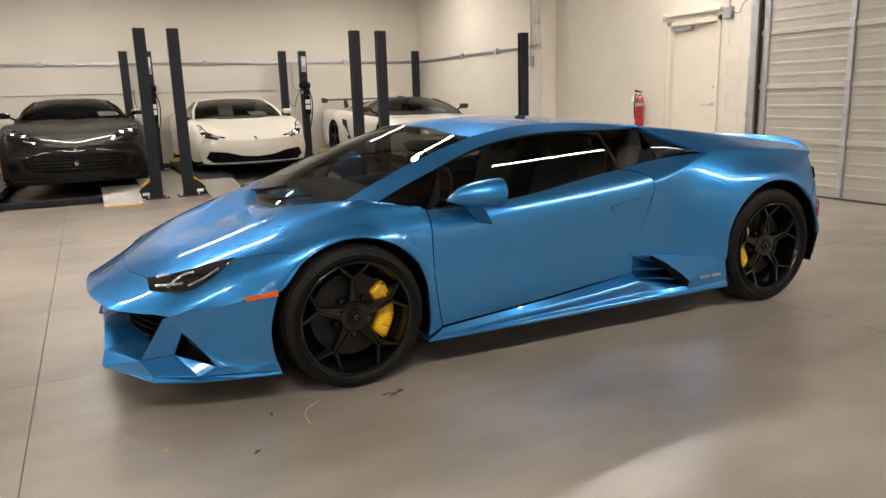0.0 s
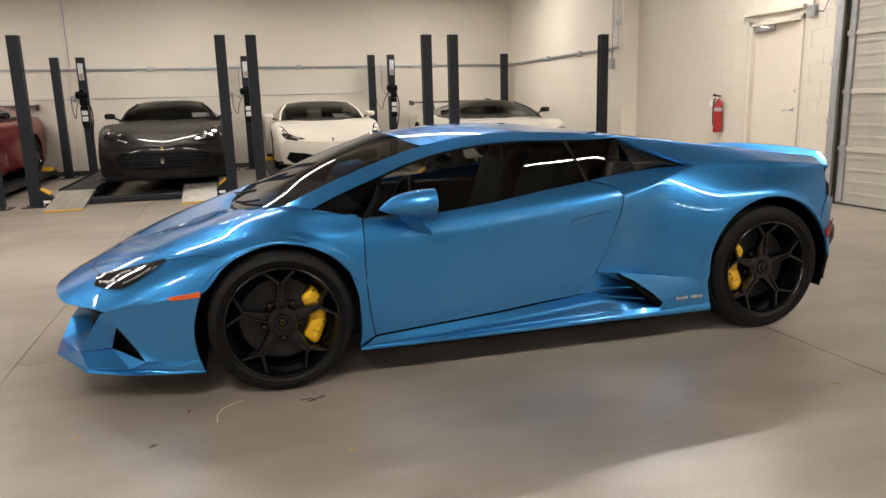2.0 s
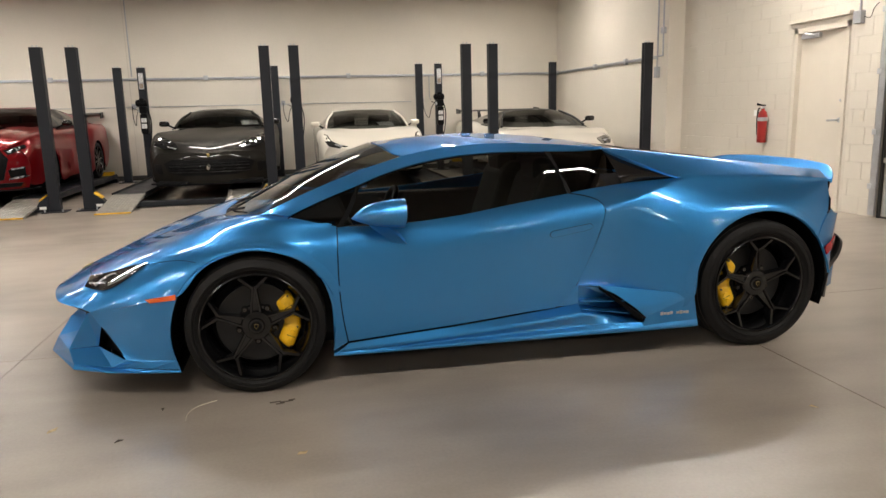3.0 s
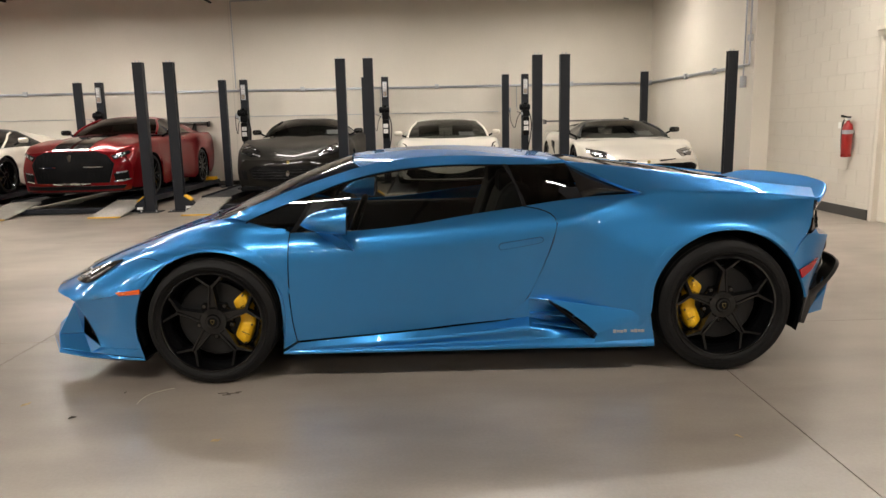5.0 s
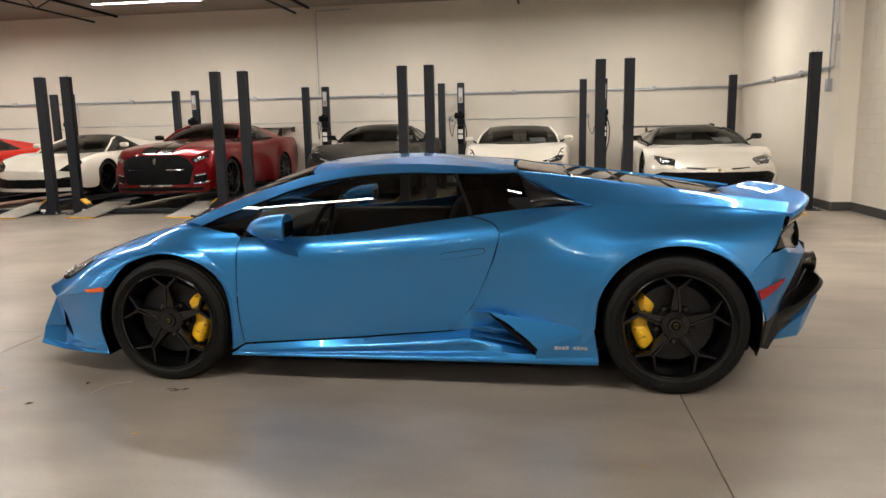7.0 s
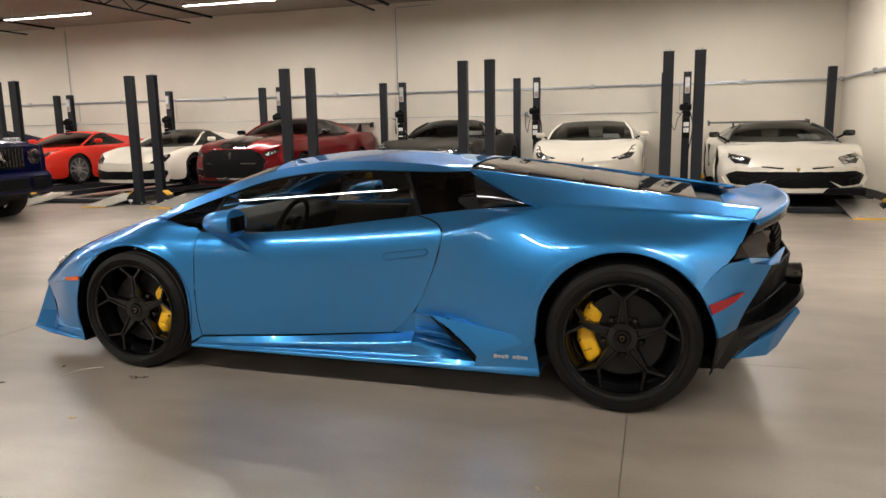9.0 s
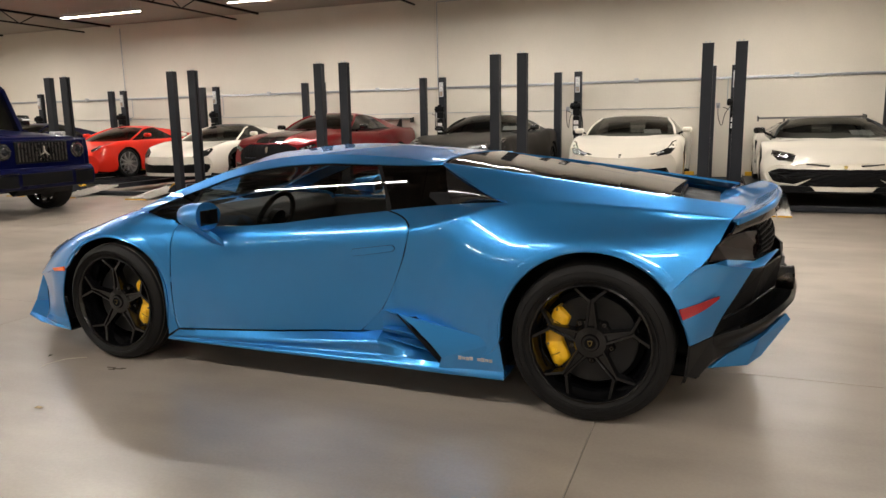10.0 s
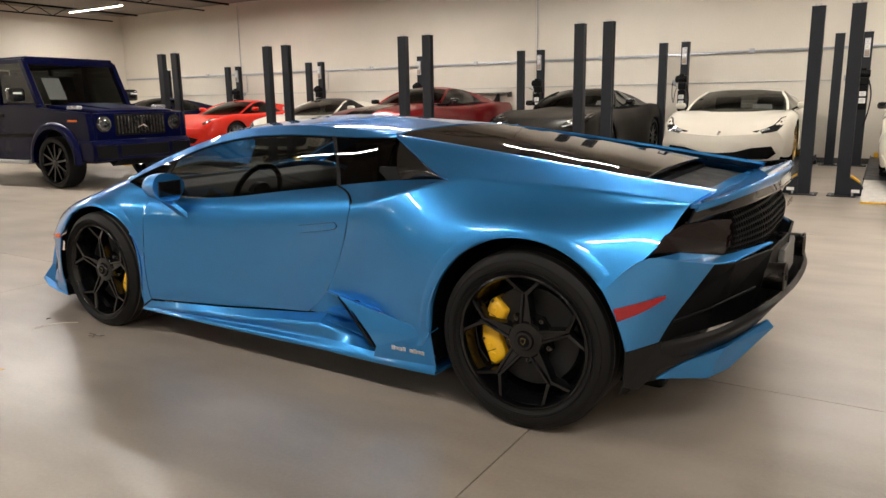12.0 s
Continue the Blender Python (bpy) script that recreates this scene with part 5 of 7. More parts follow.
def arch_lip(skin, cx, cz, rx, rz, a0, a1, sy):
    """A slightly raised flange along a wheel opening, laid on the body skin."""
    S = skin.reshape(-1, 3)
    rows = []
    for k in range(57):
        a = radians(a0 + (a1 - a0) * k / 56)
        row = []
        for e, up in ((-.001, -.022), (-.001, .0008), (.006, .0022), (.036, .0018), (.048, .0002)):
            x, z = cx + (rx + max(e, 0)) * math.cos(a), cz + (rz + max(e, 0)) * math.sin(a)
            d = (S[:, 0] - x) ** 2 + (S[:, 2] - z) ** 2
            i = np.argsort(d)[:5]
            q = 1 / (d[i] + 1e-5)
            row.append((x, float((S[i, 1] * q).sum() / q.sum()) + up, z))
        rows.append(row)
    g = np.array(rows)
    g[:, :, 1] = np.array([np.convolve(np.pad(g[:, j, 1], 4, "edge"), np.ones(9) / 9, "valid") for j in range(5)]).T
    return link("arch_lip", mesh_of("arch_lip", g if sy > 0 else mirrored(g)), M_BLUE, hero)


for sy in (-1, 1):
    arch_lip(front[12:], *FA, 20, 150, sy)
    arch_lip(quarter_skin, *RA, 42, 182, sy)

# mirrors
for s in (-1, 1):
    tip = (-.842, .912, .813)
    pts = [[tip, (-.79, .93, .793), (-.70, .965, .776), (-.605, .99, .768)],
           [tip, (-.79, .965, .80), (-.70, 1.015, .79), (-.60, 1.035, .785)],
           [tip, (-.79, .975, .835), (-.70, 1.04, .838), (-.595, 1.062, .84)],
           [tip, (-.79, .96, .863), (-.70, 1.015, .885), (-.595, 1.04, .892)],
           [tip, (-.78, .915, .863), (-.69, .925, .888), (-.595, .925, .892)],
           [tip, (-.78, .89, .83), (-.69, .875, .835), (-.60, .87, .84)],
           [tip, (-.79, .905, .80), (-.70, .91, .785), (-.605, .905, .775)],
           [tip, (-.79, .93, .793), (-.70, .965, .776), (-.605, .99, .768)]]
    g = net([[(x, w * s, z) for x, w, z in row] for row in pts], 6, 4)
    bm = bmesh.new()
    bm.from_mesh(mesh_of("mirror", g))
    bmesh.ops.holes_fill(bm, edges=bm.edges, sides=0)
    mirror = part("mirror", bm, M_BLUE, hero, "blue door mirror on a slim stalk", 50)
    part("mirror_glass", boxed(-.597, -.593, min(.90 * s, 1.03 * s), max(.90 * s, 1.03 * s), .792, .868, bevel=.0015), M_GLOSS, mirror, "dark mirror glass")
    st = net([[(-.76, .955 * s, .79), (-.71, .91 * s, .745), (-.645, .878 * s, .688)], [(-.68, .965 * s, .785), (-.625, .92 * s, .735), (-.572, .878 * s, .672)]], 4, 2)
    ob = link("stalk", mesh_of("stalk", st), M_BLUE, mirror)
    thick(ob, .022, 0)

# handles, badge, wipers
HN = [[(.170, .881, .689), (.27, .878, .703), (.372, .874, .717)], [(.158, .881, .672), (.27, .8795, .688), (.386, .873, .703)], [(.170, .879, .656), (.27, .8755, .671), (.372, .869, .688)]]
HB = [[(.167, 0, .692), (.27, 0, .706), (.376, 0, .721)], [(.154, 0, .671), (.27, 0, .688), (.391, 0, .704)], [(.167, 0, .652), (.27, 0, .667), (.376, 0, .684)]]
back = side(net(HB, 6, 4) * .45 + net(HN, 6, 4) * .55) + np.array((0, .0035, 0))
grip = side(net(HN, 6, 4)) + np.array((0, .0065, 0))
for ob, bk, hn in zip(door, panel("handle_recess", back, M_BLACK, hero, "dark outline of the handle", t=.002), panel("door_handle", grip, M_BLUE, hero, t=.008)):
    bk.parent = ob
    hn.parent = ob
for s in (-1, 1):
    for k in range(9):
        if k != 4:
            part("sill_badge", boxed(.730 + k * .018, .745 + k * .018, s * .967 - .002, s * .967 + .002, .227 + .002 * (k % 2), .241 + .003 * (k % 3 == 0)), M_SCRIPT, hero, "small pale script bars")
for y0, y1 in ((-.05, -.48), (.38, -.02)):
    part("wiper", tube(bmesh.new(), [(-1.47, y0, .785), (-1.43, (y0 + y1) / 2, .806), (-1.36, y1, .838)], 0.006, 6), M_BLACK, hero, "black wiper arm")
part("cowl", prism(bmesh.new(), [(-1.54, .72), (-1.495, .755), (-1.42, .785), (-1.36, .70)], "y", -.4, .4), M_BLACK, hero, "black wiper cowl")
part("nose_badge", prism(bmesh.new(), [(-.03, .036), (0, .042), (.03, .036), (.027, -.008), (0, -.042), (-.027, -.008)], "z", 0, .004), M_GOLD, hero, "small dark and gold nose badge").matrix_basis = pose(-2.275, 0, .4955, 0, -27, 0) @ pose(0, 0, 0, 0, 0, 90) @ Matrix.Diagonal((.8, .8, 1, 1))

# cabin
part("cabin_tub", prism(bmesh.new(), [(-1.45, .20), (.62, .20), (.62, .95), (.50, .95), (.30, .30), (-.85, .26), (-1.0, .62), (-1.45, .70)], "y", -.70, .70), M_CABIN, hero, "dark cabin lining")
for s in (-1, 1):
    part("inner_door", boxed(-.88, .30, min(.80 * s, .70 * s), max(.80 * s, .70 * s), .25, .755, bevel=.03), M_CABIN, hero)
    part("chassis_side", boxed(-.90, .89, min(.78 * s, .60 * s), max(.78 * s, .60 * s), .13, .30), M_BLACK, hero)
part("dashboard", prism(bmesh.new(), [(-1.40, .70), (-1.15, .80), (-.86, .79), (-.80, .72), (-.90, .50), (-1.3, .45)], "y", -.69, .69, .02), M_CABIN, hero, "dark dashboard")
for s in (-1, 1):
    c = .36 * s
    seat = part("seat", prism(bmesh.new(), [(-.45, .25), (-.45, .42), (-.38, .46), (.02, .40), (.20, .92), (.27, .98), (.36, .96), (.36, .80), (.20, .28)], "y", c - .24, c + .24, .03), M_SEAT, hero, "dark leather bucket seat")
    part("headrest", boxed(.20, .33, c - .14, c + .14, .90, 1.03, bevel=.03), M_SEAT, seat)
sw = part("steering_wheel", lathe(bmesh.new(), [(.165 + .016 * math.cos(a), .016 * math.sin(a)) for a in [2 * math.pi * k / 10 for k in range(10)]], 40, pose(-.62, -.36, .74, 0, 0, -90) @ pose(0, 0, 0, -22, 0, 0), True), M_BLACK, hero, "black steering wheel", 50)
part("wheel_boss", lathe(bmesh.new(), [(0, -.02), (.06, -.02), (.07, .02), (0, .03)], 20, pose(-.62, -.36, .74, 0, 0, -90) @ pose(0, 0, 0, -22, 0, 0)), M_BLACK, sw)
for d in (0, 180, 270):
    a = radians(d)
    part("wheel_spoke", tube(bmesh.new(), [pose(-.62, -.36, .74, 0, 0, -90) @ pose(0, 0, 0, -22, 0, 0) @ Vector((r * math.cos(a), 0, r * math.sin(a))) for r in (.05, .155)], .014, 6), M_BLACK, sw)
part("rear_bulkhead", boxed(.40, .50, -.60, .60, .3, 1.04, bevel=.02), M_CABIN, hero)
part("underbody", boxed(-2.05, 1.75, -.60, .60, .12, .20, bevel=.02), M_BLACK, hero, "black underbody")
part("engine_block", boxed(.55, 1.75, -.55, .55, .2, .82, bevel=.03), M_BLACK, hero)
part("nose_structure", boxed(-2.0, -1.45, -.60, .60, .2, .50, bevel=.05), M_BLACK, hero)

# ---- the other cars: own front towards -x, nose at x = 0 ----
M_WHITE = paint("white_paint", (0.72, 0.67, 0.58))
M_GREY = paint("grey_paint", (0.016, 0.0145, 0.0125), 0.2, 0.45, coat=0.18)
M_CARRED = paint("red_paint", (0.16, 0.002, 0.005), 0.5, 0.3, coat=0.6)
M_RED2 = paint("bright_red_paint", (0.62, 0.022, 0.010), 0.0, 0.4, coat=0.5)
M_NAVY = paint("navy_paint", (0.0009, 0.0018, 0.019), 0.0, 0.3, coat=0.3)
for dark_paint in (M_GREY, M_NAVY):
    dark_paint.node_tree.nodes["Principled BSDF"].inputs["Specular IOR Level"].default_value = 0.06
M_BRONZE = mat("bronze_alloy", (0.32, 0.2, 0.07), 0.3, 0.9, var=0.1)
M_SILVER = mat("silver_alloy", (0.45, 0.45, 0.46), 0.3, 0.9, var=0.1)
WHEEL_MESHES = {}


def along(pts, x):
    """Value of a smooth line (x, a[, b]) at x."""
    P = np.array(pts, float)
    x = float(np.clip(x, P[0, 0], P[-1, 0]))
    k = int(np.clip(np.searchsorted(P[:, 0], x, side="right") - 1, 0, len(P) - 2))
    h = P[k + 1, 0] - P[k, 0]
    g = np.diff(P[:, 1:], axis=0) / np.diff(P[:, 0])[:, None]
    def slope(i):
        if i == 0:
            return g[0]
        if i == len(P) - 1:
            return g[-1]
        return np.where(g[i - 1] * g[i] > 0, 2 * g[i - 1] * g[i] / (g[i - 1] + g[i] + 1e-12), 0)
    t = (x - P[k, 0]) / h
    v = (2 * t**3 - 3 * t**2 + 1) * P[k, 1:] + (t**3 - 2 * t**2 + t) * h * slope(k) + (-2 * t**3 + 3 * t**2) * P[k + 1, 1:] + (t**3 - t**2) * h * slope(k + 1)
    return v if len(v) > 1 else float(v[0])


def plain_wheel(th, x, y, r, width, rim, spokes):
    w = new("wheel")
    w.empty_display_size = 0.1
    w.parent = th
    w.matrix_basis = pose(x, y, r) @ (pose(0, 0, 0, 0, 0, 180) if y > 0 else pose(0, 0, 0))
    key = (r, width, rim.name, spokes)
    if key not in WHEEL_MESHES:
        h, R = width / 2, r * .77
        obs = [part("tyre", lathe(bmesh.new(), [(R, -h + .02), (R + .02, -h), (r - .02, -h + .004), (r, -h + .04), (r, h - .04), (r - .02, h), (R, h)], 48, None, True), M_RUBBER, w, "", 35),
               part("rim", lathe(bmesh.new(), [(R + .003, -h + .012), (R - .004, -h + .002), (R - .02, -h + .03), (R - .03, h - .03)], 40, caps=False), rim, w, "", 35),
               part("brake_disc", lathe(bmesh.new(), [(0, .0), (R * .72, .0), (R * .72, .03), (0, .03)], 32), M_DISC, w),
               part("hub", lathe(bmesh.new(), [(0, -h + .012), (.05, -h + .014), (.07, -h + .03), (.07, .0)], 24), rim, w, "", 35)]
        bm = bmesh.new()
        for k in range(spokes):
            a = 2 * math.pi * (k + .25) / spokes
            d, n = Vector((math.cos(a), 0, math.sin(a))), Vector((-math.sin(a), 0, math.cos(a)))
            rows = [[bm.verts.new(d * q + n * u + Vector((0, v, 0))) for u, v in ((-hw, yy + .05), (-hw * .7, yy), (hw * .7, yy), (hw, yy + .05))] for q, hw, yy in ((.05, .026, -h + .02), (R - .008, .017 if spokes > 6 else .026, -h + .012))]
            for i in range(3):
                bm.faces.new((rows[0][i], rows[0][i + 1], rows[1][i + 1], rows[1][i]))
        obs.append(part("spokes", bm, rim, w))
        WHEEL_MESHES[key] = [(o.name.split(".")[0], o.data) for o in obs]
    else:
        for nm, me in WHEEL_MESHES[key]:
            link(nm, me, None, w)
    return w


def car(name, label, at, turn, c):
    """A road car from its side lines: deck (x, z) on the middle line, crest (x, w, z) of the fenders, wide (x, w, z) at the greatest width."""
    th = thing(name, label, "car", at, turn)
    L, xf, xr, r, low = c["L"], c["xf"], c["xr"], c["r"], c.get("low", .17)
    ra = r + .035
    cols = [("n", 0, low + .03), ("n", (xf - ra) * .55, low)] + [("a", xf - ra * 1.0, low + .03)]
    cols += [("a", xf + ra * math.cos(radians(a)), r + ra * math.sin(radians(a))) for a in (150, 120, 90, 60, 30)] + [("a", xf + ra, low + .02)]
    cols += [("s", xf + (xr - xf) * k, low) for k in (.36, .5, .64)] + [("a", xr - ra, low + .02)]
    cols += [("a", xr + ra * math.cos(radians(a)), r + ra * math.sin(radians(a))) for a in (150, 120, 90, 60, 30)] + [("a", xr + ra, low + .05), ("n", L, low + .12)]
    rows = [[] for _ in range(6)]
    bow = c.get("bow", .28)
    for kind, x, zl in cols:
        zc, (wc, zcr), (ww, zw) = along(c["deck"], x), along(c["crest"], x), along(c["wide"], x)
        zw = max(zw, zl + .03)
        zcr = max(zcr, zw + .02)
        nose = max(0, 1 - x / (xf - ra)) ** 2
        tail = max(0, (x - xr - ra) / max(.01, L - xr - ra)) ** 2 * .6
        def at_w(w, z):
            return (x + bow * (w / .98) ** 2 * nose - .22 * (w / .98) ** 2 * tail, w, z)
        rows[0].append(at_w(0, zc))
        rows[1].append(at_w(wc * .45, zc + (zcr - zc) * .18 + c.get("bulge", .01)))
        rows[2].append(at_w(wc * .8, zc + (zcr - zc) * .72))
        rows[3].append(at_w(wc, zcr))
        rows[4].append(at_w(ww, zw))
        rows[5].append(at_w(ww - (.0 if kind == "a" else c.get("tuck", .03)), zl))
    g = net(rows, 3, 3)
    body = link("body", mesh_of("body", np.concatenate([mirrored(g)[::-1], g[1:]])), c["paint"], th)
    thick(body, .008)
    # front and rear faces below the deck edges
    for end, k, nm in ((0, 0, "front_bumper"), (1, -1, "rear_bumper")):
        e = [np.array(row[k]) for row in rows]
        zb = c.get("chin", .13) if end == 0 else low + .1
        s = 1 if end else -1
        out = c.get("jut", .03)
        f = net([[e[0], e[1], e[2], e[3]],
                 [(e[0][0] + s * out, 0, (e[0][2] * 2 + zb) / 3), (e[1][0] + s * out, e[1][1], (e[1][2] * 2 + zb) / 3), (e[2][0] + s * out, e[2][1], (e[2][2] * 2 + zb) / 3), e[4]],
                 [(e[0][0] + s * out * .6, 0, zb), (e[1][0] + s * out * .6, e[1][1], zb), (e[2][0] + s * out * .6, e[2][1], zb), (e[5][0], e[5][1], zb + .02)]], 4, 5)
        ob = link(nm, mesh_of(nm, np.concatenate([mirrored(f.transpose(1, 0, 2))[::-1], f.transpose(1, 0, 2)[1:]])), c["paint"], th)
        thick(ob, .008)
        if end == 0:
            face = f
    # cabin
    (x0, z0), (x1, z1), (x2, z2), (x3, z3) = c["cabin"]
    wb, wr = c["wb"], c["wr"]
    wsn = net([[(x0, 0, z0), ((x0 + x1) / 2, 0, (z0 + z1) / 2 + .03), (x1, 0, z1)], [(x0 + .05, wb * .55, z0 + .005), ((x0 + x1) / 2 + .04, wb * .5, (z0 + z1) / 2 + .025), (x1 + .03, wr * .6, z1 - .008)], [(x0 + .22, wb * .94, z0 + .02), ((x0 + x1) / 2 + .15, (wb + wr) / 2, (z0 + z1) / 2 + .01), (x1 + .10, wr, z1 - .04)]], 4, 4)
    middle("windscreen", wsn, M_SCREEN, th, "windscreen", 0).visible_shadow = False
    rf = net([[(x1, 0, z1), ((x1 + x2) / 2, 0, max(z1, z2) + .012), (x2, 0, z2)], [(x1 + .03, wr * .6, z1 - .008), ((x1 + x2) / 2, wr * .6, max(z1, z2) + .004), (x2, wr * .6, z2 - .008)], [(x1 + .10, wr, z1 - .04), ((x1 + x2) / 2, wr + .01, max(z1, z2) - .035), (x2 - .05, wr * .97, z2 - .045)]], 4, 4)
    middle("roof", rf, c.get("roof", c["paint"]), th)
    rw = net([[(x2, 0, z2), ((x2 + x3) / 2, 0, (z2 + z3) / 2 + .02), (x3, 0, z3)], [(x2, wr * .6, z2 - .008), ((x2 + x3) / 2, wr * .6, (z2 + z3) / 2 + .012), (x3, wb * .5, z3)], [(x2 - .05, wr * .97, z2 - .045), ((x2 + x3) / 2 - .05, (wr + wb) / 2 - .03, (z2 + z3) / 2 - .02), (x3 - .1, wb * .86, z3 - .01)]], 4, 4)
    middle("rear_window", rw, M_REARGLASS, th, "tinted rear window", 0).visible_shadow = False
    zb0, zb1 = z0 - .01, z3 - .03
    top = [(x0 + .22, wb * .94, z0 + .02), ((x0 + x1) / 2 + .15, (wb + wr) / 2, (z0 + z1) / 2 + .01), (x1 + .10, wr, z1 - .04), ((x1 + x2) / 2, wr + .01, max(z1, z2) - .035), (x2 - .05, wr * .97, z2 - .045), ((x2 + x3) / 2 - .05, (wr + wb) / 2 - .03, (z2 + z3) / 2 - .02), (x3 - .1, wb * .86, z3 - .01)]
    bx = [x0 + .22 + (x3 - x0 - .32) * k / 6 for k in range(7)]
    bot = [(x, wb + .02 * math.sin(math.pi * i / 6), zb0 + (zb1 - zb0) * i / 6) for i, x in enumerate(bx)]
    side = np.array([by_knots(bot, 4), by_knots(top, 4)])
    glass_to = int(side.shape[1] * c.get("glass_to", .72))
    full = np.array([side[0] * (1 - t) + side[1] * t for t in (0, .25, .5, .75, 1)])
    panel("side_window", full[:, :glass_to], M_DARKGLASS, th, "dark side window", 0)
    panel("rear_pillar", full[:, glass_to - 1:], c.get("pillar", c["paint"]), th)
    edge = by_knots(top, 4)
    for s in (-1, 1):
        part("screen_pillar", tube(bmesh.new(), [(p[0], p[1] * s, p[2]) for p in edge[:10]], .022, 8), c.get("pillar_a", c.get("roof", c["paint"])), th, "", 60)
        part("side_seal", tube(bmesh.new(), [(p[0], p[1] * s, p[2]) for p in by_knots(bot, 4)[:glass_to]], .010, 6), M_BLACK, th)
    part("dashboard", prism(bmesh.new(), [(x0 + .1, z0 - .1), (x0 + .25, z0 + .0), (x0 + .55, z0 - .01), (x0 + .6, z0 - .3)], "y", -wb * .85, wb * .85), M_CABIN, th)
    part("cabin_tub", prism(bmesh.new(), [(x0 + .3, .22), (x3 - .1, .22), (x3 - .1, z3 - .08), (x3 - .5, z3 - .06), (x0 + 1.6, .35), (x0 + .9, .33), (x0 + .55, z0 - .2)], "y", -wb * .88, wb * .88), M_CABIN, th)
    for s in (-1, 1):
        xs_ = x0 + 1.1
        part("seat", prism(bmesh.new(), [(xs_ - .2, .35), (xs_ + .2, .38), (xs_ + .36, z1 - .22), (xs_ + .42, z1 - .1), (xs_ + .5, z1 - .12), (xs_ + .42, .3)], "y", s * .36 - .22, s * .36 + .22, .03), M_SEAT, th)
    if c.get("paper"):
        part("paper", boxed(-.11, .11, -.15, .15, 0, .003, m=pose(x0 + .40, c["paper"], z0 + .075, 0, -20, 10)), M_PAPER, th, "white sheet on the dashboard")
    for s in (-1, 1):
        mx, mw, mz = c["mirror"]
        m = part("mirror", boxed(-.07, .05, -.085, .085, -.048, .048, bevel=.035, m=pose(mx, s * (mw + .05), mz)), c.get("mirror_paint", c["paint"]), th, "", 50)
        part("stalk", tube(bmesh.new(), [(mx, s * (mw - .14), mz - .09), (mx, s * mw, mz - .02)], .018, 6), M_BLACK, m)
        for x in (xf, xr):
            plain_wheel(th, x, s * (along(c["wide"], x)[0] - .02 - .13), r, .26, c["rim"], c.get("spokes", 10))
            bm = bmesh.new()
            w1 = along(c["wide"], x)[0] - .012
            ring = [[bm.verts.new((x + (ra + e) * math.cos(radians(a)), s * w, r + (ra + e) * math.sin(radians(a)))) for e, w in ((0, w1), (.02, w1 - .05), (.02, w1 - .35))] for a in range(-35, 216, 10)]
            for p, q in zip(ring, ring[1:]):
                for i in range(2):
                    bm.faces.new((p[i], p[i + 1], q[i + 1], q[i]))
            part("arch_liner", bm, M_BLACK, th)
    part("underbody", boxed(.35, L - .3, -.78, .78, low - .02, low + .12), M_BLACK, th)
    part("splitter", prism(bmesh.new(), [(-.04, 0), (.0, .45), (.12, .78), (.30, .93), (.50, .93), (.50, -.93), (.30, -.93), (.12, -.78), (.0, -.45)], "z", c.get("chin", .13) - .012, c.get("chin", .13) + .008), c.get("splitter", M_BLACK), th)
    pts = np.concatenate([g.reshape(-1, 3), face.reshape(-1, 3)])
    pts = pts[pts[:, 0] < c.get("reach", 1.3)]

    def skin(w, z):
        """Where the front of the body stands at half width w and height z."""
        d = (pts[:, 1] - w) ** 2 + (pts[:, 2] - z) ** 2
        i = np.argsort(d)[:4]
        k = 1 / (d[i] + 1e-4)
        return float((pts[i, 0] * k).sum() / k.sum())

    def patch(nm, outline, material, label="", both=True, proud=.012, deep=.03):
        """A lamp, grille or intake set on the front, by its outline (w, z) seen from ahead."""
        made = []
        for s in ((-1, 1) if both else (1,)):
            bm = bmesh.new()
            fine = []
            for (w0, za), (w1_, zb_) in zip(outline, outline[1:] + outline[:1]):
                n = max(1, int(math.hypot(w1_ - w0, zb_ - za) / .07))
                fine += [(w0 + (w1_ - w0) * k / n, za + (zb_ - za) * k / n) for k in range(n)]
            fr = [bm.verts.new((skin(abs(w), z) - proud, w * s, z)) for w, z in fine]
            face_ = bm.faces.new(fr)
            bmesh.ops.triangulate(bm, faces=[face_])
            for _ in range(4):
                long = [e for e in bm.edges if len(e.link_faces) == 2 and e.calc_length() > .10]
                if not long:
                    break
                bmesh.ops.subdivide_edges(bm, edges=long, cuts=1)
                bmesh.ops.triangulate(bm, faces=bm.faces)
            for v in bm.verts:
                v.co.x = skin(abs(v.co.y), v.co.z) - proud * .5
            made.append(thick(part(nm, bm, material, th, label), proud, 0))
        return made
    return th, patch, skin


CX = [x + 1.32 for x in LIFT_X]
Z_RUN = .16

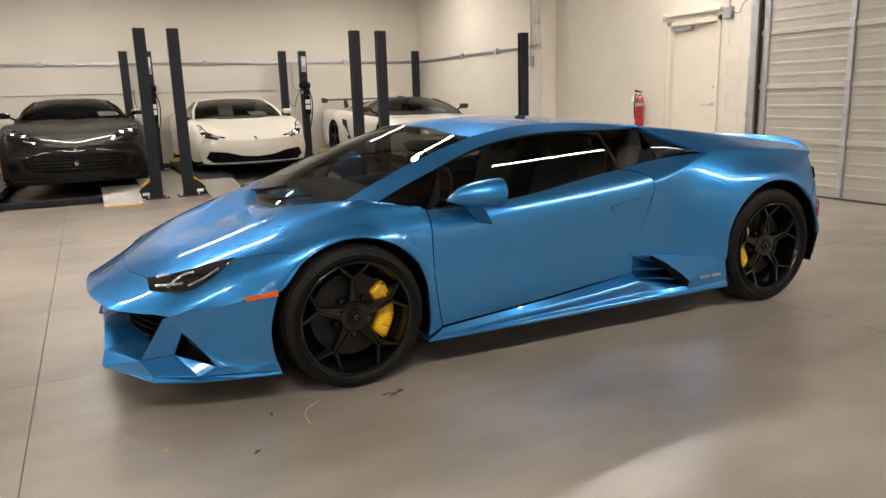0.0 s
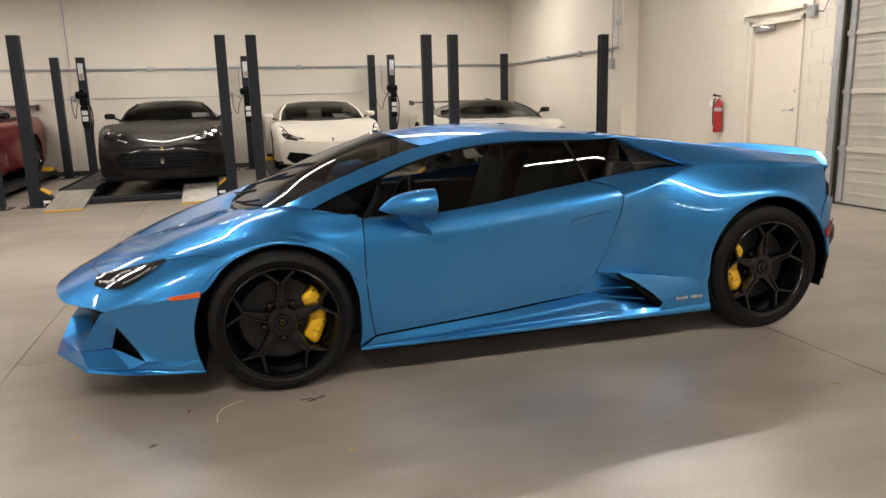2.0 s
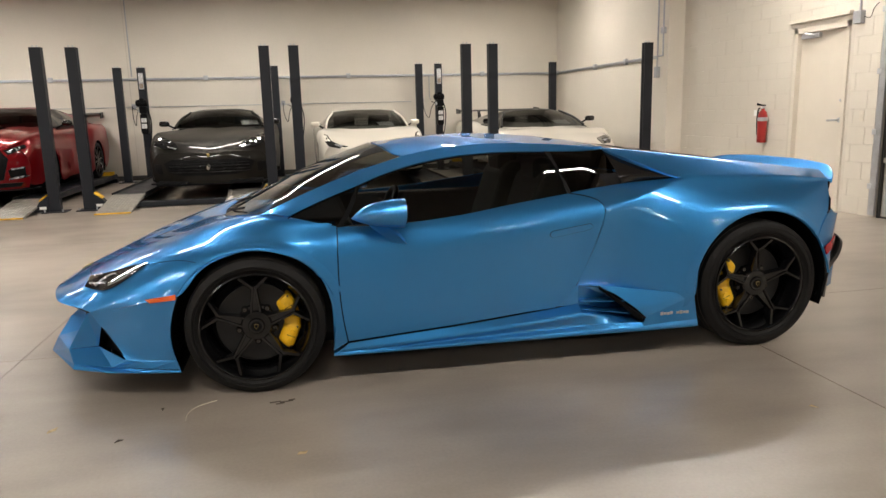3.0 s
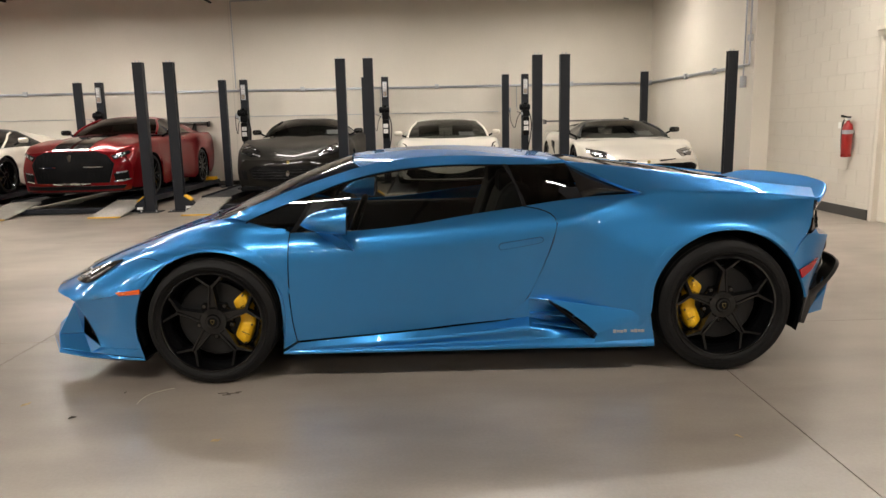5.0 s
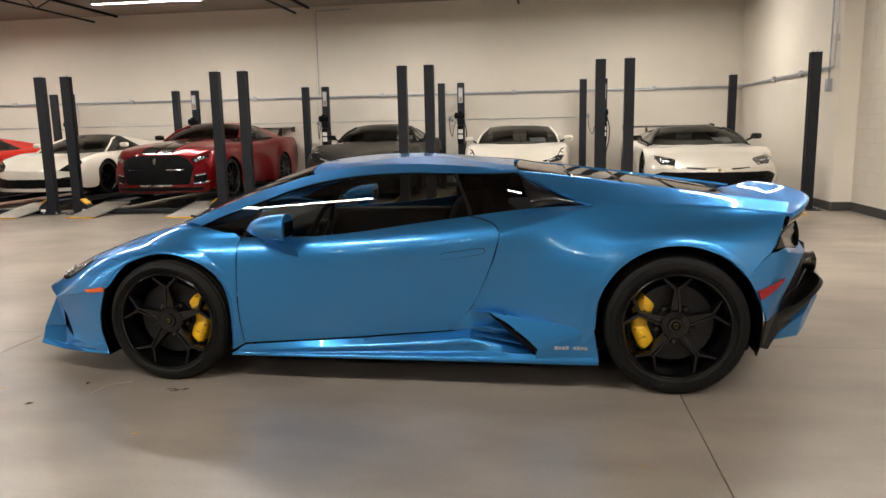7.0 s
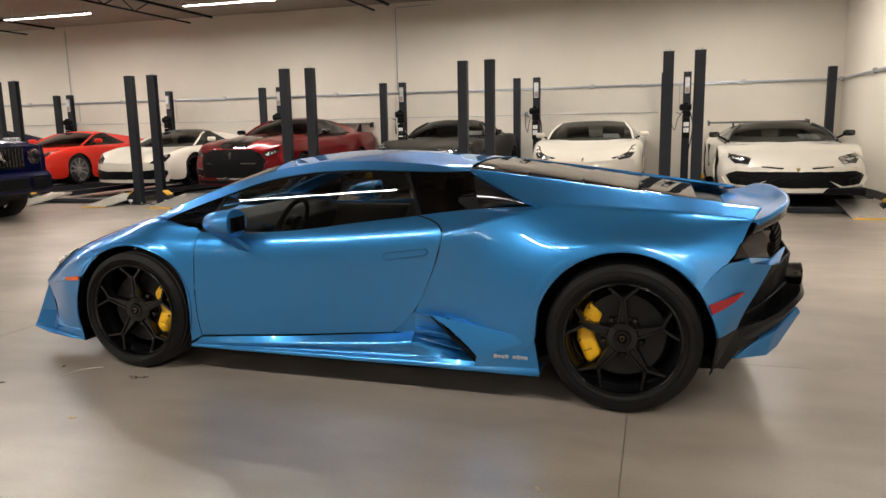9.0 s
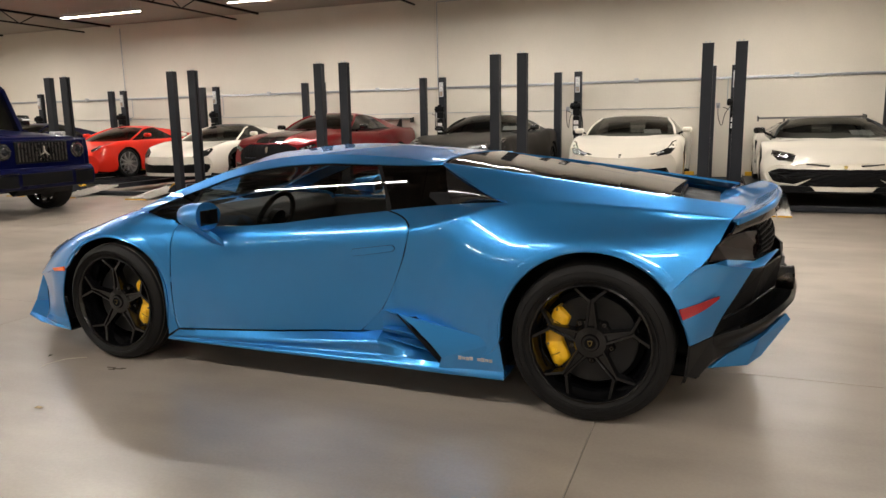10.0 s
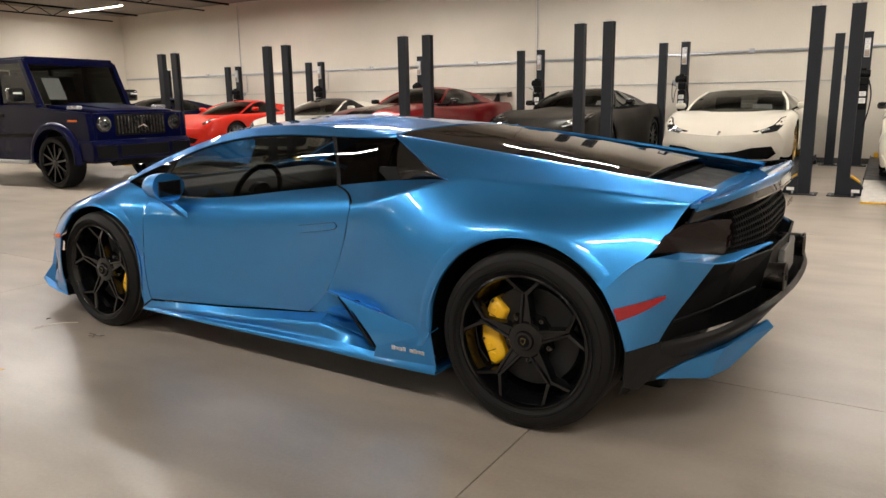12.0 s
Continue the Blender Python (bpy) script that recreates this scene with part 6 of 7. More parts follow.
# white wedge car with a black roof and rear wing
th, patch, skin = car("white_wedge_car", "white wedge-shaped sports car with black roof and rear wing", (CX[0] + .03, 6.9, Z_RUN), 90, dict(
    L=4.9, xf=1.10, xr=3.80, r=.345, paint=M_WHITE, roof=M_SATIN, rim=M_RIM, spokes=5, pillar=M_GLOSS,
    deck=[(0, .50), (.25, .58), (.7, .68), (1.25, .79), (1.7, .86), (3.0, .90), (4.2, .92), (4.9, .92)],
    crest=[(0, .84, .46), (.3, .86, .56), (.7, .87, .66), (1.1, .89, .735), (1.6, .87, .78), (2.6, .86, .84), (3.8, .90, .90), (4.9, .86, .90)],
    wide=[(0, .93, .40), (.4, .96, .46), (1.1, .995, .62), (2.2, .97, .52), (3.8, 1.01, .66), (4.9, .96, .62)],
    cabin=[(1.30, .80), (2.05, 1.11), (2.7, 1.12), (4.1, .93)], wb=.84, wr=.56, bow=.42, jut=.05, chin=.12,
    mirror=(1.75, .95, .93), mirror_paint=M_GLOSS, paper=-.42, glass_to=.55))
patch("headlight", [(.56, .60), (.86, .66), (.88, .60), (.80, .53), (.62, .52)], M_LENS, "dark angular headlight")
patch("lamp_insert", [(.66, .575), (.80, .60), (.78, .585), (.70, .555)], M_REFLECT, proud=.018)
patch("nose_vent", [(.18, .475), (.46, .495), (.46, .482), (.20, .46)], M_BLACK, "thin dark nose vent")
patch("front_intake", [(-.92, .37), (-.78, .42), (-.30, .375), (0, .365), (.30, .375), (.78, .42), (.92, .37), (.84, .24), (.60, .20), (-.60, .20), (-.84, .24)], M_BLACK, "wide black front intake", False)
patch("bumper_blade", [(.40, .30), (.60, .215), (.90, .235), (.96, .34), (.93, .25), (.88, .195), (.58, .185)], M_WHITE, "white bumper blade", proud=.03)
patch("badge", [(-.025, .47), (0, .475), (.025, .47), (.02, .44), (0, .43), (-.02, .44)], M_GOLD, "small dark and gold badge", False, .016)
part("chin", boxed(.02, .3, -.88, .88, .10, .20, bevel=.02), M_BLACK, th)
wing = part("rear_wing", prism(bmesh.new(), [(4.45, 1.10), (4.60, 1.135), (4.78, 1.14), (4.78, 1.12), (4.60, 1.11)], "y", -.90, .90), M_SATIN, th, "black rear wing")
for s in (-1, 1):
    part("wing_strut", prism(bmesh.new(), [(4.3, .86), (4.5, 1.11), (4.65, 1.12), (4.6, .86)], "y", s * .45 - .012, s * .45 + .012), M_SATIN, wing)
    part("end_plate", prism(bmesh.new(), [(4.42, 1.06), (4.45, 1.15), (4.8, 1.17), (4.8, 1.06)], "y", s * .91 - .01, s * .91 + .01), M_SATIN, wing)
    part("side_intake", prism(bmesh.new(), [(2.75, .36), (3.05, .72), (3.25, .74), (3.15, .36)], "y", s * .985 - .02, s * .985 + .01), M_BLACK, th)

# white mid-engined car with bronze wheels
th, patch, skin = car("white_coupe", "white mid-engined sports coupe with bronze wheels", (CX[1] - .02, 8.25, Z_RUN), 90, dict(
    L=4.6, xf=1.13, xr=3.78, r=.345, paint=M_WHITE, rim=M_BRONZE, spokes=10,
    deck=[(0, .50), (.2, .58), (.6, .69), (1.1, .80), (1.5, .88), (3.0, .92), (4.0, .94), (4.6, .92)],
    crest=[(0, .78, .56), (.25, .84, .68), (.6, .88, .77), (1.1, .90, .85), (1.7, .86, .86), (2.6, .85, .88), (3.7, .90, .95), (4.6, .85, .92)],
    wide=[(0, .88, .44), (.4, .93, .48), (1.1, .985, .64), (2.2, .94, .52), (3.7, .99, .66), (4.6, .94, .62)],
    cabin=[(1.20, .84), (2.0, 1.195), (2.6, 1.205), (4.0, .96)], wb=.84, wr=.62, bow=.34, jut=.04, chin=.13,
    mirror=(1.75, .93, .94), paper=-.38, glass_to=.6))
patch("headlight", [(.47, .565), (.62, .60), (.74, .66), (.80, .76), (.86, .78), (.88, .68), (.80, .575), (.60, .53)], M_LENS, "black slanted headlight", proud=.008)
patch("lamp_insert", [(.56, .578), (.68, .61), (.70, .595), (.60, .562)], M_REFLECT, "bright lamp", proud=.013)
patch("front_intake", [(-.80, .24), (-.74, .35), (-.48, .325), (-.26, .265), (0, .245), (.26, .265), (.48, .325), (.74, .35), (.80, .24), (.70, .16), (-.70, .16)], M_BLACK, "wide black lower intake", False)
patch("badge", [(-.02, .56), (.02, .56), (.018, .52), (-.018, .52)], M_CHROME, "tiny bright badge", False, .014)

# dark grey front-engined coupe
th, patch, skin = car("grey_coupe", "dark grey front-engined grand touring coupe", (CX[2] + .36, 7.3, Z_RUN), 90, dict(
    L=4.66, xf=1.02, xr=3.74, r=.35, paint=M_GREY, rim=M_RIM, spokes=10,
    deck=[(0, .58), (.15, .68), (.5, .79), (1.0, .87), (1.6, .93), (2.0, .96), (3.6, .98), (4.3, 1.0), (4.66, .96)],
    crest=[(0, .74, .60), (.25, .82, .74), (.6, .88, .83), (1.1, .90, .90), (1.7, .86, .90), (2.8, .86, .90), (3.7, .91, .98), (4.66, .84, .94)],
    wide=[(0, .88, .44), (.4, .94, .50), (1.0, .985, .66), (2.3, .93, .55), (3.7, .985, .68), (4.66, .92, .64)],
    cabin=[(1.68, .94), (2.35, 1.25), (2.9, 1.265), (4.1, 1.0)], wb=.80, wr=.55, bow=.36, jut=.05, chin=.12,
    mirror=(2.15, .92, 1.03), mirror_paint=M_GLOSS, paper=-.52, glass_to=.68, bulge=.02))
patch("headlight", [(.46, .665), (.52, .74), (.66, .80), (.82, .86), (.86, .84), (.84, .72), (.66, .655)], M_LENS, "slanted dark headlight")
patch("lamp_insert", [(.48, .665), (.62, .70), (.80, .83), (.81, .815), (.65, .69), (.50, .655)], M_REFLECT, "bright light strip", proud=.012)
patch("grille", [(-.68, .44), (-.55, .50), (0, .475), (.55, .50), (.68, .44), (.60, .30), (.40, .255), (-.40, .255), (-.60, .30)], M_BLACK, "wide dark grille", False)
for k in range(4):
    patch("grille_bar", [(-.60, .30 + k * .045), (.60, .30 + k * .045), (.60, .306 + k * .045), (-.60, .306 + k * .045)], M_SATIN, "", False, .02)
patch("grille_badge", [(-.03, .40), (0, .43), (.025, .40), (.03, .35), (0, .33), (-.02, .36)], M_CHROME, "bright grille badge", False, .03)
patch("badge", [(-.02, .58), (.02, .58), (.018, .535), (-.018, .535)], M_GOLD, "small yellow nose badge", False, .016)
patch("corner_intake", [(.72, .42), (.86, .44), (.86, .30), (.72, .28)], M_BLACK, "black corner intake")
part("lower_lip", boxed(.0, .3, -.80, .80, .10, .17, bevel=.02), M_BLACK, th)

# red coupe with black stripes and wing
th, patch, skin = car("red_muscle_car", "red muscle car with black bonnet stripes and rear wing", (CX[3] - .04, 7.25, Z_RUN), 90, dict(
    L=4.8, xf=.98, xr=3.70, r=.355, paint=M_CARRED, rim=M_RIM, spokes=10, low=.19,
    deck=[(0, .80), (.15, .87), (.5, .95), (1.0, 1.0), (1.6, 1.04), (2.0, 1.06), (3.6, 1.10), (4.4, 1.10), (4.8, 1.07)],
    crest=[(0, .74, .78), (.25, .84, .86), (.6, .88, .92), (1.1, .90, .97), (1.8, .88, .98), (2.8, .87, .98), (3.7, .93, 1.04), (4.8, .84, 1.04)],
    wide=[(0, .88, .58), (.4, .94, .60), (1.0, .97, .70), (2.3, .93, .62), (3.7, .985, .74), (4.8, .93, .70)],
    cabin=[(1.55, 1.04), (2.30, 1.36), (3.0, 1.375), (4.2, 1.10)], wb=.80, wr=.55, bow=.26, jut=.05, chin=.15,
    mirror=(1.95, .93, 1.10), mirror_paint=M_GLOSS, glass_to=.72, bulge=.03, reach=.9))
patch("grille", [(-.66, .60), (-.56, .74), (-.40, .80), (.40, .80), (.56, .74), (.66, .60), (.58, .30), (-.58, .30)], M_BLACK, "large black shield-shaped grille", False, .02)
patch("lower_lip", [(-.80, .25), (.80, .25), (.76, .19), (-.76, .19)], M_BLACK, "black lower lip", False, .03)
patch("bright_bar", [(-.50, .545), (-.22, .55), (-.22, .566), (-.51, .562)], M_CHROME, "thin bright grille edge", True, .034)
patch("bright_bar", [(-.30, .285), (.30, .285), (.30, .297), (-.30, .297)], M_CHROME, "thin bright grille edge", False, .034)
patch("corner_trim", [(.64, .30), (.86, .335), (.87, .35), (.64, .315)], M_CHROME, "thin bright bumper trim", True, .024)
patch("grille_badge", [(-.03, .74), (.0, .76), (.03, .72), (.01, .64), (-.02, .65)], M_CHROME, "bright snake-like badge bars", False, .03)
patch("headlight", [(.60, .73), (.84, .80), (.86, .76), (.66, .66)], M_LENS, "narrow dark headlight")
patch("lamp_insert", [(.64, .715), (.70, .735), (.70, .70), (.67, .69)], M_REFLECT, proud=.018)
patch("lamp_insert", [(.74, .75), (.80, .77), (.81, .745), (.76, .72)], M_REFLECT, proud=.018)
patch("corner_intake", [(.64, .44), (.84, .48), (.84, .32), (.66, .30)], M_BLACK, "black corner intake")
patch("fog_lamp", [(.68, .46), (.82, .48), (.82, .46), (.68, .44)], M_REFLECT, proud=.018)
for s in (-1, 1):
    st = np.array([[(x, s * w, along([(0, .80), (.15, .87), (.5, .95), (1.0, 1.0), (1.6, 1.04)], x) + .016 + .02 * math.sin(math.pi * min(1, x / 1.5))) for x in np.linspace(.02, 1.62, 14)] for w in (.022, .15, .29)])
    ob = link("stripe", mesh_of("stripe", st), M_GLOSS, th, "black bonnet stripe")
    thick(ob, .004)
wing = part("rear_wing", prism(bmesh.new(), [(4.55, 1.24), (4.70, 1.275), (4.88, 1.285), (4.88, 1.27), (4.70, 1.25)], "y", -.86, .86), M_SATIN, th, "black rear wing")
for s in (-1, 1):
    part("wing_strut", prism(bmesh.new(), [(4.45, 1.08), (4.65, 1.25), (4.8, 1.27), (4.72, 1.06)], "y", s * .55 - .015, s * .55 + .015), M_SATIN, wing)
    part("end_plate", prism(bmesh.new(), [(4.53, 1.16), (4.53, 1.27), (4.9, 1.31), (4.9, 1.18)], "y", s * .87 - .01, s * .87 + .01), M_SATIN, wing)

# white coupe with black roof, and a bright red one
th, patch, skin = car("white_supercar", "white sports coupe with black roof and dark bumper", (CX[4] - .05, 8.05, Z_RUN), 90, dict(
    L=4.55, xf=1.12, xr=3.78, r=.34, paint=M_WHITE, roof=M_SATIN, rim=M_RIM, spokes=10, pillar_a=M_WHITE,
    deck=[(0, .52), (.2, .60), (.6, .70), (1.1, .79), (1.5, .86), (3.0, .92), (4.0, .92), (4.55, .90)],
    crest=[(0, .80, .54), (.25, .86, .66), (.6, .89, .75), (1.1, .90, .83), (1.7, .86, .84), (2.6, .85, .86), (3.7, .90, .93), (4.55, .85, .90)],
    wide=[(0, .90, .42), (.4, .94, .48), (1.1, .985, .62), (2.2, .93, .52), (3.7, .99, .66), (4.55, .94, .62)],
    cabin=[(1.15, .82), (1.95, 1.16), (2.5, 1.19), (3.9, .95)], wb=.82, wr=.55, bow=.40, jut=.04, chin=.12,
    mirror=(1.72, .95, .98), glass_to=.62))
patch("headlight", [(.58, .52), (.66, .62), (.84, .70), (.88, .66), (.84, .55), (.72, .50)], M_LENS, "dark curved headlight")
patch("front_intake", [(-.90, .36), (-.70, .40), (-.45, .34), (0, .33), (.45, .34), (.70, .40), (.90, .36), (.82, .20), (-.82, .20)], M_BLACK, "black lower bumper", False)
th, patch, skin = car("red_supercar", "bright red mid-engined sports coupe", (CX[5] - .1, 8.1, Z_RUN), 90, dict(
    L=4.55, xf=1.12, xr=3.78, r=.34, paint=M_RED2, rim=M_SILVER, spokes=10,
    deck=[(0, .52), (.2, .60), (.6, .70), (1.1, .79), (1.5, .86), (3.0, .92), (4.0, .94), (4.55, .92)],
    crest=[(0, .78, .54), (.25, .84, .68), (.6, .88, .77), (1.1, .90, .85), (1.7, .86, .86), (2.6, .85, .88), (3.7, .90, .95), (4.55, .85, .92)],
    wide=[(0, .88, .44), (.4, .93, .48), (1.1, .975, .62), (2.2, .93, .52), (3.7, .98, .66), (4.55, .93, .62)],
    cabin=[(1.2, .84), (2.0, 1.17), (2.6, 1.19), (4.0, .96)], wb=.80, wr=.56, bow=.34, jut=.04, chin=.13,
    mirror=(1.75, .93, .98), glass_to=.6))
patch("headlight", [(.60, .66), (.64, .76), (.76, .80), (.84, .70), (.74, .62)], M_LENS, "dark tall headlight")
patch("front_intake", [(-.70, .30), (-.46, .36), (.46, .36), (.70, .30), (.60, .20), (-.60, .20)], M_BLACK, "black lower intake", False)
th, patch, skin = car("navy_coupe", "navy blue coupe on the last lift", (CX[6], 7.6, Z_RUN), 90, dict(
    L=4.6, xf=1.05, xr=3.74, r=.345, paint=M_NAVY, rim=M_SILVER, spokes=10,
    deck=[(0, .62), (.2, .72), (.6, .82), (1.1, .90), (1.6, .96), (3.0, 1.0), (4.0, 1.02), (4.6, 1.0)],
    crest=[(0, .76, .62), (.25, .84, .76), (.6, .88, .85), (1.1, .90, .92), (1.7, .86, .92), (2.6, .85, .93), (3.7, .90, 1.0), (4.6, .85, .97)],
    wide=[(0, .88, .46), (.4, .93, .52), (1.1, .97, .66), (2.2, .92, .56), (3.7, .97, .70), (4.6, .92, .66)],
    cabin=[(1.55, .97), (2.25, 1.28), (2.9, 1.30), (4.1, 1.02)], wb=.80, wr=.55, bow=.34, mirror=(2.0, .93, 1.05), glass_to=.7))
patch("headlight", [(.58, .66), (.80, .74), (.84, .66), (.66, .60)], M_LENS, "dark headlight")
patch("grille", [(-.50, .50), (.50, .50), (.56, .30), (-.56, .30)], M_BLACK, "black grille", False)


def sheet(corners):
    bm = bmesh.new()
    bm.faces.new([bm.verts.new(p) for p in corners])
    return bm


# navy box-shaped off-roader on the floor, front towards +x
def off_roader(at):
    th = thing("off_roader", "navy blue box-shaped off-road car with black wheels", "off-road car", at)
    R = .40
    def arch_cut(x0):
        return [(x0 + .52 * math.cos(radians(a)), R + .05 + .47 * math.sin(radians(a))) for a in range(0, 181, 20)]
    # lower side with wheel openings, nose at x = 0
    outline = [(-.02, .48), (-.02, .95), (-.05, 1.15), (-1.22, 1.24), (-1.24, 1.29), (-4.62, 1.30), (-4.68, .95), (-4.66, .45)] + [(x, z) for x, z in arch_cut(-3.75)[::-1]] + [(-3.15, .42), (-1.45, .42)] + [(x, z) for x, z in arch_cut(-.86)[::-1]]
    for s in (-1, 1):
        part("body_side", prism(bmesh.new(), outline, "y", s * .86 - .05, s * .86 + .05, .015), M_NAVY, th)
        # fender flares
        for cx in (-.86, -3.75):
            bm = bmesh.new()
            ring = [[bm.verts.new((cx + rr * math.cos(radians(a)), s * w, R + .05 + rr * .93 * math.sin(radians(a)))) for rr, w in ((.50, .90), (.50, .975), (.54, .985), (.60, .96), (.62, .90))] for a in range(-8, 189, 7)]
            for p, q in zip(ring, ring[1:]):
                for i in range(4):
                    bm.faces.new((p[i], p[i + 1], q[i + 1], q[i]))
            part("fender_flare", bm, M_NAVY, th, "", 50)
            plain_wheel(th, cx, s * .83, R, .29, M_RIM, 10)
        part("rub_strip", boxed(-4.5, -1.36, s * .915 - .012, s * .915 + .012, .78, .84, bevel=.006), M_BLACK, th, "black rub strip")
        part("side_step", boxed(-3.10, -1.50, s * .93 - .07, s * .93 + .07, .36, .42, bevel=.015), M_STEEL, th, "bright side step")
        part("indicator", boxed(-.62, -.36, s * .78 - .05, s * .78 + .05, 1.20, 1.265, bevel=.02), M_REFLECT, th, "clear fender top indicator")
        part("fender_marker", boxed(-.50, -.28, s * .912 - .004, s * .912 + .006, 1.02, 1.05, bevel=.003), M_ORANGE, th, "amber marker strip")
        # upper side: pillars round dark windows
        for x0, x1 in ((-1.36, -1.25), (-2.42, -2.34), (-3.40, -3.32), (-4.62, -4.46)):
            part("pillar", prism(bmesh.new(), [(x0, 1.27), (x1, 1.27), (x1 - .33 if x0 == -1.36 else x1, 1.98), (x0 - .33 if x0 == -1.36 else x0, 1.98)], "y", s * .80 - .04, s * .80 + .04, .008), M_NAVY, th)
        for x0, x1 in ((-2.34, -1.42), (-3.32, -2.42), (-4.46, -3.40)):
            part("side_window", sheet([(x0, s * .80, 1.31), (x1 + (.05 if x1 == -1.42 else 0), s * .80, 1.31), (x1 - (.24 if x1 == -1.42 else 0), s * .80, 1.93), (x0, s * .80, 1.93)]), M_REARGLASS, th, "dark side window")
        part("roof_rail", boxed(-4.6, -1.60, s * .79 - .03, s * .79 + .03, 1.93, 2.01, bevel=.015), M_NAVY, th)
        mir = part("mirror", boxed(-.10, .06, -.12, .12, -.10, .10, bevel=.04, m=pose(-1.50, s * 1.04, 1.44)), M_GLOSS, th, "", 50)
        part("mirror_strip", boxed(-.085, -.01, -.06, .06, -.005, .02, m=pose(-1.41, s * 1.06, 1.46)), M_PAPER, mir)
        part("door_handle", boxed(-2.26, -2.12, s * .92 - .02, s * .92 + .02, 1.10, 1.15, bevel=.01), M_BLACK, th)
        hl = part("headlight", lathe(bmesh.new(), [(0, -.02), (.105, -.02), (.125, -.004), (.13, .03)], 32, pose(.0, s * .66, .98, 0, 0, 90)), M_GLOSS, th, "round headlight with a bright ring", 35)
        part("ring", lathe(bmesh.new(), [(.084, -.027), (.106, -.027), (.106, -.018)], 32, pose(.0, s * .66, .98, 0, 0, 90), caps=False), M_CHROME, hl)
        part("lens", lathe(bmesh.new(), [(0, -.03), (.05, -.028), (.085, -.02)], 24, pose(.0, s * .66, .98, 0, 0, 90)), M_LENS, hl)
        part("bumper_intake", prism(bmesh.new(), [(s * .52, .46), (s * .86, .48), (s * .88, .64), (s * .52, .64)], "x", .045, .075), M_BLACK, th, "black bumper intake")
        part("bumper_bar", boxed(.07, .085, min(s * .50, s * .88), max(s * .50, s * .88), .655, .672), M_CHROME, th, "bright bumper trim")
    part("bonnet", prism(bmesh.new(), [(-.02, 1.12), (-.10, 1.19), (-1.25, 1.28), (-1.25, 1.05), (-.02, 1.05)], "y", -.70, .70, .02), M_NAVY, th)
    part("bonnet_bulge", prism(bmesh.new(), [(-.12, 1.18), (-.25, 1.215), (-1.24, 1.31), (-1.24, 1.2)], "y", -.36, .36, .012), M_NAVY, th)
    part("front_panel", boxed(-.06, -.005, -.82, .82, .70, 1.15, bevel=.03), M_NAVY, th)
    grille = part("grille", boxed(-.02, .012, -.47, .47, .80, 1.13, bevel=.02), M_BLACK, th, "black grille with bright upright bars")
    for k in range(15):
        y = -.42 + k * .06
        part("bar", boxed(.012, .03, y - .008, y + .008, .83, 1.10, bevel=.004), M_SATINPIPE, grille)
    part("star_ring", lathe(bmesh.new(), [(.098, -.045), (.118, -.045), (.118, -.03), (.098, -.03)], 32, pose(0, 0, .965, 0, 0, 90), closed=True), M_CHROME, grille, "bright round grille emblem")
    for a in (90, 210, 330):
        part("star_arm", tube(bmesh.new(), [(.045, 0, .965), (.045, .10 * math.cos(radians(a)), .965 + .10 * math.sin(radians(a)))], [.020, .006], 6), M_CHROME, grille)
    part("front_bumper", prism(bmesh.new(), [(-.30, .42), (.04, .42), (.07, .50), (.07, .66), (.02, .74), (-.30, .74)], "y", -.92, .92, .025), M_NAVY, th)
    part("bumper_mesh", boxed(.05, .074, -.46, .46, .48, .66, bevel=.01), M_BLACK, th, "black bumper grille")
    part("skid_plate", prism(bmesh.new(), [(-.2, .40), (.03, .42), (-.1, .33)], "y", -.5, .5), M_BLACK, th)
    part("windscreen", sheet([(-1.258, -.755, 1.28), (-1.258, .755, 1.28), (-1.578, .755, 1.95), (-1.578, -.755, 1.95)]), M_SCREEN, th, "upright flat windscreen").visible_shadow = False
    part("screen_frame", prism(bmesh.new(), [(-1.56, 1.92), (-1.58, 2.00), (-1.7, 2.00), (-1.7, 1.92)], "y", -.80, .80), M_NAVY, th)
    part("roof", boxed(-4.62, -1.58, -.78, .78, 1.98, 2.045, bevel=.02), M_NAVY, th)
    part("rear_wall", boxed(-4.68, -4.58, -.82, .82, .5, 1.35, bevel=.02), M_NAVY, th)
    part("rear_window", sheet([(-4.62, -.74, 1.35), (-4.62, .74, 1.35), (-4.62, .74, 1.95), (-4.62, -.74, 1.95)]), M_REARGLASS, th, "dark rear window")
    part("cabin", boxed(-4.5, -1.45, -.74, .74, .5, 1.22), M_CABIN, th)
    for s in (-1, 1):
        part("seat", prism(bmesh.new(), [(-2.1, 1.2), (-2.45, 1.2), (-2.62, 1.66), (-2.56, 1.78), (-2.46, 1.78), (-2.38, 1.5)], "y", s * .38 - .24, s * .38 + .24, .03), M_SEAT, th)
    part("paper", boxed(-.004, 0, -.15, .15, -.19, .19, m=pose(-1.47, -.42, 1.54, 0, -26, 0)), M_PAPER, th, "white sheet behind the windscreen")
    part("underbody", boxed(-4.6, -.2, -.70, .70, .38, .55), M_BLACK, th)
    return th


off_roader((-7.76, 4.05, 0)).matrix_basis = pose(-7.76, 4.05, 0, 0, 0, 2.9)

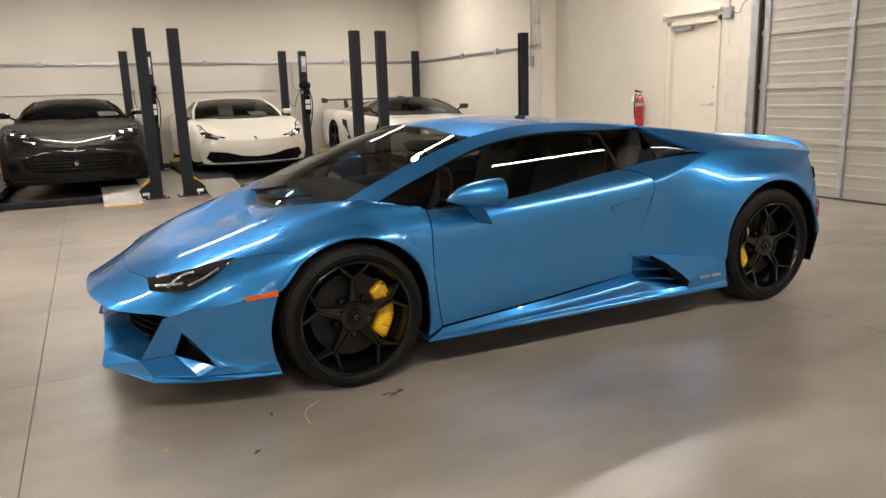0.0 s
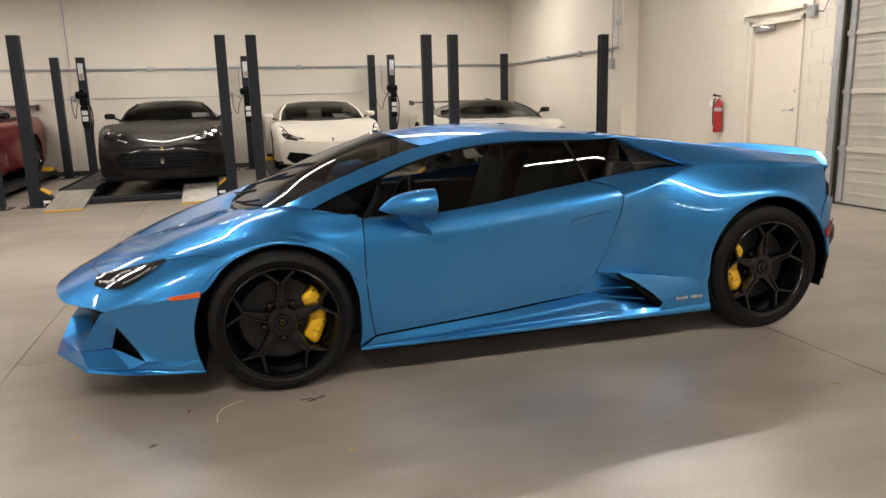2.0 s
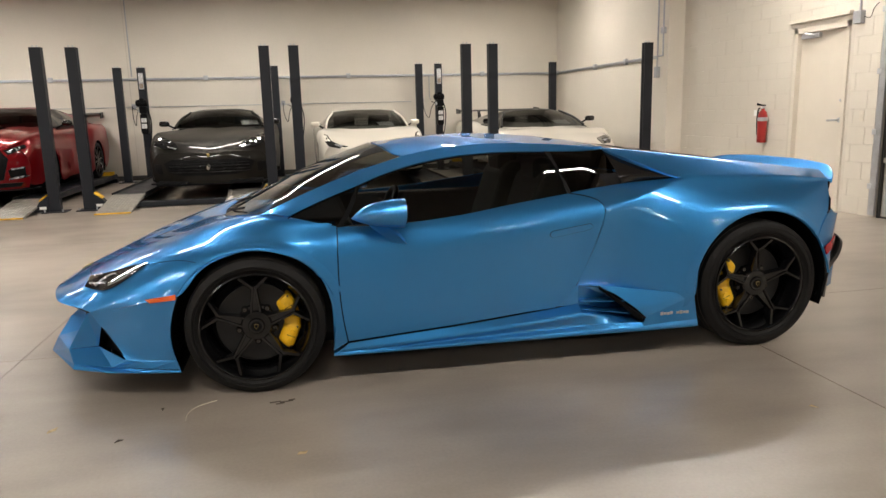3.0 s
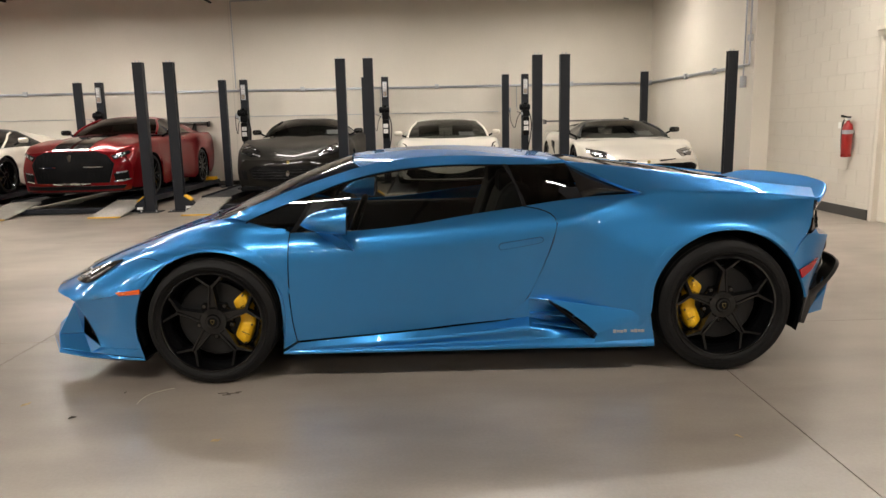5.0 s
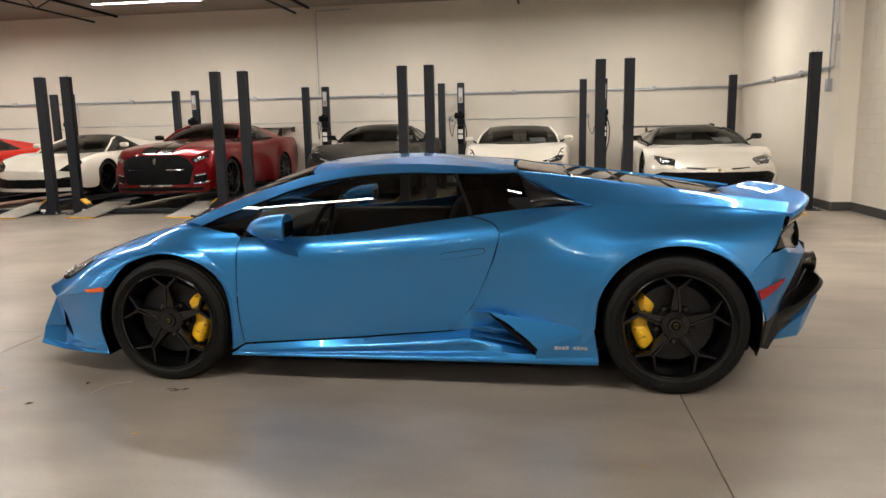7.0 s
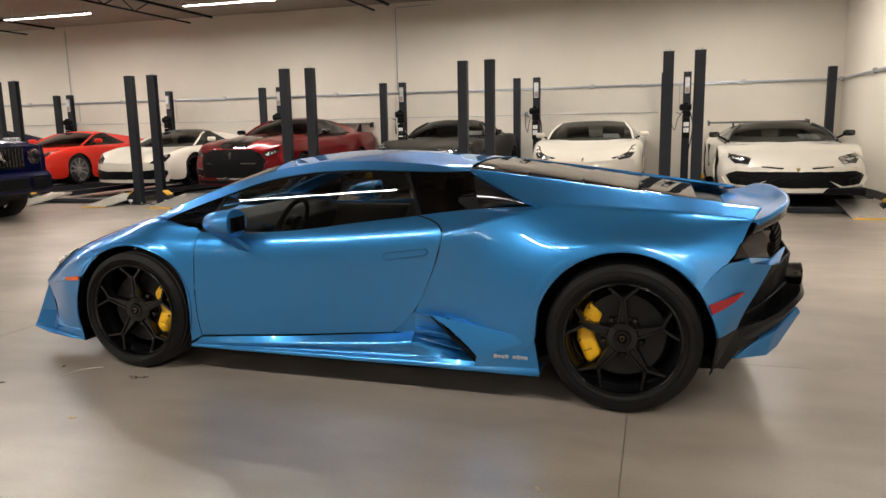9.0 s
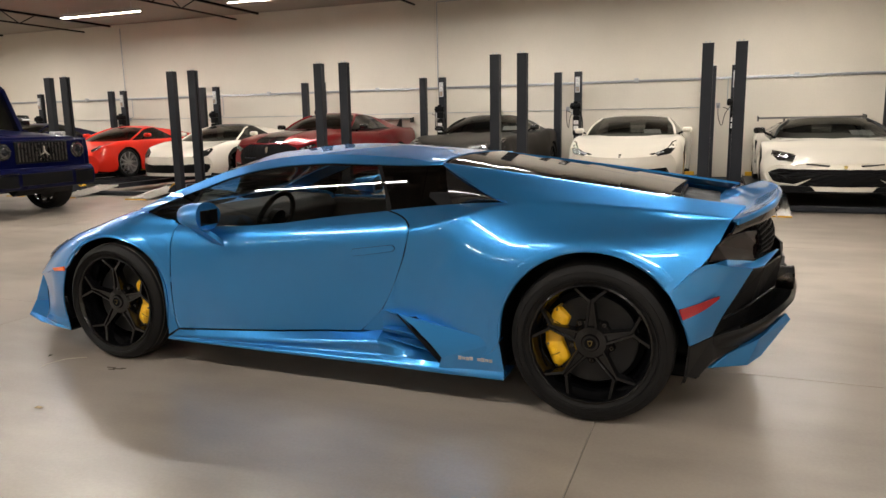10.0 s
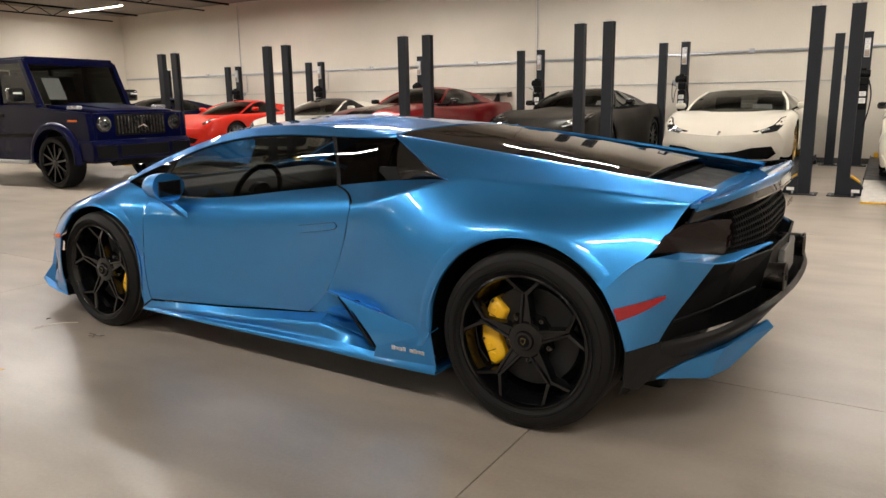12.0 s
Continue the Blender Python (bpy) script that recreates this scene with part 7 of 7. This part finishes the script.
# ---- small things on the floor ----
def scrap(name, label, category, at, turn, outline, material, lift_by=.004):
    th = thing(name, label, category, at, turn)
    bm = bmesh.new()
    n = len(outline)
    top = [bm.verts.new((x, y, .0015 + lift_by * (i % 2))) for i, (x, y) in enumerate(outline)]
    mid = bm.verts.new((sum(p[0] for p in outline) / n, sum(p[1] for p in outline) / n, .002))
    for i in range(n):
        bm.faces.new((top[i], top[(i + 1) % n], mid))
    ob = part("flake", bm, material, th)
    thick(ob, .001, 0)
    return th


M_LEAF = mat("dry_leaf", (0.45, 0.33, 0.18), 0.8, var=0.2, scale=60)
M_STRAW = mat("pale_straw", (0.62, 0.56, 0.46), 0.7, var=0.1, scale=80)
M_MARK = mat("rubber_mark", (0.085, 0.068, 0.052), 0.8, var=0.3, scale=60)
scrap("dry_leaf", "small dry tan leaf scrap on the concrete", "leaf", (-1.12, -1.61, 0), 20, [(-.022, 0), (-.01, .012), (.012, .01), (.024, .002), (.01, -.01), (-.01, -.012)], M_LEAF)
scrap("dry_leaf", "small dry tan leaf scrap on the concrete", "leaf", (-2.17, -1.14, 0), 60, [(-.03, 0), (-.01, .01), (.015, .012), (.03, .0), (.01, -.01)], M_LEAF)
scrap("dry_leaf", "small brown leaf scrap on the concrete", "leaf", (1.06, -1.72, 0), 130, [(-.02, 0), (0, .008), (.02, .004), (.012, -.008)], M_LEAF)
scrap("grit_chip", "dark chip of dirt on the concrete", "dirt", (-1.86, -1.32, 0), 40, [(-.02, .004), (0, .01), (.02, 0), (0, -.008)], M_MARK, .006)
scrap("grit_chip", "dark chip of dirt on the concrete", "dirt", (-1.74, -1.02, 0), 100, [(-.018, .004), (0, .008), (.016, 0), (0, -.006)], M_MARK, .006)
mark = thing("rubber_scuff", "short dark rubber scuff beside the front tyre", "scuff", (-1.21, -1.07, 0), 8)
for k, (x, y, l) in enumerate(((-.03, .012, .05), (.02, .0, .06), (-.01, -.014, .04), (.045, .012, .03))):
    part("streak", boxed(x - l / 2, x + l / 2, y - .005, y + .005, 0, .0012), M_MARK, mark)
strand = thing("straw_strand", "thin pale strand lying on the concrete", "strand", (-1.60, -1.08, 0), 0)
part("strand", tube(bmesh.new(), spline([(-.02, -.10, .003), (-.02, -.03, .004), (.0, .03, .004), (.05, .08, .003), (.09, .10, .003)], 16), .0018, 6), M_STRAW, strand)

# painted blocks of the east wall
block_mesh = bpy.data.meshes.new("block")
bm = boxed(0, .02, -.1965, .1965, -.0965, .0965, bevel=.002)
bm.to_mesh(block_mesh)
bm.free()
block_mesh.materials.append(M_BLOCK)
for row in range(21):
    z = .10 + row * .2
    if z > TOP - .1:
        break
    spans = ((D1 + .095, JOGY), (2.66, D0 - .095)) if z < DH + .1 else ((2.66, JOGY),)
    for lo, hi in spans:
        y = JOGY + (.2 if row % 2 else 0)
        while y > lo:
            b0, b1 = max(y - .4, lo), min(y, hi)
            if b1 - b0 > .04:
                ob = link("block", block_mesh, None, wall_block)
                ob.location = (EAST, (b0 + b1) / 2, z)
                ob.scale = (1, (b1 - b0) / .4, 1)
            y -= .4
